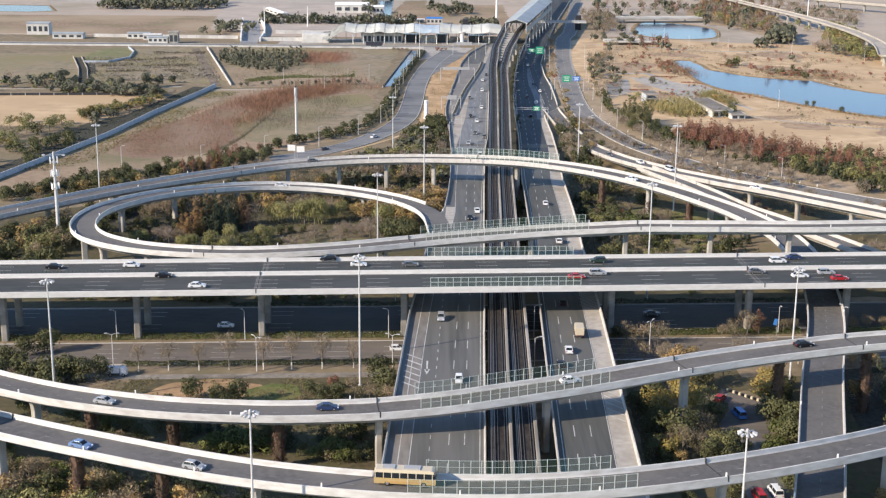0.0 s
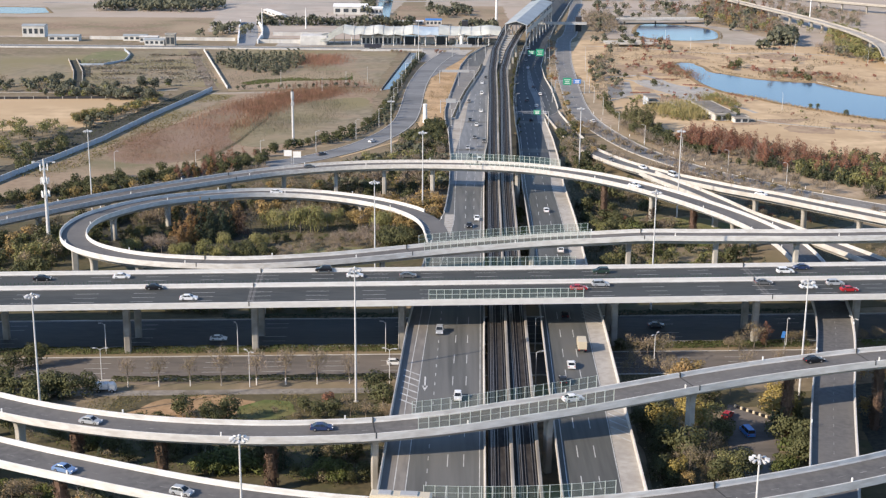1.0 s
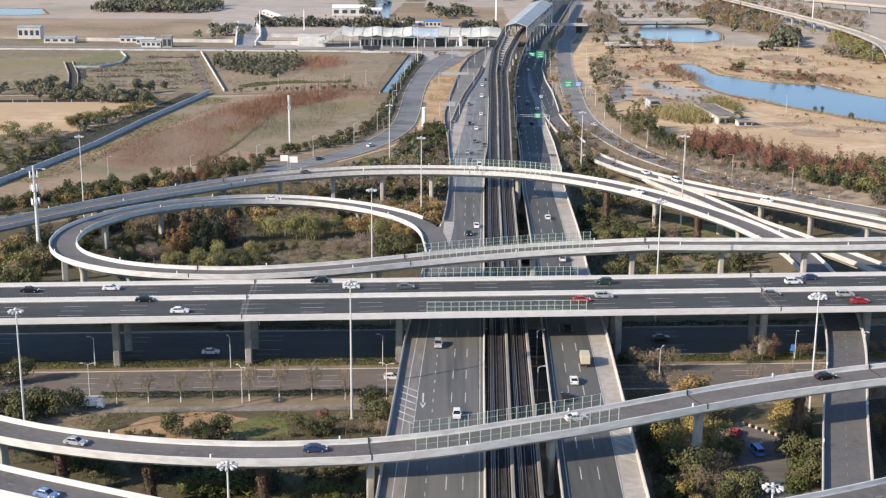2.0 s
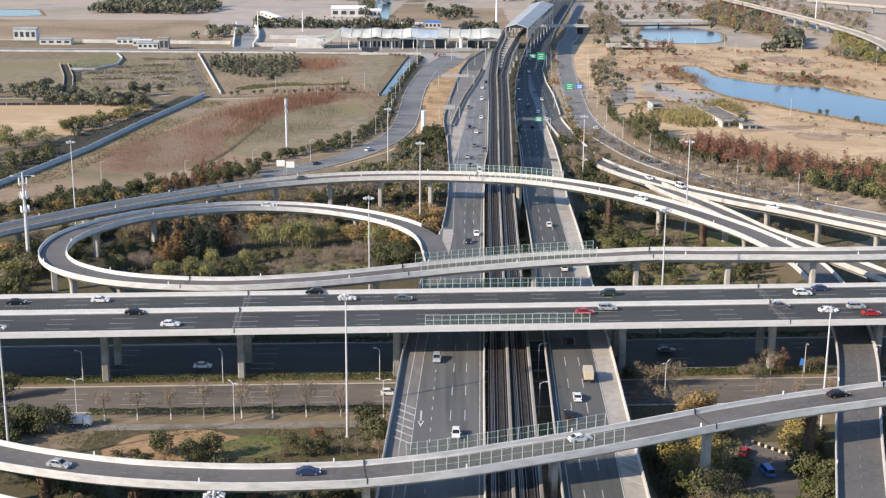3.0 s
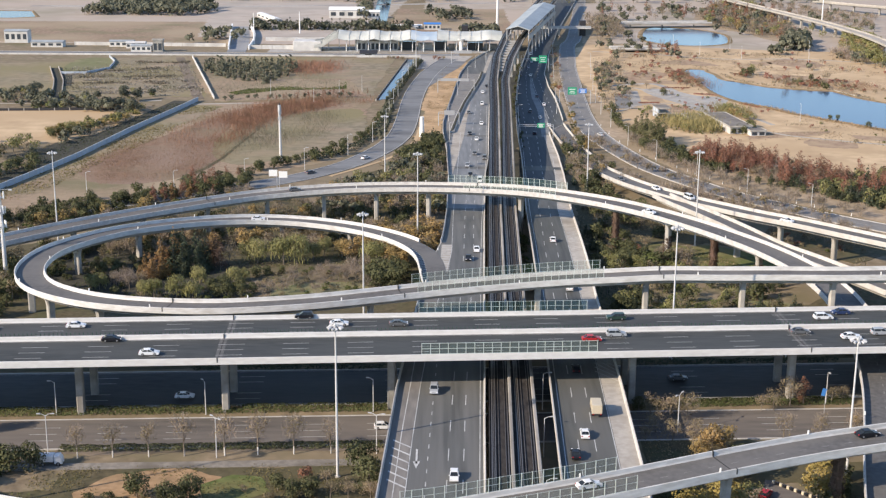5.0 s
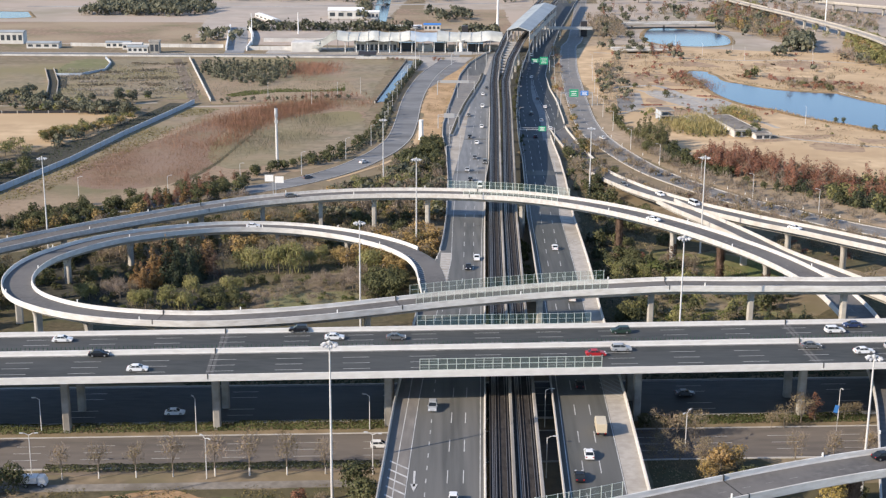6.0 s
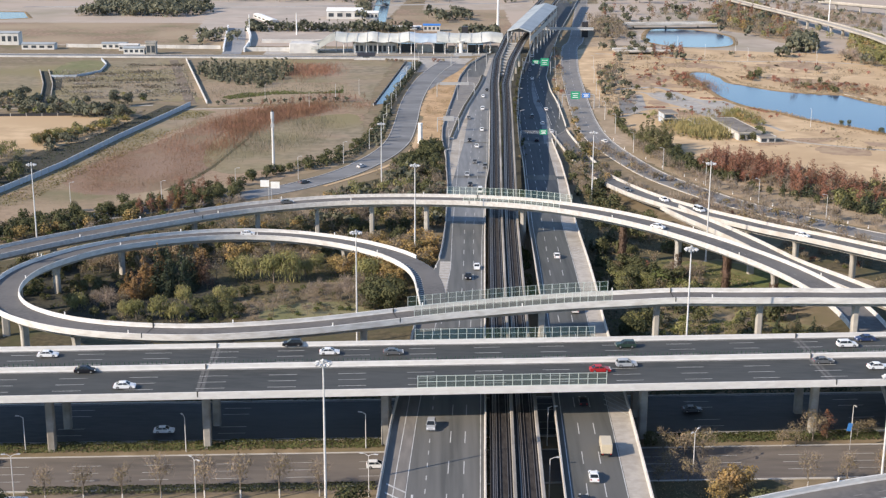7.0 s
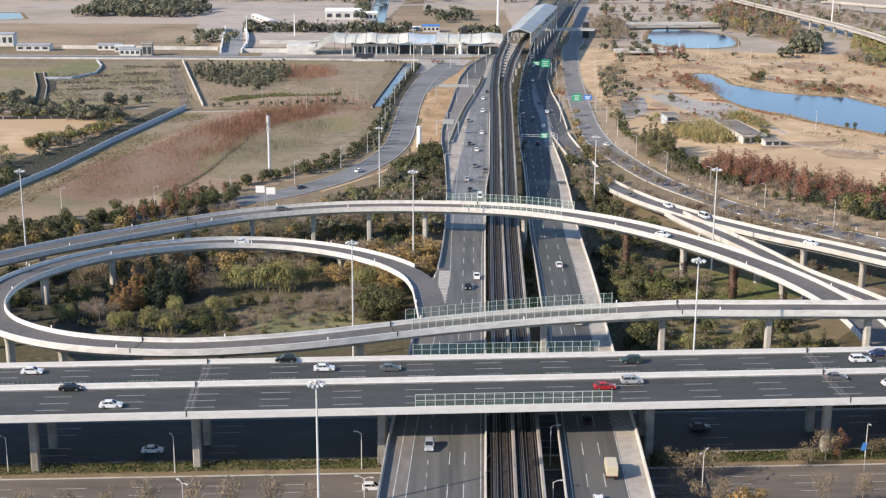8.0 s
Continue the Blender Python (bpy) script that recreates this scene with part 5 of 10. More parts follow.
street("path", "pale path through the park", [(112, 1062), (150, 1048), (200, 1020), (260, 1020), (330, 985)], 1.6, PATH_MAT, 0.12, (), False, False)
street("path", "dirt track along the field edge", [(-140, 799), (-110, 803), (-80, 806)], 1.6, PATH_MAT, 0.13, (), False, False)
street("path", "pale dirt track beside the fence", [(-160, 812), (-220, 800), (-320, 796)], 1.4, PATH_MAT, 0.13, (), False, False)

patch("field", [(-620, 1100), (-60, 1100), (-60, 1180), (-30, 1700), (-620, 1700)], FIELD_HAZE, 0.04, "pale bare land beyond the station", "field")
patch("field", [(-20, 1100), (44, 1100), (90, 1300), (120, 1700), (-20, 1700)], FIELD_HAZE, 0.04, "pale bare land behind the station", "field")
patch("field", [(130, 1120), (620, 900), (620, 1700), (180, 1700)], FIELD_HAZE, 0.04, "pale scrub land beyond the park", "field")
# ground sheets coloured dark where trees and ramps throw shade
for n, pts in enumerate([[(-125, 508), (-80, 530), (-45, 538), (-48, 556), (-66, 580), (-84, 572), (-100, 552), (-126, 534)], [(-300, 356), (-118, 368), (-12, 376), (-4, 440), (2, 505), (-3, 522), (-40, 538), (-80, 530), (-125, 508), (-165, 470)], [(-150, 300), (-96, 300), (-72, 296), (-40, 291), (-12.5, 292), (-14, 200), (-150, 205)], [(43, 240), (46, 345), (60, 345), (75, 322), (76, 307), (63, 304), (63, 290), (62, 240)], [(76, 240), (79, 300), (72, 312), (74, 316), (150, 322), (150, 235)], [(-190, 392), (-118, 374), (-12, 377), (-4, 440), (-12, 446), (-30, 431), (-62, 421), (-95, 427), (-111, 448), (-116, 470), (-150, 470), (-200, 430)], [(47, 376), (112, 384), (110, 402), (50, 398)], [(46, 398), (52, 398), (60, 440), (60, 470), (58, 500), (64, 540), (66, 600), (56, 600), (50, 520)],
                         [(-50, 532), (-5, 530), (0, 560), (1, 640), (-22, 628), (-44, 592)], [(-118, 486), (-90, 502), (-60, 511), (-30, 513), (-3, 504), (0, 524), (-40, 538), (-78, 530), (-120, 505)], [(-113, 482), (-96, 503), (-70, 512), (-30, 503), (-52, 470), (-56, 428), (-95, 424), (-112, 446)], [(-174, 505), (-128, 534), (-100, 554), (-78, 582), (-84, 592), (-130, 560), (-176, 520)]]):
    patch("undergrowth_soil", pts, SHADED_LITTER, 0.066 + 0.004 * n, "leaf litter darkened for shade below trees and ramps", "soil")
# dark sheet for the shaded ground past the slip road
patch("undergrowth_soil", [(93, 240), (95, 284), (101, 322), (150, 330), (175, 330), (175, 240)], DARK_SOIL_SHADE, 0.115, "ground darkened for shade beyond the slip road", "soil")
patch("undergrowth_soil", [(100, 384), (112, 384), (110, 402), (108, 428), (118, 440), (126, 470), (150, 470), (176, 440), (176, 390)], SHADED_LITTER, 0.118, "leaf litter darkened for shade below the crossing ramps", "soil")
patch("undergrowth_soil", [(58, 505), (72, 500), (80, 496), (92, 500), (104, 492), (118, 474), (126, 486), (112, 500), (96, 522), (82, 548), (66, 590), (60, 590), (54, 530)], SHADED_LITTER, 0.119, "leaf litter darkened for shade beside the slip ramp", "soil")
patch("undergrowth_soil", [(108, 503), (118, 520), (128, 530), (146, 526), (160, 508), (150, 486), (136, 474), (126, 486)], SHADED_LITTER, 0.121, "leaf litter darkened for shade below the slip ramp", "soil")
patch("lawn", curvy([(79, 492), (89, 497), (100, 491), (108.5, 481), (109, 468), (95, 464), (83, 464), (78, 476)]), LAWN, 0.122, "bright green lawn below the flyover", "lawn")
patch("verge", [(83, 690), (81.5, 760), (84.5, 830), (90.5, 900), (99.5, 1010), (117, 1180), (140, 1180), (125, 1050), (108, 1000), (104, 900), (100, 800), (104, 700)], VERGE_TAN, 0.062, "dry tan verge between frontage road and park", "verge")
patch("verge", [(65, 690), (64.5, 760), (66.5, 850), (78, 985), (88, 1080), (92, 1080), (82, 985), (72, 850), (68.6, 760), (70.5, 700)], VERGE_TAN, 0.062, "dry tan divider between the roads", "verge")
patch("verge", [(-11.8, 690), (-1, 690), (0.2, 740), (2.6, 789), (5.6, 837), (10.8, 929), (17.6, 990), (8, 1012), (4, 1006), (-2.6, 944), (-8, 871), (-10.6, 800), (-11.6, 745)], STRIP_TAN, 0.062, "orange-tan grass strip beside the main road", "verge")
# dark sheet that paints the shadowed verge beside the footway
patch("undergrowth_soil", [(-104, 298), (-78, 301), (-76, 313), (-52, 315), (-34, 312.5), (-12.4, 317), (-12.4, 296), (-40, 291), (-72, 293)], SHADED_LITTER, 0.045, "leaf litter darkened for shade beside the footway", "soil")
patch("verge", [(-82, 318.6), (-12.2, 322.2), (-12.2, 327), (-82, 323.4)], SOIL, 0.05, "bare planting strip along the footway", "verge")
# ---- trees beside the near ramps and streets ----
for x, y, h, k in [(-59.4, 298, 6.2, "evergreen"), (-52.5, 294.2, 6.0, "evergreen"), (-48.2, 296, 6.8, "evergreen"), (-50, 292.5, 4.5, "evergreen"), (-68.9, 296.7, 1.8, "shrub"), (-64.5, 296, 2.3, "shrub"),
                   (-31.7, 301.7, 4.2, "evergreen"), (-28.4, 298.4, 4.6, "evergreen"), (-24.8, 299, 5.0, "evergreen"), (-20.8, 298.5, 4.4, "brown"), (-15.5, 311.5, 7.5, "evergreen"), (-13.2, 303, 7.5, "evergreen"), (-17.2, 298.2, 5.0, "brown"),
                   (-22, 303.5, 4.6, "brown"), (-26.5, 306, 3.6, "rust_bush"), (-12.6, 297, 5.0, "brown"), (-33, 297.5, 2.0, "brown_shrub"), (-38.5, 301, 1.6, "brown_shrub"),
                   (-92.5, 310, 7.6, "evergreen"), (-88.5, 309.5, 7.0, "evergreen"), (-84.6, 311.5, 6.4, "evergreen"), (-96, 307, 6.5, "evergreen"), (-103, 330, 7.5, "evergreen"), (-108, 327, 6.0, "evergreen"), (-110, 318, 7.0, "evergreen"),
                   (49.5, 341, 7.0, "brown"), (53.5, 339, 7.5, "brown"), (57.8, 340, 7.5, "brown"), (49.5, 333, 5.5, "brown"), (52.5, 328, 6.0, "brown"), (56.5, 325, 5.6, "brown"), (60, 322, 6.8, "golden"), (63, 324, 6.0, "golden"), (57, 319, 5.5, "golden"), (58.4, 331, 4.8, "brown"), (46.5, 328, 4.5, "brown"), (47.5, 346, 4.0, "evergreen"),
                   (83.8, 349.6, 8.0, "brown"), (79, 346, 6.0, "brown"), (87, 350, 7.5, "rust"), (94, 351, 5.0, "brown"), (97, 352.5, 4.6, "brown"), (76, 345.5, 5.0, "brown"),
                   (114, 354, 4.5, "brown"), (118, 355, 5.0, "brown"), (123, 356, 4.4, "brown")]:
    plant(k, x, y, h, "roadside planting")
for x, y in [(-76.3, 316.9), (-68.9, 317.5), (-61.3, 317.9), (-53.8, 318.5), (-45.2, 318.9), (-38.1, 319.3), (-30.4, 319.8), (-22.5, 320.4), (76.4, 325.5), (84.5, 326), (92, 326.5)]:
    plant("street", x, y, 10.0 if -55 < x < -25 else 8.2, "street trees")
for x, y, h, k in [(56, 291, 9, "yellow"), (64, 309, 8, "evergreen"), (58, 303, 7.5, "yellow"), (50, 298, 7, "evergreen"), (70, 314, 6, "brown"), (48, 278, 8, "evergreen"), (53, 275, 9, "evergreen"), (58, 277, 7, "brown"), (45.5, 292, 6, "evergreen"), (60, 268, 6, "willow"), (79, 306, 7, "yellow"), (76, 287, 8, "evergreen")]:
    plant(k, x, y, h, "roadside planting")
plant("golden", 96, 338.5, 2.4, "roadside planting")
for x, y, h, k in [(49.5, 286, 8.5, "yellow"), (53, 283, 7.5, "brown"), (60.5, 289, 8.0, "willow"), (63, 286, 6.5, "evergreen"), (52, 268, 8.0, "brown"), (55.5, 268.5, 6.5, "brown"), (48.5, 264, 6.0, "yellow"), (45.8, 266, 6.0, "evergreen"), (57.5, 265, 6.0, "evergreen"), (50.5, 262, 4.0, "golden"),
                   (76.3, 297, 8.0, "yellow"), (79.5, 298.5, 6.0, "yellow"), (79, 280, 8.5, "evergreen"), (77.5, 275, 7.0, "evergreen"), (81, 285, 6.0, "evergreen"), (63.3, 269, 6.5, "evergreen"), (66.5, 270, 3.0, "evergreen"), (73.5, 272, 3.2, "olive_shrub"), (71, 270.5, 2.4, "olive_shrub"),
                   (71, 246, 9.0, "evergreen"), (58, 246, 6.0, "evergreen"), (49, 243, 4.0, "evergreen"), (105, 303, 7, "brown"), (99.5, 300, 6, "golden"), (104, 283, 8, "evergreen"), (112, 290, 7, "evergreen"), (92, 250, 5.0, "golden"), (96, 254, 6.0, "golden"), (100, 262, 5, "brown"), (88, 243, 5, "golden")]:
    plant(k, x, y, h, "roadside planting")
for x, y, h, k in [(-76, 280, 4.5, "evergreen"), (-70, 279, 4.0, "evergreen"), (-63, 279, 5.0, "evergreen"), (-57, 275.5, 5.5, "evergreen"), (-66, 272, 4.5, "evergreen"), (-50, 268, 3.6, "olive_shrub"), (-46, 267, 3.8, "olive_shrub"), (-42.5, 268, 3.5, "olive_shrub"), (-38, 271, 6.5, "evergreen"), (-30, 266, 3.4, "evergreen"), (-27, 264, 3.0, "olive_shrub"),
                   (-24, 263.5, 2.8, "brown_shrub"), (-21, 263, 3.2, "olive_shrub"), (-18, 263, 3.0, "evergreen"), (-15.5, 265, 4.2, "evergreen"), (-13, 268, 5.5, "brown"), (-33, 270, 7.5, "conifer"), (-26, 273, 8.0, "conifer"), (-20, 275, 7.5, "evergreen"), (-46, 275, 7.0, "conifer"), (-84, 284, 5, "evergreen"), (-90, 282, 4.5, "brown"), (-96, 288, 6, "evergreen"),
                   (28, 252, 3.5, "evergreen"), (26.5, 256, 2.6, "shrub"), (-48.5, 268.5, 4.6, "olive_shrub"), (-45, 270, 5.0, "olive_shrub"), (-41, 269, 4.6, "olive_shrub"), (-37.5, 268, 4.0, "olive_shrub"), (-24, 266.5, 4.4, "olive_shrub"), (-20.5, 266, 4.0, "olive_shrub"), (-75, 281, 4.4, "olive_shrub"), (-79, 283, 4.6, "brown")]:
    plant(k, x, y, h, "planting below the ramps")
scatter([(-96, 268), (-86, 262), (-58, 250), (-40, 244), (-22, 238), (-20, 226), (-45, 222), (-85, 232), (-110, 250)], 190, [("brown", 3), ("brown_shrub", 5), ("olive_shrub", 5), ("golden", 1), ("evergreen", 2), ("willow", 1.5)], "scrub below the ramp", 1.5, 0.95)
scatter([(-14, 238), (-16, 214), (-60, 214), (-40, 236)], 34, [("olive_shrub", 3), ("evergreen", 2), ("brown_shrub", 2)], "scrub below the ramp", 2.0, 0.9)
scatter([(-92, 290), (-70, 274), (-40, 268), (-14, 270), (-14, 288), (-45, 290), (-72, 296)], 60, [("evergreen", 4), ("conifer", 2), ("brown_shrub", 2), ("shrub", 3)], "dark planting between the ramps", 2.0, 0.75)
scatter([(45, 258), (62, 258), (63, 300), (46, 300)], 16, [("evergreen", 3), ("brown", 2), ("olive_shrub", 3)], "planting below the ramp edge", 2.6, 0.6)
scatter([(-112, 318), (-92, 313), (-92, 300), (-112, 305)], 14, [("evergreen", 3), ("brown", 1)], "planting beside the street bend", 2.6, 0.9)
scatter([(74, 262), (82, 290), (86, 310), (82, 312), (76, 292), (70, 262)], 12, [("evergreen", 3), ("olive_shrub", 2)], "planting beside the sunken slip road", 2.2, 0.7)
scatter([(95, 262), (104, 296), (120, 300), (125, 270), (105, 250)], 36, [("evergreen", 3), ("brown", 2), ("golden", 1)], "planting beyond the slip road", 2.4, 0.85)
strew("undergrowth", "tangled brown and olive scrub below the ramp", [(-110, 262), (-58, 250), (-20, 240), (-14, 214), (-60, 212), (-110, 235)], 5200, 0.32, LEAF_BROWN, 1.0, seed=4)
strew("undergrowth", "olive weeds below the ramp", [(-110, 262), (-58, 250), (-20, 240), (-14, 214), (-60, 212), (-110, 235)], 2600, 0.3, LEAF_HEDGE, 0.9, seed=5, clump=0.12)
strew("undergrowth", "dark ground cover between the ramps", [(-100, 292), (-70, 272), (-35, 264), (-13, 264), (-12, 282), (-50, 286), (-84, 300)], 2800, 0.26, LEAF_HEDGE, 0.6, seed=6)
strew("undergrowth", "weedy ground cover beside the carriageway", [(44, 250), (46, 346), (60, 346), (62, 250)], 2400, 0.26, LEAF_BROWN, 0.5, seed=7)
hedge("low green hedge between the streets", [(-130, 340.6), (-11.5, 347.0)], 5.0, 1.1, LEAF_LOW, 9000, 0.22, 2)
hedge("low green hedge beside the shaded street", [(47, 349.8), (99, 352.8)], 4.8, 1.2, LEAF_LOW, 4500, 0.25, 3)
hedge("low green hedge along the street edge", [(113, 353.5), (150, 355.6)], 4.2, 1.2, LEAF_HEDGE, 1500, 0.25, 4)
hedge("dark clipped hedge along the footway", [(-81.4, 321.6), (-11.5, 325.0)], 3.4, 1.0, LEAF_GREEN, 5200, 0.2, 5)
hedge("dark hedge on the far side of the shaded street", [(-62, 371.5), (-12, 374)], 3.0, 1.4, LEAF_CONIFER, 1500, 0.28, 6)
hedge("dark hedge beyond the shaded street", [(49, 377), (104, 381)], 3.0, 1.4, LEAF_CONIFER, 1500, 0.28, 7)
strew("grass_tufts", "short grass round the bare soil", [(-98, 304), (-80, 312), (-40, 314), (-12, 316), (-12, 296), (-40, 292), (-70, 292)], 2600, 0.2, LEAF_GRASS, 0.25, "grass", 8, clump=0.1)

# ---- loop island ----
patch("bare_soil", curvy([(-58, 462), (-36, 470), (-20, 468), (-12, 452), (-28, 434), (-58, 432)]), SCRUB_SOIL, 0.13, "dry brown clearing on the loop island", "soil")
# dark sheets colour in the shade under the loop ramp and trees
patch("bare_soil", curvy([(-127, 480), (-113, 486), (-106, 470), (-98, 440), (-88, 428), (-100, 428), (-113, 440), (-124, 456)]), DARK_SOIL_SHADE, 0.128, "ground darkened for shade below the loop ramp", "soil")
patch("bare_soil", curvy([(-112, 474), (-96, 494), (-72, 480), (-64, 456), (-58, 436), (-70, 425), (-94, 428), (-108, 446)]), DARK_SOIL_SHADE, 0.125, "ground darkened for shade below the island trees", "soil")
patch("lawn", curvy([(-46, 446), (-26, 450), (-18, 442), (-34, 433), (-50, 434)]), FIELD_GREEN, 0.15, "weedy green grass in the clearing", "lawn")
scatter([(-132, 446), (-121, 452), (-113, 474), (-100, 494), (-118, 502), (-142, 474)], 46, [("evergreen", 3), ("golden", 1.5), ("brown", 3), ("olive_shrub", 2)], "planting beside the flyover", 2.0, 0.8)
scatter([(-112, 374), (-20, 378), (-20, 382), (-60, 381), (-95, 388), (-114, 402), (-124, 400)], 46, [("evergreen", 3), ("brown_shrub", 2), ("olive_shrub", 3)], "planting outside the loop", 1.8, 0.75)
for x, y, h, k in [(56, 464, 6.5, "willow"), (60, 467, 7, "evergreen"), (64, 463, 6, "willow"), (58, 458, 5.5, "evergreen"), (68, 468, 5.5, "olive_shrub"), (53, 474, 7, "conifer"), (54, 452, 6, "evergreen"), (74, 466, 3.5, "olive_shrub"), (80, 470, 3.2, "brown_shrub"), (62, 490, 5, "brown"), (70, 492, 4.5, "brown"), (88, 408, 6, "conifer"), (93, 412, 6.5, "conifer"), (98, 408, 7, "conifer"), (102, 413, 6, "evergreen"), (84, 411, 5, "evergreen"), (54, 408, 6, "evergreen"), (56, 416, 6, "conifer"), (52, 420, 7, "evergreen")]:
    plant(k, x, y, h, "planting below the flyover")
ISLAND = [(-113, 482), (-96, 503), (-70, 512), (-40, 510), (-18, 496), (-7, 470), (-8, 448), (-30, 428), (-62, 418), (-95, 424), (-112, 446)]
for x, y, h, k in [(-102.5, 440.6, 6.0, "drooping"), (-105.5, 443, 4.5, "willow"), (-93.5, 440.5, 6.5, "bare"), (-97.7, 442, 6.0, "bare"), (-90.5, 443.5, 6.0, "brown"), (-99.5, 446, 5.0, "brown"), (-95.5, 446, 6.5, "bare"), (-88.7, 449.5, 10.5, "amber"), (-85.8, 452.5, 8.5, "amber"), (-91.2, 452, 9.0, "amber"), (-87, 457.5, 13.5, "amber"),
                   (-83.4, 458, 14.5, "tall_conifer"), (-80.4, 460, 15.0, "tall_conifer"), (-77.2, 463, 14.0, "tall_conifer"), (-80, 455.5, 12.0, "tall_conifer"), (-75.6, 458.5, 11.5, "tall_conifer"), (-84, 462.5, 14.5, "amber"), (-74.2, 463.6, 11.5, "tall_conifer"), (-71.6, 466, 12, "dark_rust"), (-73, 469, 12.5, "amber"), (-69.6, 463, 9.5, "dark_rust"), (-67.6, 469, 9.0, "brown"),
                   (-84, 431.5, 7.0, "drooping"), (-77.6, 432.6, 8.0, "drooping"), (-72.6, 431.5, 6.4, "drooping"), (-88.6, 436.5, 5.0, "drooping"), (-73.4, 447.6, 6.4, "drooping"), (-63.2, 449.4, 5.6, "drooping"), (-60.2, 450.5, 5.0, "drooping"), (-58.8, 471, 9.0, "drooping"), (-50.2, 469.5, 10.5, "drooping"), (-46.0, 470.4, 11.5, "drooping"), (-41, 474.5, 7.0, "drooping"), (-61.8, 474, 7.5, "willow"), (-38, 480.5, 7.0, "willow"), (-40.6, 484, 7.0, "brown"),
                   (-66.2, 434.5, 4.8, "evergreen"), (-62.6, 434, 5.2, "evergreen"), (-58.6, 434.5, 4.6, "evergreen"), (-55.6, 436.5, 4.2, "evergreen"), (-68.6, 440, 4.6, "evergreen"), (-65, 443, 5.0, "evergreen"), (-60.5, 443, 4.4, "evergreen"), (-57, 455, 4.2, "evergreen"), (-54, 457, 3.6, "evergreen"), (-49.5, 459, 3.2, "evergreen"),
                   (-29, 476.5, 7.5, "golden"), (-32, 479, 7.0, "golden"), (-25.6, 482, 7.5, "golden"), (-22.4, 478.5, 7.0, "golden"), (-20.2, 470.5, 8.5, "willow"), (-22.6, 473, 8.0, "willow"), (-15.2, 469.5, 7.5, "golden"), (-12.4, 466, 6.8, "golden"), (-17.2, 474, 7.5, "golden"), (-18, 443, 7.5, "evergreen"), (-13.4, 443.4, 8.0, "evergreen"), (-15.8, 450, 8.0, "evergreen"), (-11.6, 452, 7.5, "evergreen"), (-20.4, 449.5, 7.0, "evergreen"), (-22.8, 445, 5.0, "brown"), (-18.4, 457, 7.0, "evergreen"), (-13.4, 458, 7.0, "evergreen"),
                   (-25.6, 451, 5.6, "bare"), (-28.4, 454, 5.8, "bare"), (-31, 451.5, 5.0, "bare"), (-27, 459, 6.0, "bare"), (-23.6, 463, 5.6, "bare"), (-33.6, 457, 4.6, "bare"), (-102, 484, 7.0, "brown"), (-106, 479, 6.5, "brown"), (-109, 473, 5.5, "brown"), (-98, 488, 7.5, "brown"), (-65, 488, 8.0, "golden"), (-61.5, 494, 7.5, "golden"), (-69, 491, 7.0, "brown"), (-57, 489, 7.0, "brown"), (-76, 488, 7.0, "golden"), (-82, 492, 7.5, "brown"), (-88, 486, 7.0, "conifer"), (-52, 494, 6.0, "brown"), (-46, 491, 6.5, "brown")]:
    plant(k, x, y, h, "loop island trees")
scatter([(-113, 478), (-96, 500), (-60, 508), (-30, 500), (-40, 488), (-60, 482), (-95, 474)], 46, [("evergreen", 3), ("brown", 4), ("bare", 3), ("golden", 1), ("conifer", 1.5)], "loop island woodland", 2.6, 0.95)
scatter([(-112, 450), (-104, 470), (-92, 474), (-92, 456), (-106, 446)], 14, [("evergreen", 3), ("conifer", 1), ("brown_shrub", 2)], "loop island woodland", 2.6, 0.6)
scatter([(-56, 458), (-20, 470), (-10, 452), (-26, 430), (-56, 430)], 70, [("brown_shrub", 6), ("olive_shrub", 4), ("bare", 2)], "loop island scrub", 1.9, 0.6)
scatter([(-124, 462), (-116, 476), (-106, 478), (-98, 452), (-92, 434), (-100, 430), (-114, 444)], 44, [("evergreen", 4), ("shrub", 4), ("olive_shrub", 2), ("brown_shrub", 2)], "loop island scrub", 1.9, 0.5)
scatter([(-92, 432), (-62, 424), (-56, 432), (-60, 448), (-88, 442)], 30, [("shrub", 4), ("olive_shrub", 3), ("brown_shrub", 2)], "loop island scrub", 1.9, 0.7)
strew("undergrowth", "brown undergrowth on the loop island", ISLAND, 3000, 0.26, LEAF_BROWN, 0.5, seed=9, clump=0.06)
strew("undergrowth", "olive undergrowth on the loop island", ISLAND, 3600, 0.24, LEAF_HEDGE, 0.4, seed=10, clump=0.05)
scatter([(-116, 488), (-90, 503), (-60, 512), (-30, 513), (-5, 500), (-2, 515), (-40, 517), (-76, 505), (-110, 482)], 70, [("golden", 1.2), ("bare", 3), ("brown", 3), ("evergreen", 3), ("brown_shrub", 3)], "planting beside the flyover", 2.0, 0.75)
scatter([(-20, 487), (-4, 478), (0, 500), (-3, 520), (-22, 516), (-28, 496)], 34, [("golden", 6), ("brown", 1)], "planting beside the flyover", 2.0, 0.95)
scatter([(-50, 536), (-20, 540), (0, 536), (1, 600), (-2, 640), (-20, 625), (-42, 590)], 230, [("evergreen", 3), ("willow", 1.5), ("golden", 0.5), ("bare", 3), ("brown", 3), ("evergreen_far", 3), ("olive_shrub", 1), ("brown_shrub", 2)], "planting beside the frontage road", 2.0, 0.9)
scatter([(-160, 400), (-125, 396), (-122, 440), (-128, 468), (-165, 445), (-190, 420)], 150, [("evergreen", 5), ("olive_shrub", 2), ("willow", 1), ("golden", 0.6), ("brown", 1)], "planting outside the loop", 2.0, 0.95)
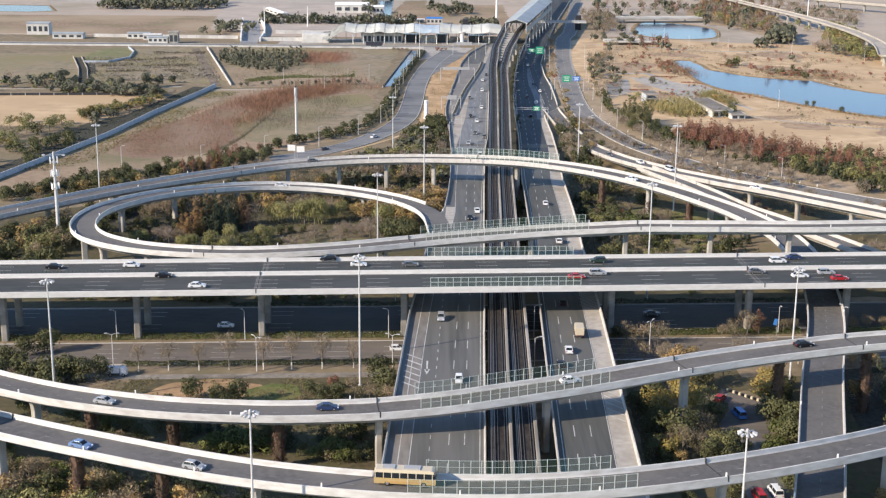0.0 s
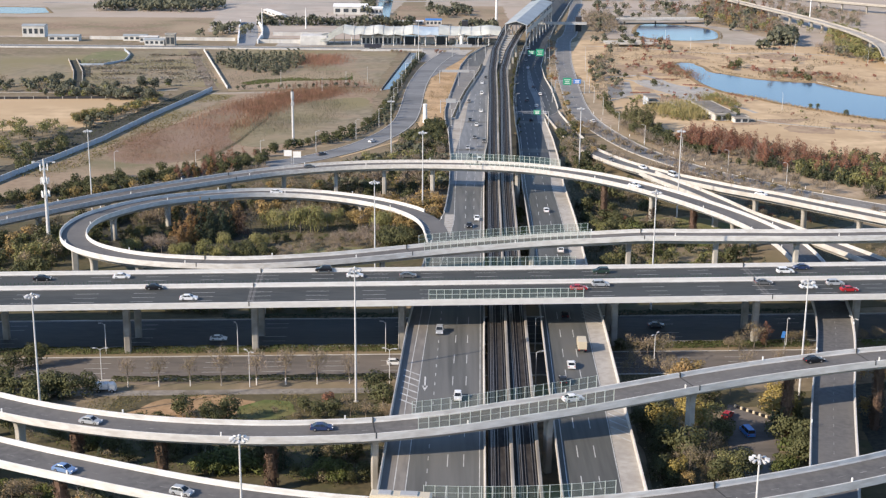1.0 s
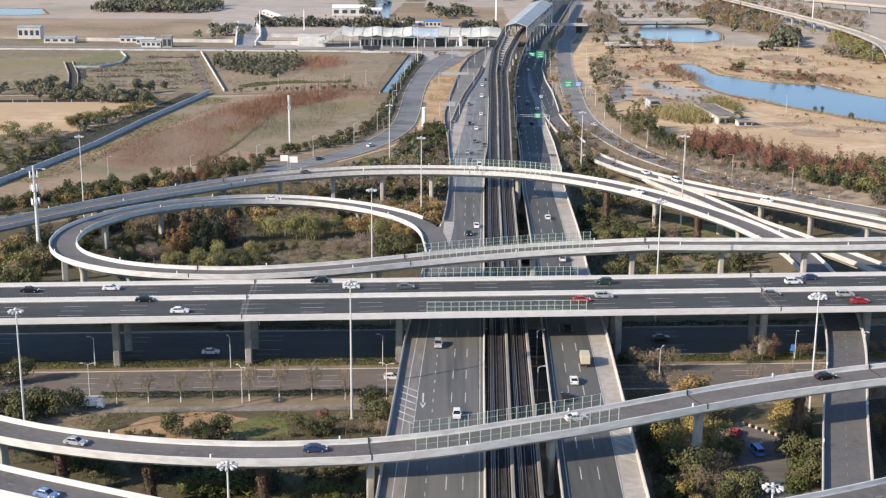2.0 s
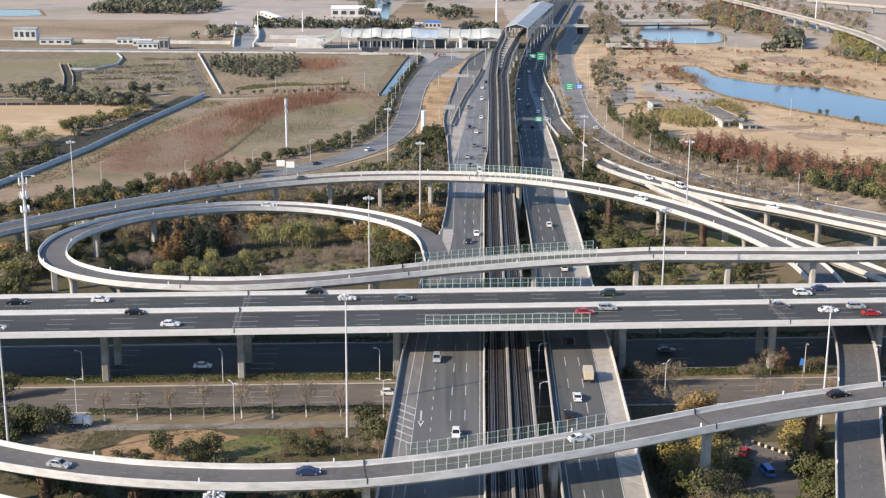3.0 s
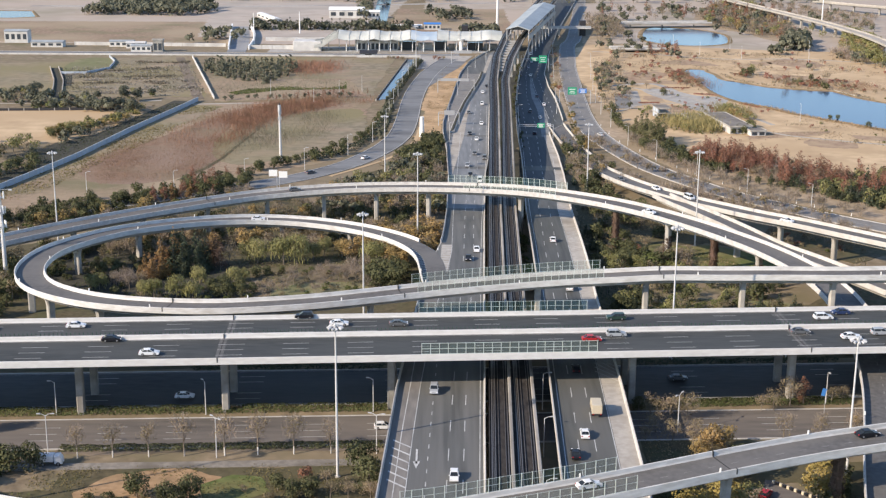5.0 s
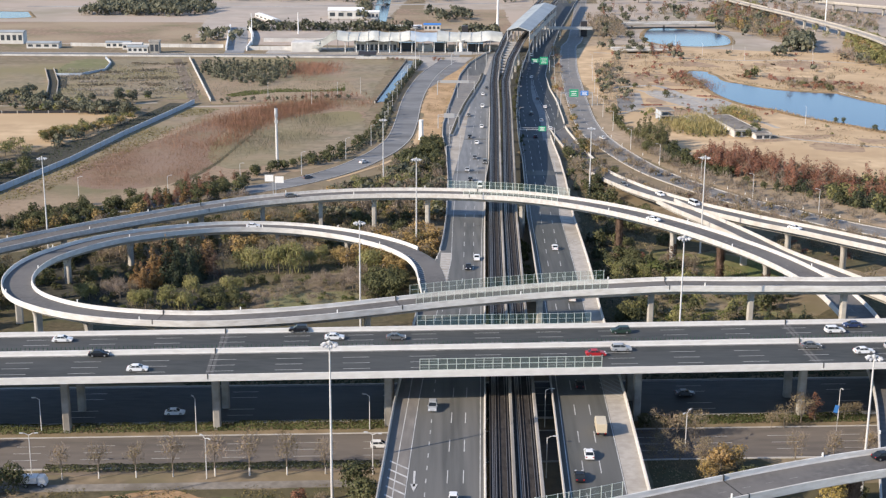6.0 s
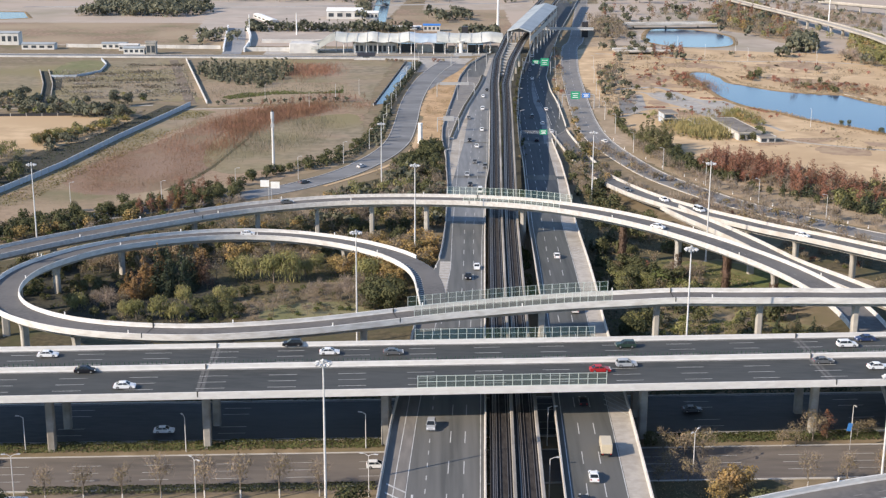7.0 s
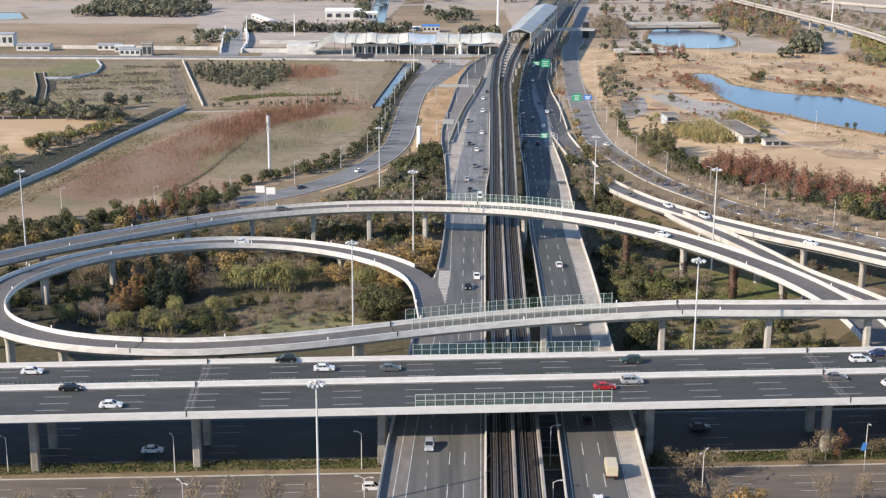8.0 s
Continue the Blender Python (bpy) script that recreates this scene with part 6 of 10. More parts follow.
scatter([(-125, 376), (-30, 378), (-60, 381), (-100, 388), (-120, 400), (-140, 400)], 45, [("evergreen", 3), ("olive_shrub", 2), ("brown_shrub", 1)], "planting outside the loop", 2.0, 0.75)
for x, y in [(-147, 531), (-141, 536), (-136, 540), (-134, 550), (-128, 548), (-122, 553), (-117, 556), (-112, 560), (-108, 564), (-104, 569), (-99, 574), (-96, 579), (-152, 525), (-158, 520), (-164, 513), (-170, 505), (-90, 584), (-86, 590), (-81, 594), (-125, 541), (-114, 549)]:
    plant("evergreen", x + PLANT.uniform(-1.5, 1.5), y + PLANT.uniform(-2, 2), PLANT.uniform(4.0, 6.5), "row beside the flyover")
for x, y in [(-110, 555), (-107, 559), (-104, 560), (-101, 563), (-98, 566), (-95, 568), (-92, 571), (-97, 572), (-101, 569), (-105, 566), (-90, 575), (-94, 576)]:
    plant(PLANT.choice(["rust", "amber", "rust"]), x, y, PLANT.uniform(6, 8), "row beside the flyover")
for x, y in [(-93, 566), (-88, 572), (-84, 577), (-80, 583)]:
    plant("evergreen", x, y, PLANT.uniform(6, 7.5), "row beside the flyover")
scatter([(-172, 506), (-150, 524), (-120, 550), (-100, 566), (-86, 584), (-94, 590), (-120, 562), (-150, 538), (-174, 516)], 85, [("evergreen", 6), ("brown", 1), ("olive_shrub", 2)], "row beside the flyover", 1.8, 0.72)
scatter([(-160, 500), (-125, 530), (-100, 548), (-84, 568), (-96, 560), (-130, 538), (-165, 508)], 60, [("brown_shrub", 3), ("olive_shrub", 3), ("golden", 1), ("evergreen", 1)], "row beside the flyover", 1.6, 0.85)

scatter([(-122, 508), (-80, 530), (-46, 538), (-48, 556), (-66, 580), (-84, 572), (-100, 552), (-124, 532)], 70, [("bare", 3), ("brown", 3), ("brown_shrub", 3), ("golden", 0.6), ("olive_shrub", 2)], "planting behind the flyover", 2.2, 0.75)
# ---- right of the main road ----
for x, y, h, k in [(52, 490, 6, "conifer"), (55, 478, 5, "evergreen"), (63, 478, 5.5, "evergreen"), (60, 474, 5.5, "evergreen"), (67, 477, 5, "evergreen"), (71, 474, 4.5, "evergreen"), (58, 472, 4.5, "evergreen"), (76, 477, 5, "brown"), (88, 424, 5.5, "evergreen"), (94, 424, 5.5, "conifer"), (99, 424, 6, "conifer"), (103, 422, 5.5, "conifer"), (83, 424, 4.5, "evergreen"),
                   (52.5, 423, 3.0, "shrub"), (55.5, 484, 4, "evergreen"), (51, 470, 5, "evergreen"), (50, 452, 4, "brown"), (80, 484, 3, "brown_shrub"), (66, 487, 3.4, "rust_bush"), (84, 488, 3.2, "brown")]:
    plant(k, x, y, h, "planting below the flyover")
scatter([(50, 500), (54, 540), (58, 590), (62, 615), (66, 590), (74, 560), (80, 540), (84, 505), (70, 505)], 80, [("evergreen", 4), ("brown", 3), ("conifer", 1), ("brown_shrub", 2)], "planting beside the slip ramp", 2.2, 0.85)
scatter([(50, 385), (104, 389), (104, 398), (50, 396)], 10, [("brown_shrub", 2), ("olive_shrub", 2), ("evergreen", 1)], "planting below the loop ramp", 3, 0.8)
strew("undergrowth", "brown scrub beside the slip ramp", [(48, 498), (53, 545), (58, 600), (64, 618), (72, 575), (84, 540), (88, 508)], 2600, 0.34, LEAF_BROWN, 0.9, seed=11)
# darkest leaves used here to paint the road's shadow onto the ground cover
strew("undergrowth", "low ground cover beside the road, dark-leaved for shade", [(46, 400), (50, 500), (62, 500), (58, 400)], 1600, 0.3, LEAF_CONIFER, 0.5, seed=12)
scatter([(68, 640), (76, 618), (88, 590), (100, 572), (112, 556), (128, 536), (142, 520), (136, 512), (118, 526), (104, 540), (92, 556), (82, 578), (73, 608)], 90, [("bare", 6), ("brown", 2), ("rust_bush", 1), ("brown_shrub", 3), ("golden", 0.4)], "bare planting between the slip road and the frontage road", 1.9, 0.9)
strew("undergrowth", "brown dry scrub along the frontage road", [(68, 640), (76, 618), (88, 590), (100, 572), (112, 556), (128, 536), (142, 520), (160, 498), (150, 490), (118, 526), (104, 540), (92, 556), (82, 578), (73, 608)], 1500, 0.34, LEAF_BROWN, 0.6, seed=13)
patch("verge", [(84, 690), (92, 660), (101, 632), (112, 604), (124, 580), (138, 561), (150, 547), (166, 528), (205, 560), (180, 606), (150, 640), (118, 672), (98, 700)], VERGE_TAN, 0.065, "dry tan verge below the autumn wood", "verge")
patch("verge", [(64, 668), (70, 640), (78, 610), (90, 585), (104, 564), (120, 545), (138, 524), (150, 510), (142, 503), (118, 526), (100, 545), (86, 568), (75, 600), (66, 630)], VERGE_TAN, 0.065, "dry tan planting strip beside the slip ramp", "verge")
scatter([(49, 404), (100, 404), (104, 420), (96, 440), (84, 462), (64, 480), (52, 494)], 105, [("evergreen", 4), ("conifer", 1.5), ("willow", 1.5), ("brown", 3), ("olive_shrub", 3), ("brown_shrub", 2)], "planting below the flyover", 2.2, 0.85)
strew("undergrowth", "green and brown ground cover below the flyover", [(49, 404), (104, 404), (104, 425), (90, 456), (66, 496), (50, 498)], 3600, 0.3, LEAF_HEDGE, 0.5, seed=21, clump=0.07)
strew("undergrowth", "dry brown ground cover below the flyover", [(49, 404), (104, 404), (104, 425), (90, 456), (66, 496), (50, 498)], 2600, 0.3, LEAF_BROWN, 0.5, seed=22, clump=0.09)
strew("undergrowth", "brown scrub on the bank behind the flyover", [(-170, 500), (-128, 530), (-100, 552), (-84, 578), (-92, 590), (-130, 556), (-172, 520)], 2600, 0.36, LEAF_BROWN, 0.9, seed=23)
strew("undergrowth", "olive and brown scrub beside the frontage road", [(-50, 536), (-20, 540), (0, 536), (1, 640), (-20, 625), (-42, 590)], 3600, 0.36, LEAF_BROWN, 0.9, seed=24)
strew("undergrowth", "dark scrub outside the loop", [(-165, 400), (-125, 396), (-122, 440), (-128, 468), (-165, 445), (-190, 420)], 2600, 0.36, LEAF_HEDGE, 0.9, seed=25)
scatter([(-112, 506), (-80, 520), (-44, 526), (-6, 522), (-4, 534), (-44, 540), (-82, 532), (-116, 518)], 90, [("brown_shrub", 4), ("brown", 2), ("evergreen", 3), ("olive_shrub", 2), ("golden", 1)], "dense scrub below the flyover", 1.7, 0.75)
strew("undergrowth", "dry scrub beside the loop ramp", [(-116, 488), (-90, 503), (-60, 512), (-30, 513), (-5, 500), (-2, 520), (-40, 520), (-76, 510), (-112, 490)], 3000, 0.36, LEAF_BROWN, 1.0, seed=26)
scatter([(110, 640), (128, 612), (146, 632), (122, 660)], 120, [("rust", 9), ("brown", 1), ("bare", 1)], "autumn wood beside the park", 1.6, 0.95)
scatter([(128, 612), (152, 580), (172, 600), (146, 632)], 95, [("rust", 5), ("bare", 3), ("brown", 2.5), ("conifer", 1)], "autumn wood beside the park", 2.0, 0.95)
scatter([(152, 580), (172, 548), (212, 556), (186, 604), (172, 602)], 140, [("evergreen", 4), ("conifer", 3), ("rust", 3), ("willow", 1.5), ("brown", 1)], "autumn wood beside the park", 2.0, 1.0)
scatter([(98, 652), (110, 630), (120, 616), (126, 624), (116, 650), (104, 668)], 80, [("evergreen", 4), ("conifer", 2)], "autumn wood beside the park", 1.5, 0.8)
scatter([(150, 572), (176, 543), (214, 548), (206, 556), (176, 553), (156, 580)], 46, [("evergreen", 3), ("conifer", 4), ("willow", 1)], "autumn wood beside the park", 1.9, 0.85)
scatter([(120, 606), (140, 584), (150, 572), (153, 578), (142, 592), (124, 614)], 26, [("conifer", 2), ("evergreen", 2), ("brown_shrub", 3)], "autumn wood beside the park", 2.0, 0.5)
for x, y, h, k in [(94.6, 696, 12, "poplar"), (97, 690, 14, "poplar"), (100, 695, 13.5, "poplar"), (103, 688, 14, "poplar"), (96, 681, 13, "poplar"), (99.5, 677, 13.5, "poplar"), (103, 676, 12, "poplar"), (106, 683, 12.5, "poplar"), (105.5, 695, 11, "poplar"), (95, 670, 7, "evergreen"), (108, 676, 6, "evergreen"), (108, 668, 5, "evergreen"), (112, 664, 4.5, "evergreen"), (104, 664, 6, "conifer")]:
    plant(k, x, y, h, "tall trees beside the park")
scatter([(143, 712), (154, 714), (161, 724), (158, 734), (152, 724)], 16, [("evergreen", 4), ("conifer", 1)], "park shrubs", 1.8, 0.7)
scatter([(114, 722), (122, 712), (140, 712), (142, 722)], 16, [("evergreen", 2), ("brown_shrub", 3), ("olive_shrub", 2)], "park shrubs", 2.0, 0.55)
scatter([(155, 790), (168, 771), (165, 752), (156, 760)], 16, [("golden", 3), ("willow", 3)], "park shrubs", 2.2, 0.7)
scatter([(155, 716), (160, 722), (160, 738), (156, 736)], 6, [("evergreen", 3), ("willow", 2)], "park shrubs", 2.5, 0.7)
scatter([(96, 780), (104, 780), (112, 850), (118, 930), (124, 1010), (114, 1010), (102, 900)], 52, [("evergreen_far", 3), ("brown", 4), ("rust_bush", 2), ("bare", 3)], "park edge trees", 2.8, 0.75)
scatter([(118, 1010), (150, 1010), (170, 1080), (160, 1120), (120, 1120)], 24, [("evergreen_far", 4), ("rust_bush", 3), ("brown", 1)], "park edge trees", 4, 1.0)
scatter([(150, 955), (161, 945), (161, 905), (161, 872), (152, 868), (146, 905)], 44, [("rust_bush", 3), ("brown_shrub", 5), ("brown", 1)], "reddish pond-side bushes", 2.0, 0.95)
scatter([(205, 884), (226, 872), (243, 868), (252, 850), (262, 850), (254, 908), (217, 918)], 70, [("rust_bush", 3), ("brown_shrub", 6), ("brown", 1), ("evergreen", 0.7)], "reddish pond-side bushes", 2.4, 0.9)
scatter([(240, 1030), (252, 1034), (254, 1062), (240, 1060)], 3, [("evergreen_far", 5)], "park grove", 4, 1.3)
scatter([(300, 960), (330, 940), (345, 980), (310, 1020)], 25, [("willow", 3), ("evergreen_far", 3), ("golden", 1)], "park grove", 4, 1.2)
scatter([(190, 940), (205, 930), (214, 960), (198, 972)], 8, [("brown", 2), ("rust_bush", 2), ("willow", 1)], "park shrubs", 4, 0.9)
for x, y, h, k in [(206, 757, 3.4, "evergreen"), (211, 760, 3.0, "evergreen"), (219, 733, 4.0, "evergreen"), (118, 880, 4, "evergreen"), (125, 870, 5, "brown"), (131, 842, 5, "evergreen"), (135, 836, 4, "brown"), (236, 707, 4, "brown"), (255, 700, 4, "brown"), (240, 690, 3.5, "rust_bush"), (270, 660, 3, "brown_shrub"), (200, 690, 2.5, "brown_shrub")]:
    plant(k, x, y, h, "park trees")
scatter([(125, 1140), (152, 1135), (152, 1280), (130, 1300)], 60, [("evergreen_far", 3), ("brown", 3), ("bare", 3)], "distant park trees", 5, 1.5)
patch("undergrowth_soil", curvy([(238, 1240), (240, 1349), (300, 1500), (321, 1474), (318, 1320), (304, 1204), (270, 1137), (256, 1202)], 12), VERGE_TAN, 0.075, "dry brown ground below the far wood", "soil")
scatter([(240, 1250), (240, 1349), (305, 1510), (318, 1474), (312, 1320), (300, 1204), (272, 1142), (258, 1202)], 330, [("bare", 5), ("brown", 4), ("willow", 2), ("golden", 1.5), ("rust", 1), ("evergreen_far", 1)], "brown far wood beside the viaduct", 3.2, 1.25)
scatter([(256, 1074), (275, 1066), (296, 1145), (272, 1130)], 34, [("evergreen_far", 5), ("conifer", 1)], "dark grove beyond the park", 3.2, 1.7)
scatter([(300, 1068), (343, 1200), (352, 1147), (330, 1060), (300, 1000)], 130, [("willow", 5), ("golden", 2), ("brown", 1)], "yellow-green wood below the far viaduct", 3.4, 1.25)
scatter([(282, 1032), (300, 1066), (298, 1005), (296, 984)], 30, [("bare", 3), ("brown", 2), ("evergreen_far", 2)], "half-bare trees at the park end", 2.8, 1.1)
scatter([(338, 1523), (372, 1425), (411, 1340), (371, 1215), (345, 1285), (338, 1393)], 150, [("bare", 4), ("brown", 4), ("evergreen_far", 2)], "scrubby trees beyond the far viaduct", 4.5, 1.0)
scatter([(230, 1190), (280, 1120), (330, 1150), (310, 1290), (240, 1300)], 30, [("evergreen_far", 3), ("brown", 3), ("rust", 2), ("willow", 1)], "distant park trees", 4, 1.1)
scatter([(150, 1290), (330, 1290), (330, 1420), (150, 1420)], 100, [("evergreen_far", 3), ("brown", 2), ("rust", 1)], "distant park trees", 6, 1.3)

for i in range(36):
    t = i / 35
    x, y = float(np.interp(t, [0, 0.3, 0.6, 1], [156, 127, 105, 88])), float(np.interp(t, [0, 0.3, 0.6, 1], [537, 573, 618, 690]))
    wooded("half-bare trees along the frontage road", "bare", x + PLANT.uniform(-0.5, 4.5), y + PLANT.uniform(-3, 3), PLANT.uniform(4, 7))
    if i % 2:
        wooded("half-bare trees along the frontage road", "bare", x - 15 + PLANT.uniform(-2, 1.5), y + PLANT.uniform(-8, 3), PLANT.uniform(4.5, 7.5))
    if i % 3 == 0:
        wooded("half-bare trees along the frontage road", "brown_shrub", x - 15 + PLANT.uniform(-2, 3), y + PLANT.uniform(-8, 3), PLANT.uniform(2.5, 4.5))
patch("lawn", curvy([(50, 398), (104, 402), (108, 428), (80, 434), (50, 426)]), FIELD_GREEN, 0.055, "rough green grass below the loop ramp", "lawn")
scatter([(60, 640), (64, 700), (66, 760), (72, 800), (70, 740), (70, 690), (72, 650), (76, 620), (70, 615)], 46, [("brown", 3), ("olive_shrub", 2), ("evergreen", 1), ("golden", 1)], "planting between slip road and frontage road", 2.2, 0.75)
scatter([(94, 740), (98, 700), (92, 705), (88, 760), (90, 830), (96, 830)], 30, [("brown", 3), ("evergreen", 2), ("golden", 1)], "trees on the tan verge", 3, 0.75)
patch("undergrowth_soil", [(-44, 592), (-22, 628), (-14, 664), (-6, 694), (-0.5, 712), (2.0, 690), (2.4, 640), (0, 560)], SHADED_LITTER, 0.124, "leaf litter darkened for shade beside the main road", "soil")
scatter([(-22, 640), (-14, 668), (-6, 696), (-1, 706), (1, 680), (1, 620), (-14, 618)], 90, [("evergreen", 5), ("conifer", 2), ("olive_shrub", 1), ("brown", 1)], "dark planting beside the main road", 1.8, 0.8)

scatter([(91, 845), (99, 845), (107, 890), (113, 975), (103, 975), (96, 890)], 52, [("evergreen_far", 3), ("rust_bush", 2), ("brown", 4), ("bare", 3), ("willow", 1)], "park edge trees", 2.4, 0.8)
scatter([(118, 880), (150, 900), (160, 960), (150, 1000), (122, 980)], 40, [("rust_bush", 3), ("brown_shrub", 4), ("brown", 2), ("olive_shrub", 1)], "scattered park shrubs", 3, 0.8)
scatter([(190, 925), (206, 925), (212, 890), (246, 872), (300, 850), (330, 870), (250, 905), (205, 940)], 60, [("rust_bush", 4), ("brown_shrub", 4), ("evergreen", 1), ("olive_shrub", 1)], "scattered park shrubs", 2.5, 0.85)
scatter([(120, 880), (330, 900), (330, 690), (210, 690), (140, 800)], 60, [("brown_shrub", 5), ("rust_bush", 2), ("olive_shrub", 2)], "scattered park shrubs", 5, 0.6, avoid=[(200, 850, 45), (225, 790, 45), (250, 750, 50), (290, 740, 40), (170, 900, 35), (280, 770, 40), (145, 740, 22)])
scatter([(130, 1000), (230, 960), (330, 930), (330, 1010), (250, 1060), (140, 1050)], 60, [("rust_bush", 3), ("brown_shrub", 4), ("brown", 2), ("evergreen_far", 1)], "scattered park shrubs", 4, 0.8, avoid=[(175, 970, 22)])
strew("reeds", "tall tan reeds along the pond edge", [(222, 732), (250, 704), (285, 688), (285, 682), (248, 698), (218, 727)], 900, 0.5, LEAF_REED, 1.4, "reeds", 41, 0.35)
strew("reeds", "brown reeds along the pond edge", [(173, 812), (185, 797), (200, 764), (222, 732), (217, 728), (195, 764), (181, 793), (170, 808)], 900, 0.5, LEAF_REED, 1.4, "reeds", 42, 0.35)
strew("reeds", "brown reeds on the far bank of the pond", [(183, 936), (184, 913), (193, 894), (213, 872), (238, 862), (249, 827), (254, 829), (241, 867), (215, 877), (196, 898), (188, 916), (186, 938)], 900, 0.5, LEAF_BROWN, 1.2, "reeds", 43, 0.35)

strew("grass_tufts", "brown weeds over the dry park lawn", [(100, 1000), (130, 1060), (240, 1060), (300, 960), (262, 900), (240, 905), (190, 960), (150, 960), (120, 880), (100, 820)], 2600, 0.55, LEAF_BROWN, 0.25, "grass", 55, 0.5, 0.9, 0.035)
strew("grass_tufts", "brown weeds over the near park lawn", [(108, 700), (128, 700), (200, 690), (260, 650), (330, 640), (330, 690), (250, 700), (190, 770), (150, 700)], 1800, 0.45, LEAF_BROWN, 0.25, "grass", 56, 0.5, 0.9, 0.05)
strew("grass_tufts", "green grass tufts below the flyover", [(56, 455), (75, 452), (96, 456), (98, 472), (90, 492), (70, 502), (56, 496)], 4200, 0.22, LEAF_HEDGE, 0.25, "grass", 51, clump=0.06)
strew("grass_tufts", "dry grass tufts below the flyover", [(56, 455), (75, 452), (96, 456), (98, 472), (90, 492), (70, 502), (56, 496)], 2600, 0.24, LEAF_BROWN, 0.35, "grass", 52, clump=0.09)
strew("grass_tufts", "olive grass tufts below the loop ramp", [(58, 399), (104, 403), (107, 428), (80, 434), (58, 430)], 4200, 0.24, LEAF_HEDGE, 0.3, "grass", 53, clump=0.08)
strew("grass_tufts", "dry grass tufts below the loop ramp", [(58, 399), (104, 403), (107, 428), (80, 434), (58, 430)], 3000, 0.24, LEAF_GRASS, 0.3, "grass", 54, clump=0.1)

scatter([(100, 388), (112, 388), (112, 430), (122, 446), (128, 470), (150, 462), (165, 430), (165, 392)], 70, [("brown", 3), ("bare", 3), ("brown_shrub", 4), ("rust_bush", 1)], "brown thicket below the crossing ramps", 2.2, 0.7)
scatter([(110, 505), (124, 524), (142, 522), (154, 505), (142, 486), (128, 486)], 60, [("brown", 3), ("bare", 4), ("rust_bush", 2), ("brown_shrub", 3), ("olive_shrub", 1)], "brown thicket below the crossing ramps", 2.0, 0.75)
scatter([(104, 290), (107, 322), (135, 326), (135, 290)], 34, [("evergreen", 4), ("brown", 2), ("conifer", 1)], "planting beyond the slip road", 2.4, 0.9)
for x, y, h, k in [(105.5, 326, 6, "golden"), (109, 322, 5, "golden"), (94.6, 441.2, 5.5, "conifer"), (98.3, 445, 6, "conifer"), (101.7, 443, 5.5, "conifer"), (105.1, 447.5, 6, "conifer"), (56, 510, 8, "conifer"), (61.3, 503, 6, "conifer"), (63.2, 496, 6, "evergreen"), (64.1, 477, 6.5, "conifer"), (66.3, 474, 5.5, "conifer"), (62.8, 480.5, 7, "evergreen"), (69.4, 483, 5.5, "conifer"), (84.5, 525, 5, "bare"), (75.6, 279.8, 4.2, "olive_shrub"), (72.6, 276.5, 1.6, "olive_shrub"), (74.6, 275, 1.8, "olive_shrub")]:
    plant(k, x, y, h, "planting below the flyover")
scatter([(69, 472), (71, 465), (82, 465), (83, 482), (73, 486)], 26, [("brown_shrub", 5), ("rust_bush", 1), ("bare", 2)], "brown shrubs below the flyover", 1.6, 0.75)
patch("verge", [(152, 506), (166, 526), (206, 556), (260, 540), (330, 500), (330, 430), (240, 458), (186, 486)], VERGE_TAN, 0.05, "dry tan verge along the frontage road", "verge")
scatter([(166, 530), (190, 545), (240, 520), (240, 488), (190, 512)], 60, [("bare", 3), ("rust", 2), ("evergreen", 2), ("brown", 2)], "half-bare trees along the frontage road", 2.4, 0.95)
scatter([(150, 508), (172, 498), (220, 472), (220, 462), (168, 486)], 40, [("bare", 4), ("brown_shrub", 2), ("brown", 2)], "half-bare trees along the frontage road", 2.4, 0.95)
scatter([(106, 790), (114, 786), (128, 760), (134, 735), (128, 730), (112, 760)], 26, [("willow", 2), ("olive_shrub", 3), ("brown_shrub", 3)], "shrubs round the park kiosk", 2.4, 0.7, avoid=[(118.5, 771, 9)])
scatter([(128, 800), (150, 805), (168, 765), (160, 750), (140, 770)], 30, [("brown_shrub", 4), ("rust_bush", 2), ("olive_shrub", 2), ("brown", 1)], "shrubs on the pond terrace", 2.8, 0.7)
for x0, y0, x1, y1 in ((134, 872, 152, 872), (112, 812, 124, 812), (150, 848, 164, 842), (170, 812, 178, 796)):
    hedge("low reddish-brown clipped hedge in the park", [(x0, y0), (x1, y1)], 2.6, 1.0, LEAF_RUST, 260, 0.35, int(x0))

scatter([(54.5, 590), (55.5, 640), (57, 684), (60, 676), (62.5, 652), (65, 626), (69, 604), (62, 586)], 42, [("evergreen", 3), ("brown", 3), ("bare", 2), ("conifer", 1), ("olive_shrub", 2)], "planting beside the slip ramp", 2.0, 0.85)
# ---- left fields ----
for x, y in [(-246, 833), (-239, 826), (-232, 812), (-226, 800), (-218.7, 780), (-212, 777), (-205, 777), (-199, 779), (-195, 777), (-189, 778), (-183.7, 778), (-178, 780), (-175.5, 783), (-170, 774), (-165.8, 765), (-215, 807), (-208, 800), (-197.4, 815), (-202, 806), (-186, 834), (-169.5, 827), (-174, 812), (-180, 806), (-239, 841), (-222, 790), (-250, 815), (-258, 800), (-264, 822), (-272, 806)]:
    plant("evergreen_far", x + PLANT.uniform(-1, 1), y, PLANT.uniform(5, 9), "tree row behind the clearing")
    wooded("mixed shrubs behind the clearing", PLANT.choice(["olive_shrub", "willow", "brown", "evergreen_far"]), x + PLANT.uniform(-5, 5), y + PLANT.uniform(-2, 9), PLANT.uniform(2.5, 5))
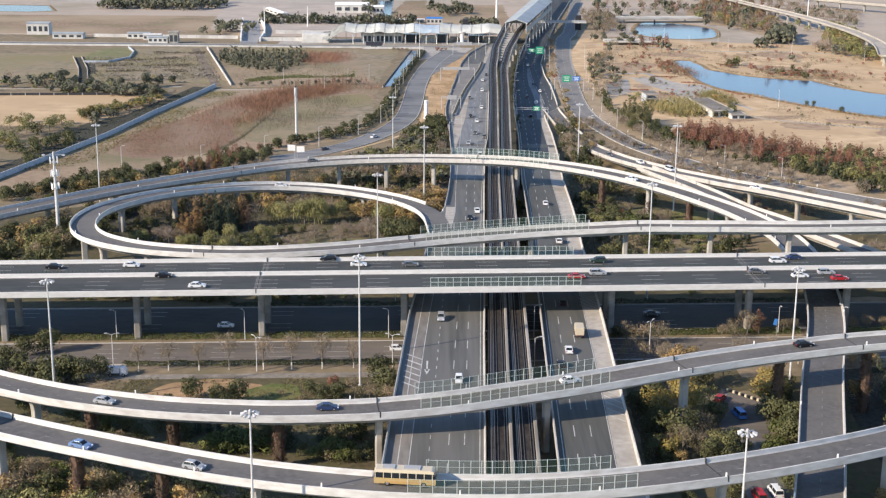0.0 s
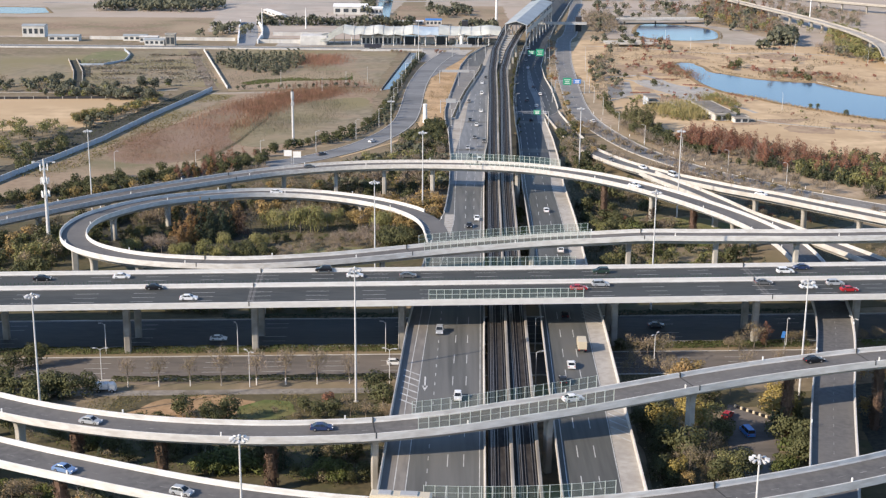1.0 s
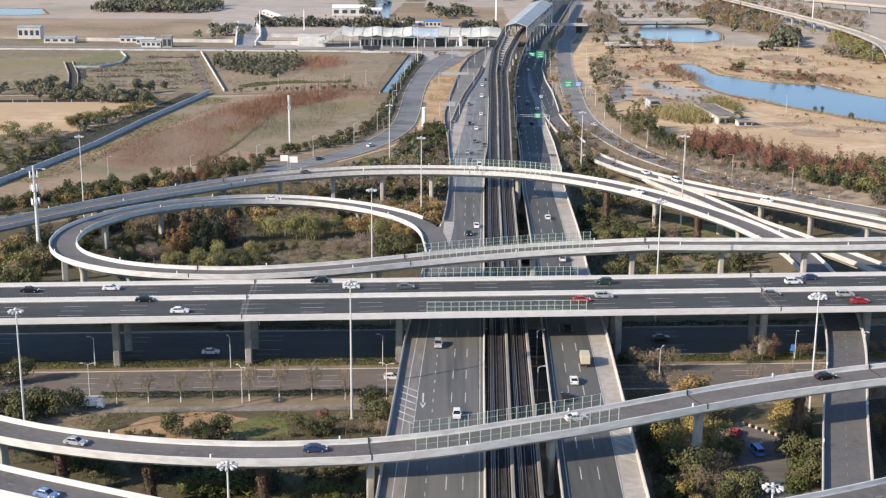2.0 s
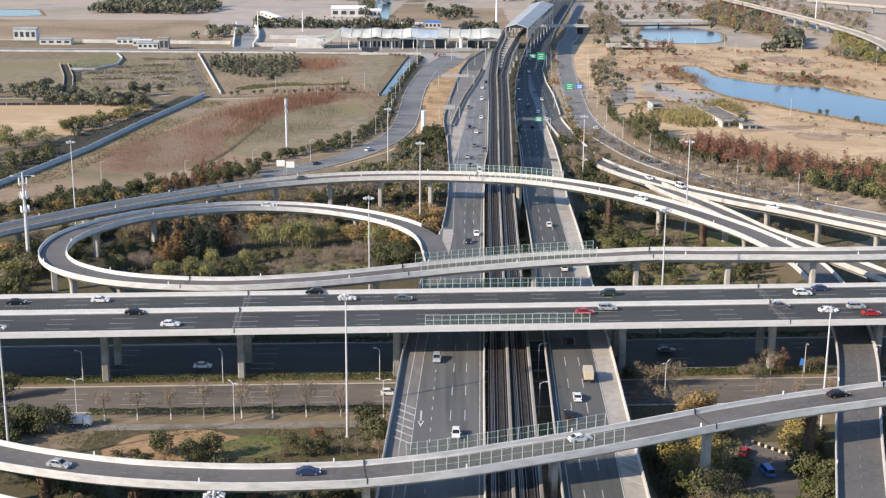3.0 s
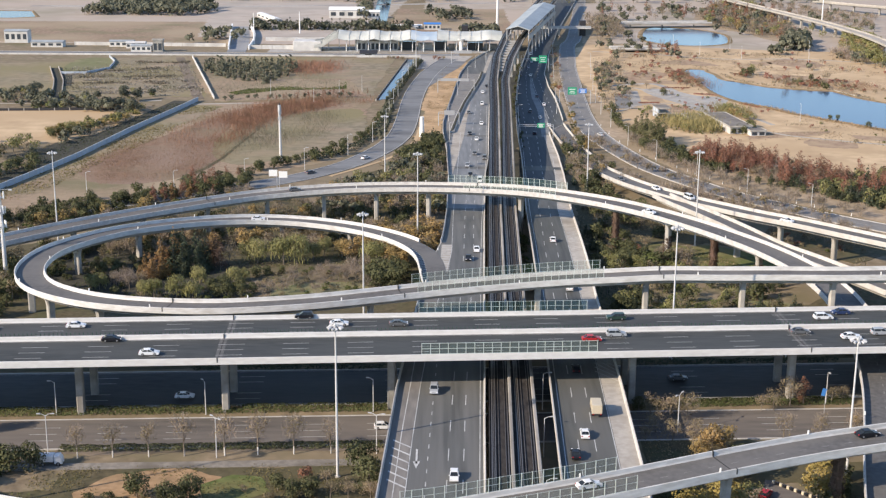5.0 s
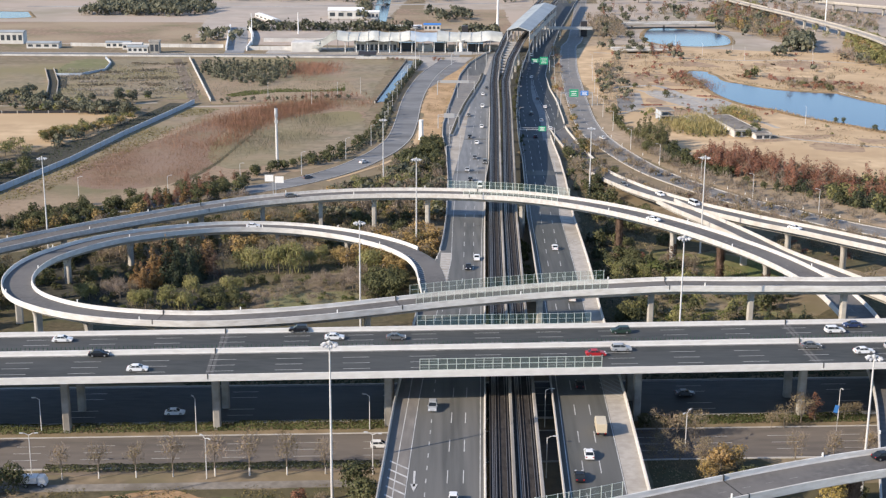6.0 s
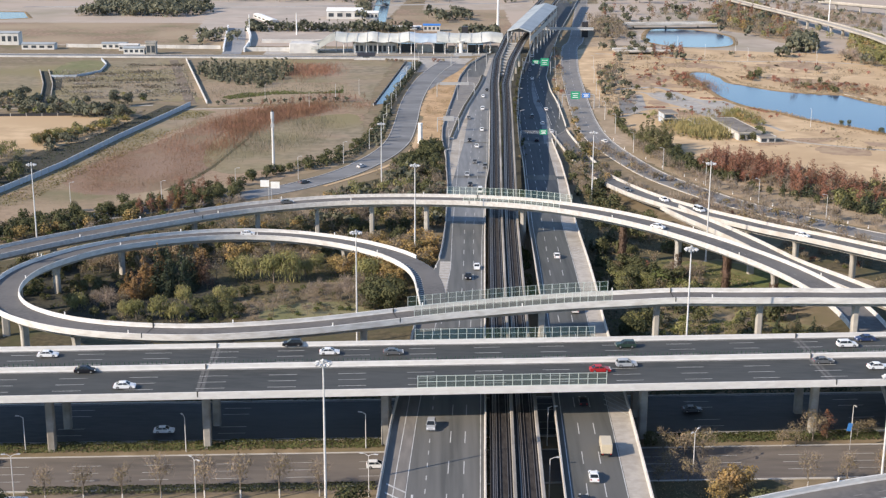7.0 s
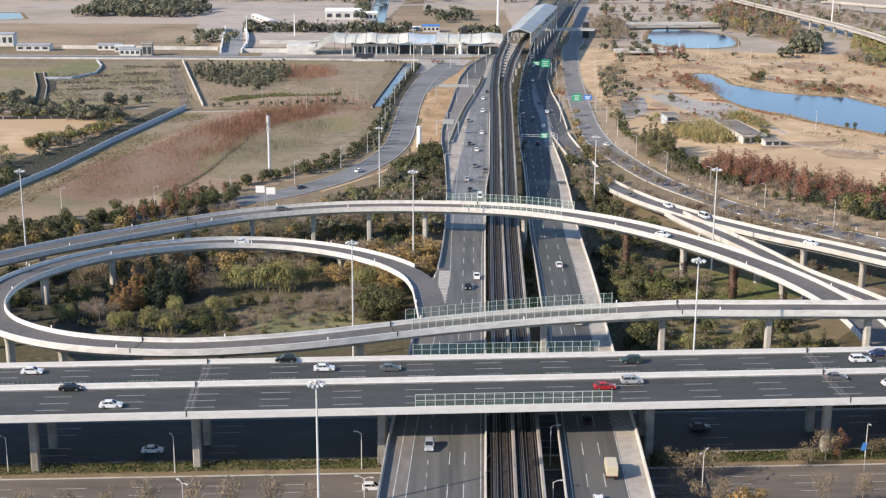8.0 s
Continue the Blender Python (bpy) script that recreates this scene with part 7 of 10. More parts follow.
scatter([(-262, 812), (-222, 776), (-166, 766), (-160, 778), (-180, 800), (-215, 812), (-250, 845)], 100, [("evergreen_far", 5), ("olive_shrub", 2), ("willow", 1), ("brown", 2)], "dense tree row behind the clearing", 2.4, 0.85)
scatter([(-320, 785), (-270, 785), (-262, 840), (-320, 850)], 30, [("evergreen_far", 5), ("brown", 2)], "mixed shrubs behind the clearing", 3, 1.0)
scatter([(-222, 610), (-200, 600), (-184, 655), (-200, 692), (-222, 680)], 30, [("willow", 4), ("yellow", 2), ("evergreen", 2), ("brown", 3)], "yellowing trees beside the clearing", 3.0, 1.0)
scatter([(-194, 690), (-176, 708), (-162, 740), (-158, 760), (-172, 745), (-190, 712)], 44, [("willow", 4), ("yellow", 3), ("golden", 1), ("brown", 1)], "yellowing trees beside the clearing", 2.2, 0.8)
for x, y in [(-188, 691), (-186, 698), (-182.5, 702)]:
    plant("evergreen", x, y, 5.5, "three round trees in the clearing")
scatter([(-200, 560), (-182, 560), (-172, 610), (-178, 640), (-200, 620)], 24, [("evergreen", 5), ("olive_shrub", 2), ("brown", 1)], "trees beside the clearing", 3, 0.9)
scatter([(-190, 650), (-184, 640), (-168, 735), (-158, 790), (-163, 795), (-176, 740)], 34, [("evergreen_far", 5), ("brown_shrub", 2)], "dark planting behind the fence", 2.6, 0.7)
strew("undergrowth", "dark netting-covered bank behind the fence", [(-196, 600), (-178, 600), (-145, 800), (-152, 800)], 1800, 0.4, LEAF_CONIFER, 0.6, seed=14)
def saplings(label, poly, count, height, mat, seed, clump):
    """Thin upright leafless stems past counting."""
    rng = np.random.default_rng(seed)
    xs, ys = [p[0] for p in poly], [p[1] for p in poly]
    keep = []
    while len(keep) < count:
        x, y = rng.uniform(min(xs), max(xs)), rng.uniform(min(ys), max(ys))
        if inside(x, y, poly):
            x, y = x + rng.normal() * 4.5, y + rng.normal() * 6.5
        else:
            continue
        if noise.noise(Vector((x * clump, y * clump * 0.6, seed))) + rng.normal() * 0.22 > -0.08:
            keep.append((x, y))
    q = np.array(keep)
    h = height * rng.uniform(0.5, 1.2, count)
    c = np.column_stack([q, h * 0.5])
    me = leaf_layers("saplings", [(leaf_arrays(c, h * 0.42, rng, None, 0.8, 0.06, np.array([[0.0, 0.0, 1.6]])), mat)])
    tagged(new("saplings", me), label, "saplings", "", "stuff")


saplings("dense band of rust-red bare saplings in the fallow field", [(-131, 690), (-124, 727), (-113, 771), (-103, 799), (-81, 808), (-46, 832), (-44, 806), (-76, 772), (-87, 758), (-94, 727), (-99, 690), (-112, 672)], 26000, 3.0, LEAF_RUSTPALE, 15, 0.03)
saplings("thin rust-brown saplings spreading over the fallow field", [(-156, 640), (-146, 675), (-131, 698), (-104, 690), (-98, 660), (-106, 612), (-140, 592)], 18000, 1.5, LEAF_DRY, 16, 0.035)
saplings("dense stand of yellow-green bamboo beside the pavilion", [(119, 730), (127.5, 721), (136, 724), (138, 748), (133, 758), (122, 755)], 5200, 5.2, BAMBOO, 81, 0.03)
scatter([(116, 728), (126, 716), (141, 718), (142, 724), (128, 724), (120, 734)], 18, [("olive_shrub", 4), ("willow", 2), ("brown_shrub", 2)], "low shrubs before the bamboo", 2.2, 0.62)
scatter([(121, 750), (133, 756), (138, 750), (139, 762), (122, 764)], 10, [("evergreen", 3), ("olive_shrub", 2)], "low shrubs before the bamboo", 2.4, 0.7)
saplings("yellow-green bamboo behind the pavilion", [(154, 792), (161, 792), (160, 768), (154, 766)], 1500, 4.2, BAMBOO, 82, 0.03)
saplings("rust-brown reed thicket on the far bank of the pond", [(210, 892), (238, 872), (268, 862), (272, 898), (243, 906), (216, 906)], 4200, 1.8, LEAF_DRY, 83, 0.05)
saplings("rust-brown thicket beside the pond inlet", [(156, 946), (163, 936), (164, 880), (154, 872), (152, 911)], 2400, 2.4, LEAF_RUSTPALE, 84, 0.05)
saplings("grey-green thin saplings beside the mast", [(-94, 660), (-92, 720), (-84, 752), (-60, 772), (-52, 740), (-60, 700)], 3500, 2.8, LEAF_STEM, 17, 0.04)
strew("grass_tufts", "tan and olive grass along the hoarding", [(-182, 560), (-168, 621), (-150, 720), (-138, 790), (-122, 790), (-136, 700), (-152, 620), (-160, 560)], 3000, 0.5, LEAF_GRASS, 0.35, "grass", 57, 0.4, 0.7, 0.03)
saplings("dry brown weeds on the fallow field", [(-178, 560), (-160, 640), (-120, 600), (-90, 620), (-60, 690), (-45, 660), (-74, 612), (-112, 580), (-146, 545)], 5000, 1.0, LEAF_BROWN, 18, 0.03)
saplings("tall grey weeds in the far field", [(-150, 890), (-60, 900), (-52, 840), (-128, 815)], 4500, 2.2, LEAF_STEM, 19, 0.03)
saplings("hazy rust-brown thicket in the far field", [(-100, 906), (-68, 918), (-74, 988), (-104, 988)], 5200, 3.4, LEAF_RUSTPALE, 27, 0.03)
strew("undergrowth", "green weedy strip across the far field", [(-127, 842), (-104, 880), (-60, 888), (-58, 860), (-98, 854), (-121, 834)], 2600, 0.6, LEAF_HEDGE, 0.3, "grass", 63, 0.5, 0.9, 0.03)
for i in range(26):
    t = i / 25
    x, y = -100 + 54 * t, 812 + 26 * t
    wooded("rust-red tree row", "rust", x + PLANT.uniform(-2, 2), y + PLANT.uniform(-5, 5), PLANT.uniform(3.5, 6))
for i in range(24):
    t = i / 23
    wooded("row beside the frontage road", "evergreen", float(np.interp(t, [0, 0.5, 0.8, 1], [-84, -53, -36.5, -32.5])) + PLANT.uniform(-1.5, 1.5), float(np.interp(t, [0, 0.5, 0.8, 1], [606, 655, 700, 760])) + PLANT.uniform(-3, 3), PLANT.uniform(3.5, 5.5))
for x, y in [(-68, 632), (-64, 636), (-72, 628), (-56, 640), (-50, 648), (-45, 655), (-78, 620)]:
    wooded("row beside the frontage road", "evergreen", x, y, PLANT.uniform(4, 6))
for i in range(44):
    t = i / 43
    wooded("trees along the canal", PLANT.choice(["evergreen_far", "evergreen_far", "conifer"]), float(np.interp(740 + 250 * t, [740, 780, 820, 880, 944, 990], [-31, -30.5, -29, -25, -20, -16])) + PLANT.uniform(-0.8, 0.8), 740 + 250 * t, PLANT.uniform(3.0, 5.5))
for i in range(11):
    wooded("trees along the canal", "fir", -27.6 + PLANT.uniform(-0.4, 0.4) - (2.0 if i < 2 else 0), 696 + 9.4 * i, PLANT.uniform(5.5, 7.5))
hedge("dense dark green hedge along the canal", [(-15.5, 996), (-20, 944), (-25, 880), (-29, 820), (-30.5, 780), (-31, 740), (-33.5, 700), (-41, 668), (-56, 640)], 4.2, 3.0, LEAF_CONIFER, 7000, 0.42, 91)
GROVE = [(-160, 975), (-101, 980), (-95, 936), (-110, 878), (-134, 898), (-158, 938)]
scatter(GROVE, 170, [("fir", 5)], "plantation in the far field", 2.6, 1.05)
for i in range(12):
    wooded("round shrubs along the dirt track", "evergreen_far", -126 + i * 6.6 + PLANT.uniform(-1.5, 1.5), 815 + i * 1.2, PLANT.uniform(2.5, 4))
strew("rubble", "scattered rubble and weeds over the waste ground", [(-250, 955), (-180, 1000), (-150, 880), (-140, 842), (-225, 842)], 1500, 0.45, RUBBLE, 0.5, "rubble", 61, 0.8, 0.9, 0.05)
strew("undergrowth", "dull weeds over the waste ground", [(-260, 955), (-180, 1000), (-150, 880), (-140, 842), (-225, 842)], 2600, 0.5, LEAF_STEM, 0.6, "weeds", 62, 0.5, 0.5, 0.04)
for n, (x0, y0, x1, y1) in enumerate([(-245, 916, -171, 943), (-233, 879, -160, 886), (-226, 893, -160, 900), (-214, 985, -176, 986), (-226, 841, -142, 836), (-240, 930, -190, 950), (-220, 860, -150, 862), (-235, 905, -165, 918)]):
    strew("rubble", "broken earth and rubble ridge on the waste ground", [(x0, y0 - 3), (x1, y1 - 9), (x1, y1 + 8), (x0, y0 + 4)], 520, 0.5, (RUBBLE, CLOD)[n % 2], 0.6, "rubble", 30 + n, 0.8, 0.9, 0.07)
for i in range(44):
    x = -164 + i * 3.1
    for k in range(3):
        wooded("tree belt behind the station", PLANT.choice(["evergreen_far", "fir", "conifer"]), x + PLANT.uniform(-1.6, 1.6), 1206 + k * 8 + PLANT.uniform(-3, 3), PLANT.uniform(6, 10))
scatter([(-345, 1335), (-236, 1330), (-220, 1400), (-255, 1445), (-340, 1435)], 170, [("evergreen_far", 5)], "distant tree belt", 5, 1.6)
scatter([(18, 1105), (45, 1140), (40, 1190), (8, 1180)], 26, [("evergreen_far", 5)], "trees behind the station", 4, 1.6)
scatter([(-14, 1280), (28, 1290), (28, 1380), (-14, 1380)], 24, [("evergreen_far", 5)], "trees behind the station", 5, 1.4)
scatter([(-205, 1098), (-160, 1098), (-165, 1180), (-200, 1190)], 20, [("evergreen_far", 5)], "trees by the underpass", 4, 1.2)
scatter([(-80, 1290), (-68, 1290), (-74, 1500), (-90, 1500)], 40, [("evergreen_far", 4), ("brown", 2)], "trees by the far canal", 5, 1.3)
scatter([(24, 640), (28, 640), (34, 800), (37, 900), (34, 900), (30, 800)], 40, [("evergreen", 5), ("olive_shrub", 1)], "planting below the metro line", 2.0, 0.4)
scatter([(36.5, 620), (38, 620), (42, 795), (48, 882), (56, 985), (52, 985), (44, 882), (39, 795)], 60, [("evergreen", 5), ("conifer", 1)], "planting below the metro line", 1.6, 0.33)
scatter([(24.5, 440), (28, 440), (31, 540), (28, 540)], 30, [("olive_shrub", 4), ("evergreen", 1)], "planting below the metro line", 2.0, 0.9)
scatter([(66, 850), (72, 850), (82, 1000), (88, 1080), (82, 1080), (74, 980)], 26, [("brown", 3), ("rust_bush", 2), ("golden", 1)], "trees on the road divider", 3.5, 0.9)
scatter([(-4, 650), (0, 690), (0, 705), (-5, 705), (-9, 695), (-12, 660)], 24, [("evergreen", 3), ("brown_shrub", 2), ("olive_shrub", 2)], "planting beside the main road", 2.2, 0.7)
scatter([(297, 1036), (300, 975), (325, 930), (325, 1000), (306, 1060)], 30, [("willow", 5), ("drooping", 2), ("golden", 2)], "park grove", 3.5, 1.15)
scatter([(147, 1022), (170, 1022), (178, 1080), (152, 1080)], 26, [("rust", 3), ("rust_bush", 4), ("evergreen_far", 2)], "park edge trees", 3.5, 0.9)
scatter([(-105, 577), (-82, 588), (-84, 602), (-106, 594)], 20, [("rust", 3), ("evergreen", 3), ("conifer", 2)], "row beside the frontage road", 2.4, 0.75)
scatter([(-152, 534), (-139, 549), (-116, 567), (-104, 574), (-106, 582), (-120, 577), (-142, 560), (-154, 544)], 14, [("evergreen", 4), ("olive_shrub", 3), ("brown_shrub", 2)], "row beside the frontage road", 2.6, 0.85)
patch("field_ditch", [(-110, 597), (-103, 623), (-99, 645), (-96.5, 679), (-93.5, 711), (-92.3, 711), (-95, 679), (-97.4, 645), (-101, 622), (-107.5, 598)], SHADED_LITTER, 0.13, "shallow dark ditch across the fallow field", "ditch")
strew("undergrowth", "dark weeds along the shallow field ditch", [(-110, 597), (-104, 623), (-100, 645), (-97.5, 679), (-94.5, 711), (-92.5, 711), (-95, 679), (-97, 645), (-100.5, 622), (-106, 598)], 520, 0.34, LEAF_STEM, 0.5, "weeds", 77)
strew("undergrowth", "dry orange grass beside the main road", [(-10, 740), (0, 740), (4, 820), (10, 914), (17, 976), (2, 980), (-7, 860)], 2600, 0.28, LEAF_REED, 0.2, "grass", 18, 0.4, 0.9, 0.05)

for label, wood in WOODS.items():
    wood.build(("dense " if len(label.split()) < 4 else "") + label)


# ---- lamps and masts ----
LAMP_WHITE = plain("lamp housing", (0.46, 0.47, 0.48), 0.4)
SIGN_GREEN = plain("sign green", (0.02, 0.30, 0.17), 0.5)
SIGN_BLUE = plain("sign blue", (0.04, 0.20, 0.55), 0.5)
SIGN_BACK = plain("sign back grey", (0.34, 0.35, 0.36), 0.6)
SIGN_WHITE = plain("sign white", (0.78, 0.78, 0.76), 0.6)
DARK = plain("dark fitting", (0.035, 0.035, 0.04), 0.5)
RUSTY = plain("rust-brown pipe", (0.22, 0.075, 0.05), 0.7)


def high_mast(x, y, h):
    top = thing("high_mast_lamp", "tall grey mast with a ring of white floodlights", "street lamp", "high mast lamps", at=(x, y, 0))
    bm = bmesh.new()
    tube(bm, [(0, 0, -0.2, 0.30), (0, 0, h * 0.5, 0.215), (0, 0, h, 0.14)], 10)
    part("pole", fix(bm), POLE_PAINT, top, "tapered grey steel pole")
    bm = bmesh.new()
    tube(bm, [(0, 0, -0.2, 0.6), (0, 0, 0.25, 0.6)], 10)
    part("base_flange", fix(bm), CONCRETE, top)
    bm = bmesh.new()
    n = 16
    for r in (0.95,):
        for i in range(n):
            a, b = i * math.tau / n, (i + 1) * math.tau / n
            tube(bm, [(r * math.cos(a), r * math.sin(a), h - 0.35, 0.07), (r * math.cos(b), r * math.sin(b), h - 0.35, 0.07)], 5)
    for i in range(4):
        a = i * math.tau / 4
        tube(bm, [(0, 0, h - 0.1, 0.06), (0.95 * math.cos(a), 0.95 * math.sin(a), h - 0.35, 0.06)], 5)
    tube(bm, [(0, 0, h - 0.6, 0.35), (0, 0, h + 0.25, 0.3), (0, 0, h + 0.5, 0.1)], 8)
    part("lamp_ring", fix(bm), STEEL, top, "steel lamp carriage ring")
    first = None
    for i in range(10):
        a = i * math.tau / 10
        m = Matrix.Translation((1.25 * math.cos(a), 1.25 * math.sin(a), h - 0.35)) @ Matrix.Rotation(a, 4, "Z") @ Matrix.Rotation(0.35, 4, "Y")
        if first is None:
            bm = bmesh.new()
            tube(bm, [(-0.4, 0, 0.0, 0.1), (-0.18, 0, 0, 0.21), (0.3, 0, -0.02, 0.28), (0.42, 0, -0.04, 0.25)], 8)
            first = part("floodlight", fix(bm), LAMP_WHITE, top, "white floodlight housing")
            first.matrix_basis = m
        else:
            again("floodlight", first, m, top)
    return top


proto = high_mast(-20.1, 308.3, 33.0)
for x, y, h in [(-90.3, 292.4, 31), (85.0, 307.8, 31), (-32.9, 214.2, 31), (51.0, 207.5, 31), (-20.9, 412.8, 31), (60.8, 381.5, 35.5), (-7.5, 500.3, 31), (87.5, 496, 33), (-131.3, 498.6, 31), (-23.5, 607, 26), (59.5, 584, 27), (-17.9, 952, 29)]:
    copy_thing(proto, Matrix.Translation((x, y, 0)) @ Matrix.Rotation(x, 4, "Z") @ Matrix.Diagonal((1, 1, h / 33.0, 1)))


def street_lamp(x, y, h, arm=1.6, yaw=0.0, z=0.0, double=False, group="street lamps"):
    top = thing("street_lamp", "slim grey lamp post with two arms" if double else "slim grey lamp post with one curved arm", "street lamp", group, at=(x, y, z))
    top.rotation_euler = (0, 0, yaw)
    bm = bmesh.new()
    tube(bm, [(0, 0, -0.1, 0.13), (0, 0, h * 0.5, 0.10), (0, 0, h, 0.07)], 6)
    part("post", fix(bm), POLE_PAINT, top)
    for k in ((1, -1) if double else (1,)):
        bm = bmesh.new()
        tube(bm, [(0, 0, h - 0.15, 0.06), (k * arm * 0.5, 0, h + 0.28, 0.055), (k * arm, 0, h + 0.35, 0.05)], 5)
        part("arm", fix(bm), POLE_PAINT, top)
        bm = bmesh.new()
        box(bm, k * arm - 0.35, k * arm + 0.45, -0.16, 0.16, h + 0.27, h + 0.42)
        part("lamp_head", fix(bm), LAMP_WHITE, top, "flat white lamp head")
    return top


lp = street_lamp(-87.6, 341.2, 8.0, 1.2, math.pi)
for x, y in [(-53.2, 341.8), (-14.6, 344.2), (92.5, 350.5), (-122, 339.5)]:
    copy_thing(lp, pose(x, y, 0, 0, 0, 180 + x))
ld = street_lamp(-83.2, 319.0, 9.0, 1.5, 0.05, 0, True)
for x, y in [(-46.7, 317.6), (-12.6, 320.2), (54.4, 332.8), (-50.5, 376), (-14, 378), (49, 381), (91, 383), (-90, 374), (109, 347)]:
    copy_thing(ld, pose(x, y, 0, 0, 0, x))
lf = street_lamp(-139.3, 567.8, 9.5, 1.4, 0.0)
for x, y in [(-105.5, 571.2), (-81.1, 595.7), (-58.8, 620.2), (-42.4, 653.0), (-32.9, 686.8), (-28.2, 727.6), (-28, 760), (-27, 795), (-25.8, 832), (-24.6, 870), (-22, 910), (-19.3, 950), (-16, 985), (88.7, 680.3), (96.5, 643.0), (109.1, 612.0), (123.7, 580.4), (142.4, 553.2), (86.5, 730.5), (86, 771.5), (87.5, 812), (91, 860), (95, 910), (101, 970)]:
    copy_thing(lf, pose(x, y, 0, 0, 0, 180 if x > 0 else 0))
lm = street_lamp(40.0, 745, 9.0, 1.6, 0.0)
for x, y in [(41.4, 785), (43.2, 820), (46, 860), (49, 905), (53, 960), (62.0, 770), (64.5, 810), (67.5, 860), (71, 910), (75, 965), (80.5, 1040), (23.3, 319), (24.9, 346), (21.5, 288), (2.6, 640), (4, 690), (3.6, 745), (9, 835), (16, 900), (22, 960)]:
    copy_thing(lm, pose(x, y, 0, 0, 0, 180 if x > 60 else 0))
for x, y in [(-60, 830), (-48, 850), (-100, 830), (-72, 800), (150, 1100), (178, 1095), (215, 1020), (254, 985), (300, 960), (188.9, 752), (218.7, 1079), (188.9, 1042), (273.2, 1057)]:
    copy_thing(lm, pose(x, y, 0, 0, 0, 90))

# ---- telecom tower, pillar, boards ----
tw = thing("telecom_tower", "pale monopole telecom tower with stacked antenna platforms", "tower", at=(-132.7, 447, 0))
bm = bmesh.new()
tube(bm, [(0, 0, -0.2, 0.75), (0, 0, 15, 0.55), (0, 0, 30.5, 0.32)], 10)
part("pole", fix(bm), POLE_PAINT, tw, "tapered pale pole")
for k, z in enumerate((18.0, 22.5, 27.0)):
    bm = bmesh.new()
    tube(bm, [(0, 0, z - 0.1, 1.15), (0, 0, z + 0.05, 1.15)], 10)
    part("platform", fix(bm), STEEL, tw, "round steel antenna platform")
    for i in range(6):
        a = i * math.tau / 6 + k * 0.4
        bm = bmesh.new()
        box(bm, 1.2, 1.45, -0.2, 0.2, z - 0.4, z + 1.7, m=Matrix.Rotation(a, 4, "Z"))
        part("antenna", fix(bm), SIGN_WHITE, tw, "white panel antenna")
bm = bmesh.new()
tube(bm, [(-3.4, 0, 29.2, 0.07), (3.4, 0, 29.6, 0.07)], 5)
part("crossarm", fix(bm), STEEL, tw)
for k in (-1, 1):
    bm = bmesh.new()
    box(bm, k * 3.4 - 0.5, k * 3.4 + 0.5, -0.3, 0.3, 29.2, 29.6)
    part("lamp_head", fix(bm), LAMP_WHITE, tw)
pl = thing("telecom_mast", "white cylindrical telecom mast in the fallow field", "mast", at=(-71.5, 640, 0))
bm = bmesh.new()
tube(bm, [(0, 0, -0.2, 0.62), (0, 0, 20, 0.5), (0, 0, 22.0, 0.5)], 12)
part("pole", fix(bm), POLE_PAINT, pl, "white cylindrical pole")
bm = bmesh.new()
tube(bm, [(0, 0, 22.0, 0.72), (0, 0, 25.0, 0.72)], 12)
part("antenna_cover", fix(bm), LAMP_WHITE, pl, "white antenna cylinder")
bm = bmesh.new()
tube(bm, [(0, 0, 25.0, 0.35), (0, 0, 26.2, 0.12)], 8)
part("tip", fix(bm), DARK, pl)
for z in (18.5, 21.0):
    for i in range(3):
        bm = bmesh.new()
        box(bm, 0.6, 0.8, -0.15, 0.15, z, z + 1.5, m=Matrix.Rotation(i * math.tau / 3 + z, 4, "Z"))
        part("antenna", fix(bm), LAMP_WHITE, pl, "panel antenna")
bd = thing("road_sign", "two white road sign panels on steel posts", "road sign", at=(-64.3, 573, 0))
for x0, x1, z0 in ((-3.7, -0.35, 7.2), (0.2, 3.6, 6.6)):
    bm = bmesh.new()
    box(bm, x0, x1, -0.06, 0.06, z0, z0 + 2.6)
    part("panel", fix(bm), SIGN_WHITE, bd, "pale sign panel seen from behind")
for x in (-0.6, 0.4):
    bm = bmesh.new()
    tube(bm, [(x, 0.2, -0.1, 0.14), (x, 0.2, 9.2, 0.12)], 6)
    part("post", fix(bm), STEEL, bd)
py = thing("white_pylon", "white roadside pylon on a dry verge", "pylon", at=(-9.6, 702.7, 0))
bm = bmesh.new()
tube(bm, [(0, 0, -0.1, 1.5), (0, 0, 0.5, 1.2), (0, 0, 8.6, 1.0), (0, 0, 9.4, 1.15), (0, 0, 9.7, 1.15)], 10)
part("shaft", fix(bm), SIGN_WHITE, py, "white shaft with a flared top")


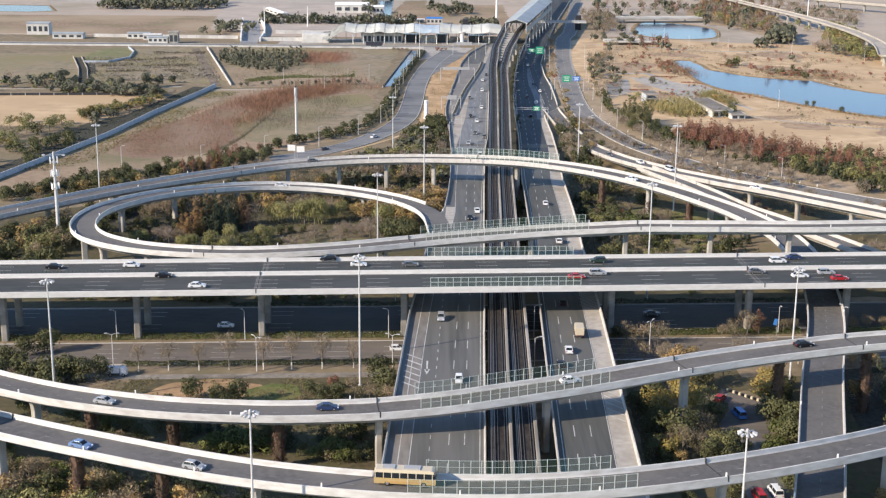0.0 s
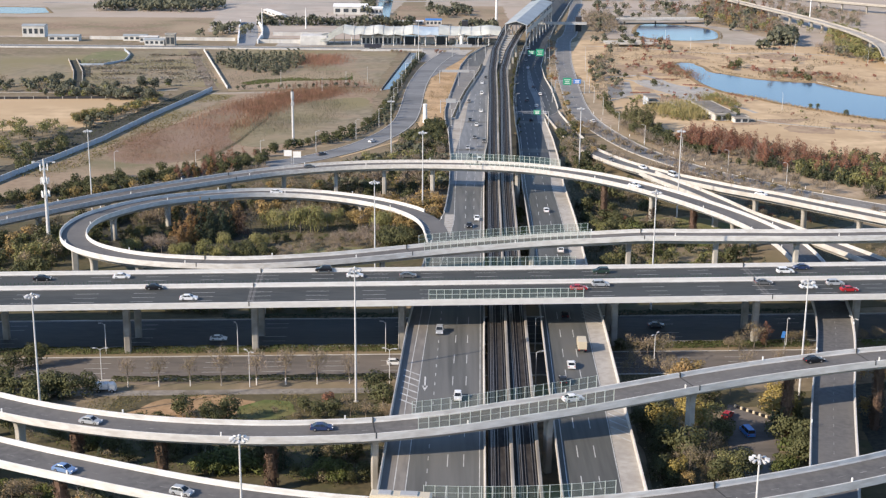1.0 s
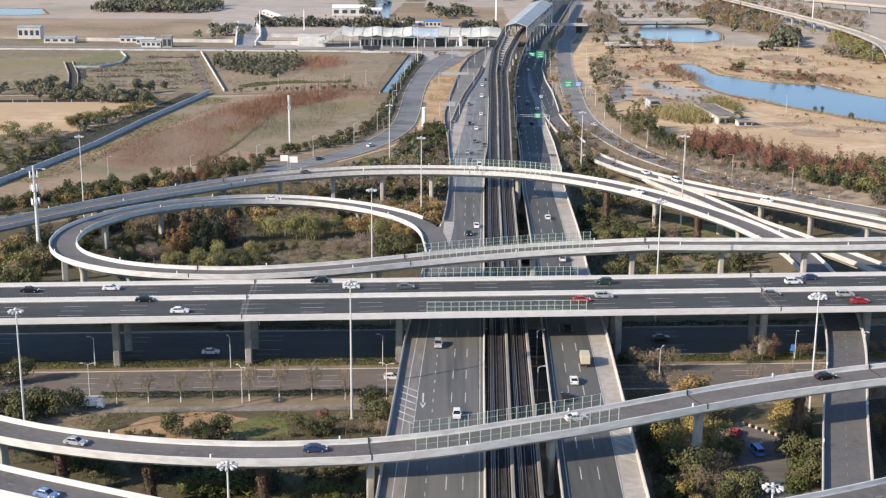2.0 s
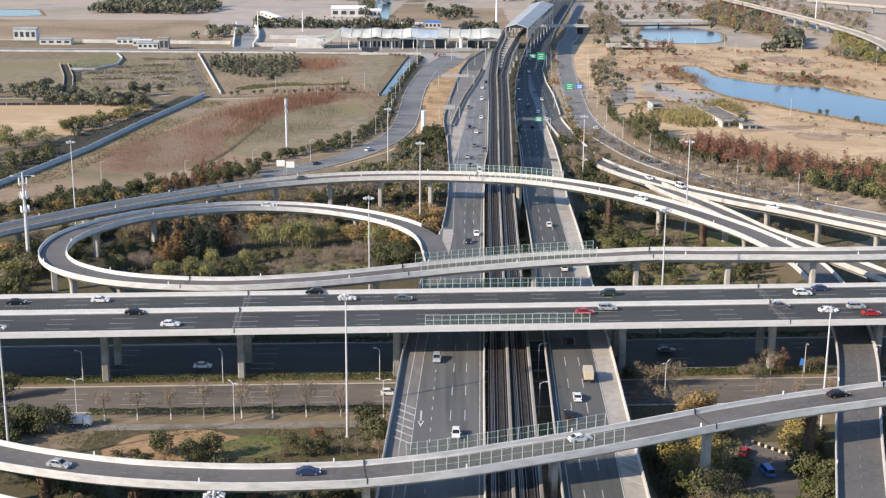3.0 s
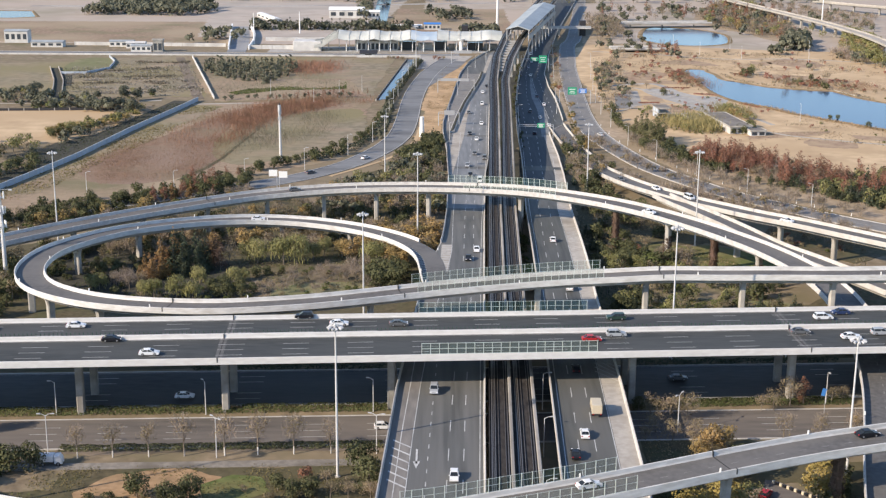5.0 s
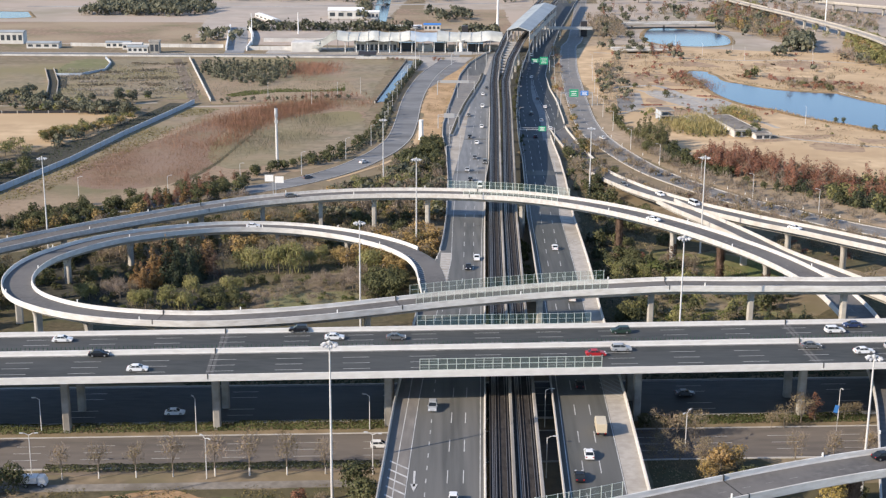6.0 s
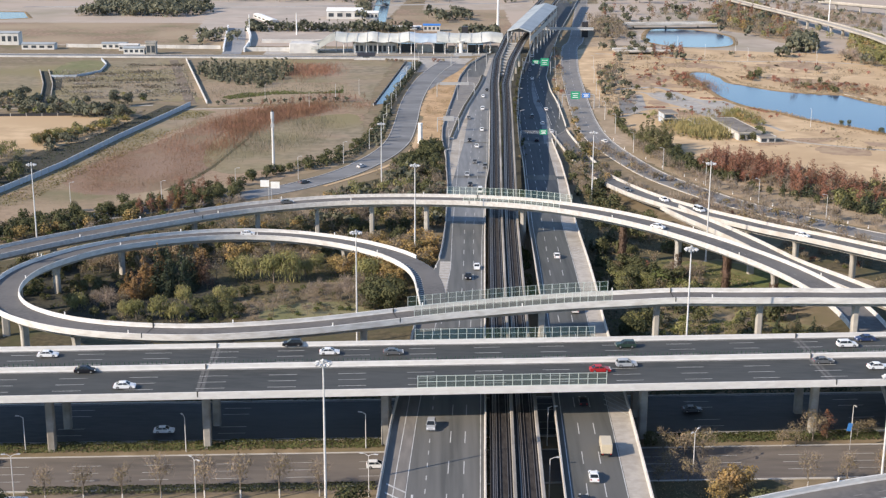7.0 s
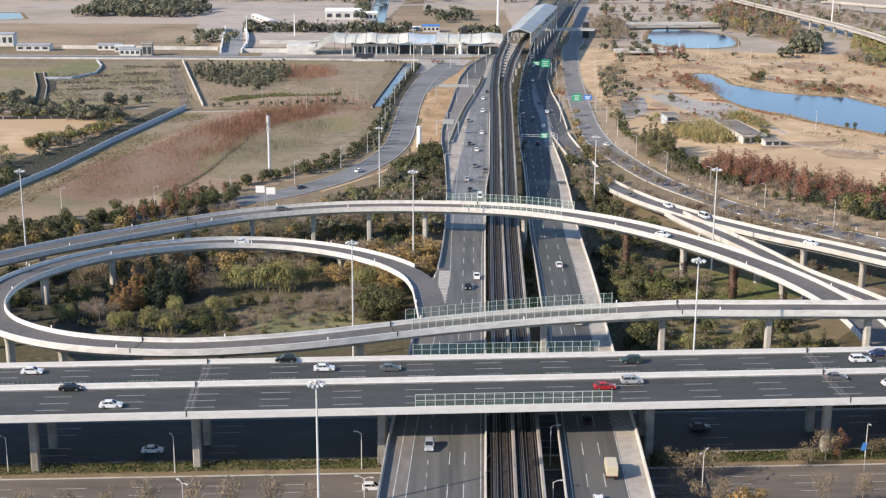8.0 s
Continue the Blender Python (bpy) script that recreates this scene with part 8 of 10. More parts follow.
def gantry(label, x0, x1, y, h, panels, z=0.3):
    top = thing("sign_gantry", label, "sign gantry", "sign gantries", at=(0, y, z))
    for x in (x0, x1):
        bm = bmesh.new()
        tube(bm, [(x, 0, -0.2, 0.22), (x, 0, h + 0.3, 0.18)], 8)
        part("post", fix(bm), STEEL, top)
    for dz in (-0.55, 0.35):
        bm = bmesh.new()
        tube(bm, [(x0, 0, h + dz, 0.11), (x1, 0, h + dz, 0.11)], 6)
        part("beam", fix(bm), STEEL, top)
    bm = bmesh.new()
    n = int((x1 - x0) / 1.4)
    for i in range(n):
        a, b = x0 + (x1 - x0) * i / n, x0 + (x1 - x0) * (i + 1) / n
        tube(bm, [(a, 0, h + (0.35 if i % 2 else -0.55), 0.05), (b, 0, h + (-0.55 if i % 2 else 0.35), 0.05)], 4)
    part("lattice", fix(bm), STEEL, top)
    for cx, w, hh, mat in panels:
        bm = bmesh.new()
        box(bm, cx - w / 2, cx + w / 2, -0.42, -0.3, h - hh / 2, h + hh / 2)
        p = part("sign_panel", fix(bm), mat, top, "road sign panel")
        if mat in (SIGN_GREEN, SIGN_BLUE):
            bm = bmesh.new()
            for k, (wa, dz) in enumerate(((0.7, 0.22), (0.5, -0.05), (0.62, -0.28))):
                box(bm, cx - w * wa / 2, cx + w * wa / 2, -0.47, -0.43, h + dz * hh - 0.16, h + dz * hh + 0.16)
            part("lettering_bars", fix(bm), SIGN_WHITE, p, "unreadable white lettering")
    return top


gantry("steel sign gantry with one green panel over the carriageway", 37.4, 54.2, 694, 7.0, [(48.2, 3.6, 2.4, SIGN_GREEN)])
gantry("roadside gantry with green and blue panels", 66.6, 84.2, 808, 7.2, [(73.7, 5.0, 4.2, SIGN_GREEN), (79.6, 4.4, 2.6, SIGN_BLUE)])
gantry("overhead gantry with large green panels", 52.8, 70.5, 946, 8.0, [(66.6, 5.4, 5.0, SIGN_GREEN), (60.8, 4.6, 2.6, SIGN_GREEN)])
gantry("overhead gantry seen from behind with grey panels", -2.6, 19.0, 848, 7.6, [(7.4, 17, 1.7, SIGN_BACK)])
gantry("slender gantry seen from behind", -1.6, 9.0, 733, 6.6, [(4.0, 5.4, 2.4, SIGN_BACK)])
gantry("overhead gantry seen from behind with a long grey panel", 6.0, 30.0, 985, 8.0, [(14, 12, 2.2, SIGN_BACK)])

# ---- noise barriers ----
BAR_STEEL = plain("barrier steel", (0.55, 0.60, 0.565), 0.45, 0.2)


def barrier(label, pts, s, d0, d1, offset, height=2.7, base=1.03, bay=2.0, rail=0.024):
    """Posts, two rails and glass panes on a parapet, between two distances along the road."""
    if d0 > d1:
        d0, d1 = d1, d0
    top = thing("noise_barrier", label, "noise barrier", "glazed barriers over the main road", "structure")
    n = max(2, int((d1 - d0) / bay))
    knots = []
    for i in range(n + 1):
        p, t = along(pts, s, d0 + (d1 - d0) * i / n)
        knots.append(p + Vector((t.y, -t.x, 0)).normalized() * offset + Vector((0, 0, base)))
    bm = bmesh.new()
    box(bm, -0.06, 0.06, -0.07, 0.07, -0.25, height)
    post = part("post", fix(bm), BAR_STEEL, top)
    ang = math.atan2((knots[-1] - knots[0]).y, (knots[-1] - knots[0]).x)
    post.matrix_basis = Matrix.Translation(knots[0]) @ Matrix.Rotation(ang, 4, "Z")
    for k in knots[1:]:
        again("post", post, Matrix.Translation(k) @ Matrix.Rotation(ang, 4, "Z"), top)
    for z in (0.08, height * 0.5, height - 0.08):
        bm = bmesh.new()
        sweep(bm, [k + Vector((0, 0, z)) for k in knots], [(-rail * 0.8, -rail), (rail * 0.8, -rail), (rail * 0.8, rail), (-rail * 0.8, rail)])
        part("rail", fix(bm), BAR_STEEL, top)
    for a, b in zip(knots, knots[1:]):
        bm = bmesh.new()
        d = (b - a) * 0.03
        sweep(bm, [a + d, b - d], [(-0.015, 0.12), (0.015, 0.12), (0.015, height - 0.12), (-0.015, height - 0.12)])
        o = part("pane", fix(bm), GLASS, top)
        o.visible_shadow = False
    return top


LAB = "green-tinted glass noise barrier in a steel frame on the parapet"
barrier(LAB, N1, N1S, at_x(N1, N1S, -5), at_x(N1, N1S, 34.5), 4.18)
barrier(LAB, N1, N1S, at_x(N1, N1S, -5), at_x(N1, N1S, 34.5), -4.18)
barrier(LAB, N2, N2S, at_x(N2, N2S, -5.5), at_x(N2, N2S, 34), 4.2)
barrier(LAB, N2, N2S, at_x(N2, N2S, -3), at_x(N2, N2S, 32), -4.2)
barrier(LAB, EN, ENS, at_x(EN, ENS, -3.8), at_x(EN, ENS, 36.2), 8.4, rail=0.05)
barrier(LAB, EF, EFS, at_x(EF, EFS, -4), at_x(EF, EFS, 38), -6.85, rail=0.03)
barrier(LAB, RING[:90], RINGS, at_x(RING[:90], RINGS, 44), at_x(RING[:90], RINGS, -6), 4.05)
barrier(LAB, RING[:90], RINGS, at_x(RING[:90], RINGS, 44), at_x(RING[:90], RINGS, -6), -4.05)
barrier(LAB, ARC, ARCS, at_x(ARC, ARCS, 2), at_x(ARC, ARCS, 42), -4.65)
barrier(LAB, ARC, ARCS, at_x(ARC, ARCS, 10), at_x(ARC, ARCS, 42), 4.65, 1.4)

# small fittings on the parapets and medians
bm = bmesh.new()
d = 0.0
while d < EFS[-1]:
    p, t = along(EF, EFS, d)
    q = p + Vector((t.y, -t.x, 0)) * 6.2
    box(bm, -0.06, 0.06, -0.10, 0.10, 0.0, 1.6, m=Matrix.Translation(q))
    d += 1.0
tagged(part("glare_screen", fix(bm), plain("dark green slats", (0.03, 0.07, 0.05), 0.6)), "row of small dark green anti-glare slats along the median", "glare screen", "", "stuff")
for pts, off, par in ((N1, 3.86, n1), (N2, 3.9, n2)):
    bm = bmesh.new()
    sweep(bm, pts, [(off - 0.06, 0.42), (off + 0.06, 0.42), (off + 0.06, 0.56), (off - 0.06, 0.56)])
    part("drain_pipe", fix(bm), RUSTY, par, "rust-brown pipe along the parapet")
for pts, s, par, half in ((N1, N1S, n1, 4.1), (N2, N2S, n2, 4.15), (RING, RINGS, ring, 4.0), (ARC, ARCS, arc, 4.6)):
    bm = bmesh.new()
    box(bm, -0.14, 0.14, -0.1, 0.1, 0, 0.75)
    first = None
    d = 9.0
    k = 1
    while d < s[-1] - 5:
        p, t = along(pts, s, d)
        m = Matrix.Translation(p + Vector((t.y, -t.x, 0)).normalized() * half * k + Vector((0, 0, 1.03)))
        if first is None:
            first = part("delineator", fix(bm), SIGN_WHITE, par, "small white delineator post")
            first.matrix_basis = m
        else:
            again("delineator", first, m, par)
        d += 24
        k = -k if half != 4.15 else 1
for par, line, ss, half in ((ewn, EN, ENS, 8.0), (ewf, EF, EFS, 6.5)):
    for x in (-126, -49.6, 86):
        p, t = along(line, ss, at_x(line, ss, x))
        bm = bmesh.new()
        box(bm, -0.85, 0.85, -half, half, 0.0, 0.022)
        o = part("joint_strip", fix(bm), JOINT_PATCH, par, "paler concrete strip beside the joint")
        o.matrix_basis = Matrix.Translation(p) @ Matrix.Rotation(math.atan2(t.y, t.x), 4, "Z")


# ---- painted hatching and arrows ----
def stripes(name, label, quads, parent):
    bm = bmesh.new()
    for q in quads:
        bm.faces.new([bm.verts.new(v) for v in q])
    fix(bm)
    for f in bm.faces:
        if f.normal.z < 0:
            f.normal_flip()
    part(name, bm, PAINT, parent, label)


def hatch(parent, a0, a1, b0, b1, n, width=0.45, slant=3.0):
    """Slanted bars between two lines a and b on the main road."""
    quads = []
    for i in range(n):
        t = (i + 0.5) / n
        pa, pb = Vector(a0).lerp(Vector(a1), t), Vector(b0).lerp(Vector(b1), t)
        q = []
        for p, dy in ((pa, slant), (pa, slant + width), (pb, width), (pb, 0)):
            y = p.y + dy
            q.append((p.x, y, zroad(y) + 0.045))
        quads.append(q)
    stripes("hatching", "white painted hatching", quads, parent)


hatch(WEST, (-9.2, 285), (-8.6, 308), (-5.4, 285), (-4.8, 308), 6, 0.65, 3.8)
hatch(WEST, (-0.2, 436), (1.2, 470), (3.2, 436), (4.4, 470), 12, 0.4, 0.6)
hatch(EAST, (36.2, 266), (36.9, 289), (39.6, 266), (40.5, 288), 6, 0.65, 3.8)
hatch(EAST, (37.6, 347), (38.6, 362), (42.2, 344), (43.0, 356), 5, 0.45, 3.0)
hatch(EAST, (42.0, 474), (43.0, 490), (46.2, 473), (46.8, 488), 7, 0.35, 1.0)
quads = []
d = RINGS[-1] - 62
while d < RINGS[-1] - 8:
    p, t = along(RING, RINGS, d)
    r = Vector((t.y, -t.x, 0)).normalized()
    q = [p + r * 1.9, p + r * 1.9 + t * 0.4, p + r * 3.5 + t * 1.4, p + r * 3.5 + t * 1.0]
    quads.append([(v.x, v.y, v.z + 0.045) for v in q])
    d += 2.0
stripes("hatching", "white ladder hatching on the inner shoulder", quads, ring)
quads = []
for x, y in ((-3.6, 302), (-2.2, 372)):
    z = zroad(y) + 0.05
    quads.append([(x - 0.2, y - 3.5, z), (x + 0.2, y - 3.5, z), (x + 0.2, y + 3.5, z), (x - 0.2, y + 3.5, z)])
    quads.append([(x - 0.75, y - 2.4, z), (x, y - 6, z), (x + 0.75, y - 2.4, z)])
stripes("lane_arrow", "white painted lane arrow", quads, WEST)


# ---- vehicles ----
GLASS_DARK = plain("vehicle glass", (0.02, 0.025, 0.03), 0.12)
TYRE = plain("tyre rubber", (0.02, 0.02, 0.02), 0.85)
RIM = plain("wheel rim", (0.45, 0.45, 0.46), 0.35, 0.7)
TAIL = plain("tail lamp red", (0.35, 0.02, 0.02), 0.3)
HEAD = plain("head lamp", (0.75, 0.76, 0.78), 0.2)
PAINTS = {}
for nm, c in {"white": (0.74, 0.75, 0.75), "black": (0.015, 0.016, 0.02), "silver": (0.36, 0.38, 0.40), "grey": (0.12, 0.125, 0.13), "red": (0.42, 0.025, 0.03), "blue": (0.16, 0.26, 0.45), "dark blue": (0.03, 0.05, 0.12), "dark green": (0.03, 0.055, 0.045), "bright blue": (0.05, 0.22, 0.55), "yellow": (0.70, 0.55, 0.29), "cream": (0.58, 0.50, 0.37), "gold": (0.50, 0.36, 0.17)}.items():
    PAINTS[nm] = plain("paint " + nm, c, 0.28, 0.1)


def slab(bm, prof, w0, w1=None, z0=None, z1=None):
    """A side outline of (x, z) widened to both sides; the width may narrow with height."""
    w1 = w0 if w1 is None else w1
    lo = min(p[1] for p in prof) if z0 is None else z0
    hi = max(p[1] for p in prof) if z1 is None else z1
    rows = []
    for k in (-1, 1):
        rows.append([bm.verts.new((x, k * (w0 + (w1 - w0) * (z - lo) / max(1e-6, hi - lo)), z)) for x, z in prof])
    n = len(prof)
    for i in range(n):
        bm.faces.new((rows[0][i], rows[0][(i + 1) % n], rows[1][(i + 1) % n], rows[1][i]))
    bm.faces.new(rows[0][::-1])
    bm.faces.new(rows[1])


def wheels(top, xs, half, r):
    first = None
    for x in xs:
        for k in (-1, 1):
            m = Matrix.Translation((x, k * (half - 0.1), r))
            if first is None:
                bm = bmesh.new()
                tube(bm, [(0, -0.11, 0, r * 0.93), (0, -0.08, 0, r), (0, 0.08, 0, r), (0, 0.11, 0, r * 0.93)], 12)
                first = part("wheel", fix(bm), TYRE, top, "black tyre")
                first.matrix_basis = m
                bm = bmesh.new()
                tube(bm, [(0, -0.125, 0, r * 0.58), (0, 0.125, 0, r * 0.58)], 10)
                rim = part("rim", fix(bm), RIM, first)
            else:
                w = again("wheel", first, m, top)
                again("rim", rim, Matrix.Identity(4), w)


SHAPES = {
    "sedan": (4.6, 0.90, [(-2.3, 0.32), (-2.3, 0.7), (-2.15, 0.93), (-1.5, 0.99), (1.05, 0.96), (1.95, 0.80), (2.26, 0.62), (2.3, 0.32), (1.9, 0.24), (-1.9, 0.24)], [(-1.8, 0.95), (-1.0, 1.40), (0.25, 1.43), (1.15, 0.93)], (-0.98, 0.24, 1.38)),
    "hatchback": (4.2, 0.88, [(-2.1, 0.32), (-2.1, 0.8), (-1.95, 1.0), (1.0, 0.97), (1.8, 0.82), (2.08, 0.62), (2.1, 0.32), (1.75, 0.24), (-1.75, 0.24)], [(-1.95, 0.97), (-1.5, 1.46), (0.2, 1.5), (1.1, 0.95)], (-1.5, 0.18, 1.45)),
    "suv": (4.7, 0.95, [(-2.35, 0.38), (-2.35, 0.9), (-2.2, 1.1), (1.15, 1.08), (2.05, 0.98), (2.33, 0.78), (2.35, 0.38), (1.95, 0.3), (-1.95, 0.3)], [(-2.2, 1.06), (-1.85, 1.62), (0.3, 1.68), (1.2, 1.06)], (-1.85, 0.28, 1.63)),
    "van": (5.0, 0.95, [(-2.5, 0.35), (-2.5, 1.1), (1.5, 1.1), (2.3, 1.0), (2.48, 0.75), (2.5, 0.35), (2.1, 0.28), (-2.1, 0.28)], [(-2.46, 1.06), (-2.35, 1.9), (1.0, 1.93), (1.75, 1.06)], (-2.34, 0.98, 1.88)),
}
MADE = {}


def car(shape, paint, x, y, z, heading, state="driving on the asphalt"):
    """A car; heading in degrees, 0 towards +x."""
    m = pose(x, y, z + 0.03, 0, 0, heading)
    key = (shape, paint)
    if key in MADE:
        return copy_thing(MADE[key], m)
    length, half, low, cab, roof = SHAPES[shape]
    top = thing(shape if shape != "suv" else "off_road_car", paint + " " + {"sedan": "saloon car", "hatchback": "small hatchback car", "suv": "tall estate car", "van": "passenger van"}[shape] + " with dark windows on the road", "van" if shape == "van" else "car", "vehicles")
    bm = bmesh.new()
    slab(bm, low, half, half * 0.94)
    part("body", fix(bm), PAINTS[paint], top, paint + " painted body")
    bm = bmesh.new()
    slab(bm, cab, half * 0.93, half * 0.76)
    part("glazing", fix(bm), GLASS_DARK, top, "dark window glass")
    bm = bmesh.new()
    x0, x1, z0 = roof
    slab(bm, [(x0 - 0.1, z0), (x0, z0 + 0.07), (x1, z0 + 0.09), (x1 + 0.12, z0 + 0.01)], half * 0.79, half * 0.72)
    part("roof", fix(bm), PAINTS[paint], top, paint + " roof panel")
    for k in (-1, 1):
        for foot, head in (((cab[0][0] + 0.05, k * half * 0.93, cab[0][1], 0.05), (cab[1][0], k * half * 0.78, cab[1][1], 0.05)), ((-0.25, k * half * 0.945, cab[0][1], 0.045), (-0.3, k * half * 0.775, cab[1][1], 0.045)), ((cab[3][0], k * half * 0.93, cab[3][1], 0.045), (cab[2][0], k * half * 0.77, cab[2][1], 0.045))):
            bm = bmesh.new()
            tube(bm, [foot, head], 4)
            part("pillar", fix(bm), PAINTS[paint], top)
        bm = bmesh.new()
        box(bm, length / 2 - 0.22, length / 2 + 0.01, k * half * 0.72 - 0.18, k * half * 0.72 + 0.18, 0.58, 0.76)
        part("headlight", fix(bm), HEAD, top)
        bm = bmesh.new()
        box(bm, -length / 2 - 0.01, -length / 2 + 0.12, k * half * 0.76 - 0.16, k * half * 0.76 + 0.16, 0.68, 0.86)
        part("tail_lamp", fix(bm), TAIL, top)
        bm = bmesh.new()
        box(bm, cab[3][0] - 0.35, cab[3][0] - 0.15, k * half - 0.03 if k > 0 else -half - 0.17, half + 0.17 if k > 0 else -half + 0.03, cab[3][1] - 0.02, cab[3][1] + 0.13)
        part("mirror", fix(bm), PAINTS[paint], top)
    wheels(top, (-length * 0.29, length * 0.30), half, 0.33 if shape != "suv" else 0.37)
    top.matrix_basis = m
    MADE[key] = top
    return top


def truck(label, paint, x, y, z, heading, length=6.5, box_h=2.9, category="truck"):
    top = thing("box_truck", label, category, "vehicles")
    bm = bmesh.new()
    half = 1.1
    slab(bm, [(length / 2 - 1.7, 0.5), (length / 2 - 1.7, 2.2), (length / 2 - 0.6, 2.25), (length / 2 - 0.1, 1.35), (length / 2, 0.5)], half * 0.93)
    part("cab", fix(bm), PAINTS[paint] if paint != "yellow" else PAINTS["white"], top, "driver cab")
    bm = bmesh.new()
    slab(bm, [(length / 2 - 0.62, 2.12), (length / 2 - 0.54, 2.12), (length / 2 - 0.13, 1.4), (length / 2 - 0.22, 1.4)], half * 0.8)
    part("windscreen", fix(bm), GLASS_DARK, top)
    bm = bmesh.new()
    box(bm, -length / 2, length / 2 - 1.85, -half, half, 0.95, box_h)
    bmesh.ops.bevel(bm, geom=bm.edges[:], offset=0.05, segments=1, affect="EDGES")
    part("cargo_box", fix(bm), PAINTS[paint], top, paint + " cargo box")
    bm = bmesh.new()
    box(bm, -length / 2 + 0.1, length / 2 - 0.3, -0.45, 0.45, 0.5, 0.95)
    part("chassis", fix(bm), DARK, top)
    for k in (-1, 1):
        bm = bmesh.new()
        box(bm, -length / 2 - 0.03, -length / 2 + 0.05, k * 0.8 - 0.15, k * 0.8 + 0.15, 0.75, 0.93)
        part("tail_lamp", fix(bm), TAIL, top)
    wheels(top, (-length * 0.28, length * 0.33), half, 0.45)
    top.matrix_basis = pose(x, y, z + 0.03, 0, 0, heading)
    return top


OCHRE = plain("ochre stripe", (0.50, 0.30, 0.11), 0.4)


def coach(x, y, z, heading):
    L, half = 11.2, 1.25
    top = thing("coach", "cream and gold coach with a dark window band on the ramp", "bus", "vehicles")
    bm = bmesh.new()
    slab(bm, [(-L / 2, 0.45), (-L / 2, 1.55), (L / 2 - 0.05, 1.55), (L / 2, 1.0), (L / 2 - 0.1, 0.45)], half)
    part("lower_body", fix(bm), PAINTS["gold"], top, "golden lower body with orange swoosh")
    bm = bmesh.new()
    slab(bm, [(-L / 2 + 0.1, 1.55), (-L / 2 + 0.18, 2.6), (L / 2 - 0.45, 2.6), (L / 2 - 0.08, 1.55)], half * 0.985, half * 0.95)
    part("window_band", fix(bm), GLASS_DARK, top, "dark side windows")
    bm = bmesh.new()
    slab(bm, [(-L / 2, 2.6), (-L / 2 + 0.1, 3.05), (-L / 2 + 0.3, 3.15), (L / 2 - 0.8, 3.15), (L / 2 - 0.4, 2.95), (L / 2 - 0.35, 2.6)], half, half * 0.9)
    part("roof", fix(bm), PAINTS["cream"], top, "cream roof")
    for i in range(8):
        for k in (-1, 1):
            bm = bmesh.new()
            xx = -L / 2 + 0.25 + i * (L - 0.9) / 7
            slab(bm, [(xx - 0.07, 1.55), (xx - 0.07, 2.62), (xx + 0.07, 2.62), (xx + 0.07, 1.55)], 0.02)
            for v in bm.verts:
                v.co.y += k * half * 0.97
            part("window_post", fix(bm), PAINTS["cream"], top)
    for xx, w in ((-3.0, 1.1), (1.2, 1.5)):
        bm = bmesh.new()
        box(bm, xx - w, xx + w, -0.8, 0.8, 3.13, 3.36)
        part("roof_unit", fix(bm), SIGN_BACK, top, "grey roof unit")
    for k in (-1, 1):
        bm = bmesh.new()
        box(bm, -3.5, 3.0, k * half - 0.02, k * half + 0.02, 0.62, 0.95)
        part("side_stripe", fix(bm), OCHRE, top, "ochre side stripe")
        bm = bmesh.new()
        box(bm, L / 2 - 0.1, L / 2 + 0.02, k * 0.9 - 0.2, k * 0.9 + 0.2, 0.7, 0.9)
        part("headlight", fix(bm), HEAD, top)
    bm = bmesh.new()
    slab(bm, [(L / 2 - 0.06, 1.2), (L / 2 - 0.43, 2.75), (L / 2 - 0.38, 2.75), (L / 2 + 0.0, 1.2)], half * 0.9)
    part("windscreen", fix(bm), GLASS_DARK, top)
    wheels(top, (-3.2, 3.4), half, 0.5)
    top.matrix_basis = pose(x, y, z + 0.03, 0, 0, heading)


EWA = math.degrees(math.atan(EW_K))
for sh, pa, x, y, fl in [("sedan", "white", -87.1, 359.9, 0), ("suv", "black", -32.8, 368.0, 1), ("sedan", "white", -23.8, 362.6, 0), ("sedan", "grey", -9.3, 362.8, 0), ("suv", "dark green", 44.3, 368.4, 1), ("suv", "white", 95.9, 369.6, 0), ("sedan", "dark blue", 101.4, 374.0, 1),
                         ("sedan", "black", -76.1, 350.0, 0), ("sedan", "white", -65.3, 340.6, 0), ("sedan", "red", 36.6, 352.2, 0), ("suv", "silver", 42.8, 355.6, 0), ("sedan", "grey", 87.3, 358.4, 0), ("sedan", "white", 98.5, 354.9, 0), ("suv", "silver", 106.6, 358.0, 0), ("sedan", "red", 108.8, 352.6, 0),
                         ("sedan", "black", -108, 357.5, 0), ("hatchback", "white", -125, 343.5, 0)]:
    car(sh, pa, x, y, 15.02, EWA + 180 * fl)


def on_line(pts, s, x, off, sh, pa, flip=0):
    p, t = along(pts, s, at_x(pts, s, x))
    q = p + Vector((t.y, -t.x, 0)).normalized() * off
    o = car(sh, pa, q.x, q.y, q.z + 0.01, math.degrees(math.atan2(t.y, t.x)) + flip)
    return o


on_line(N1, N1S, -71.3, 0.5, "sedan", "silver")
on_line(N1, N1S, 28.3, -1.6, "sedan", "white")
on_line(N1, N1S, 83.5, -1.6, "sedan", "black")
on_line(N1, N1S, -23.8, -1.2, "sedan", "dark blue")
on_line(N2, N2S, -68.3, 1.6, "sedan", "blue")
on_line(N2, N2S, -45.1, 1.4, "hatchback", "silver")
p, t = along(N2, N2S, at_x(N2, N2S, -6.4))
coach(p.x, p.y + 1.6, p.z + 0.01, math.degrees(math.atan2(t.y, t.x)))
p, t = along(N2, N2S, at_x(N2, N2S, -92))
truck("white box truck on the curved ramp", "white", p.x, p.y, p.z + 0.01, math.degrees(math.atan2(t.y, t.x)))
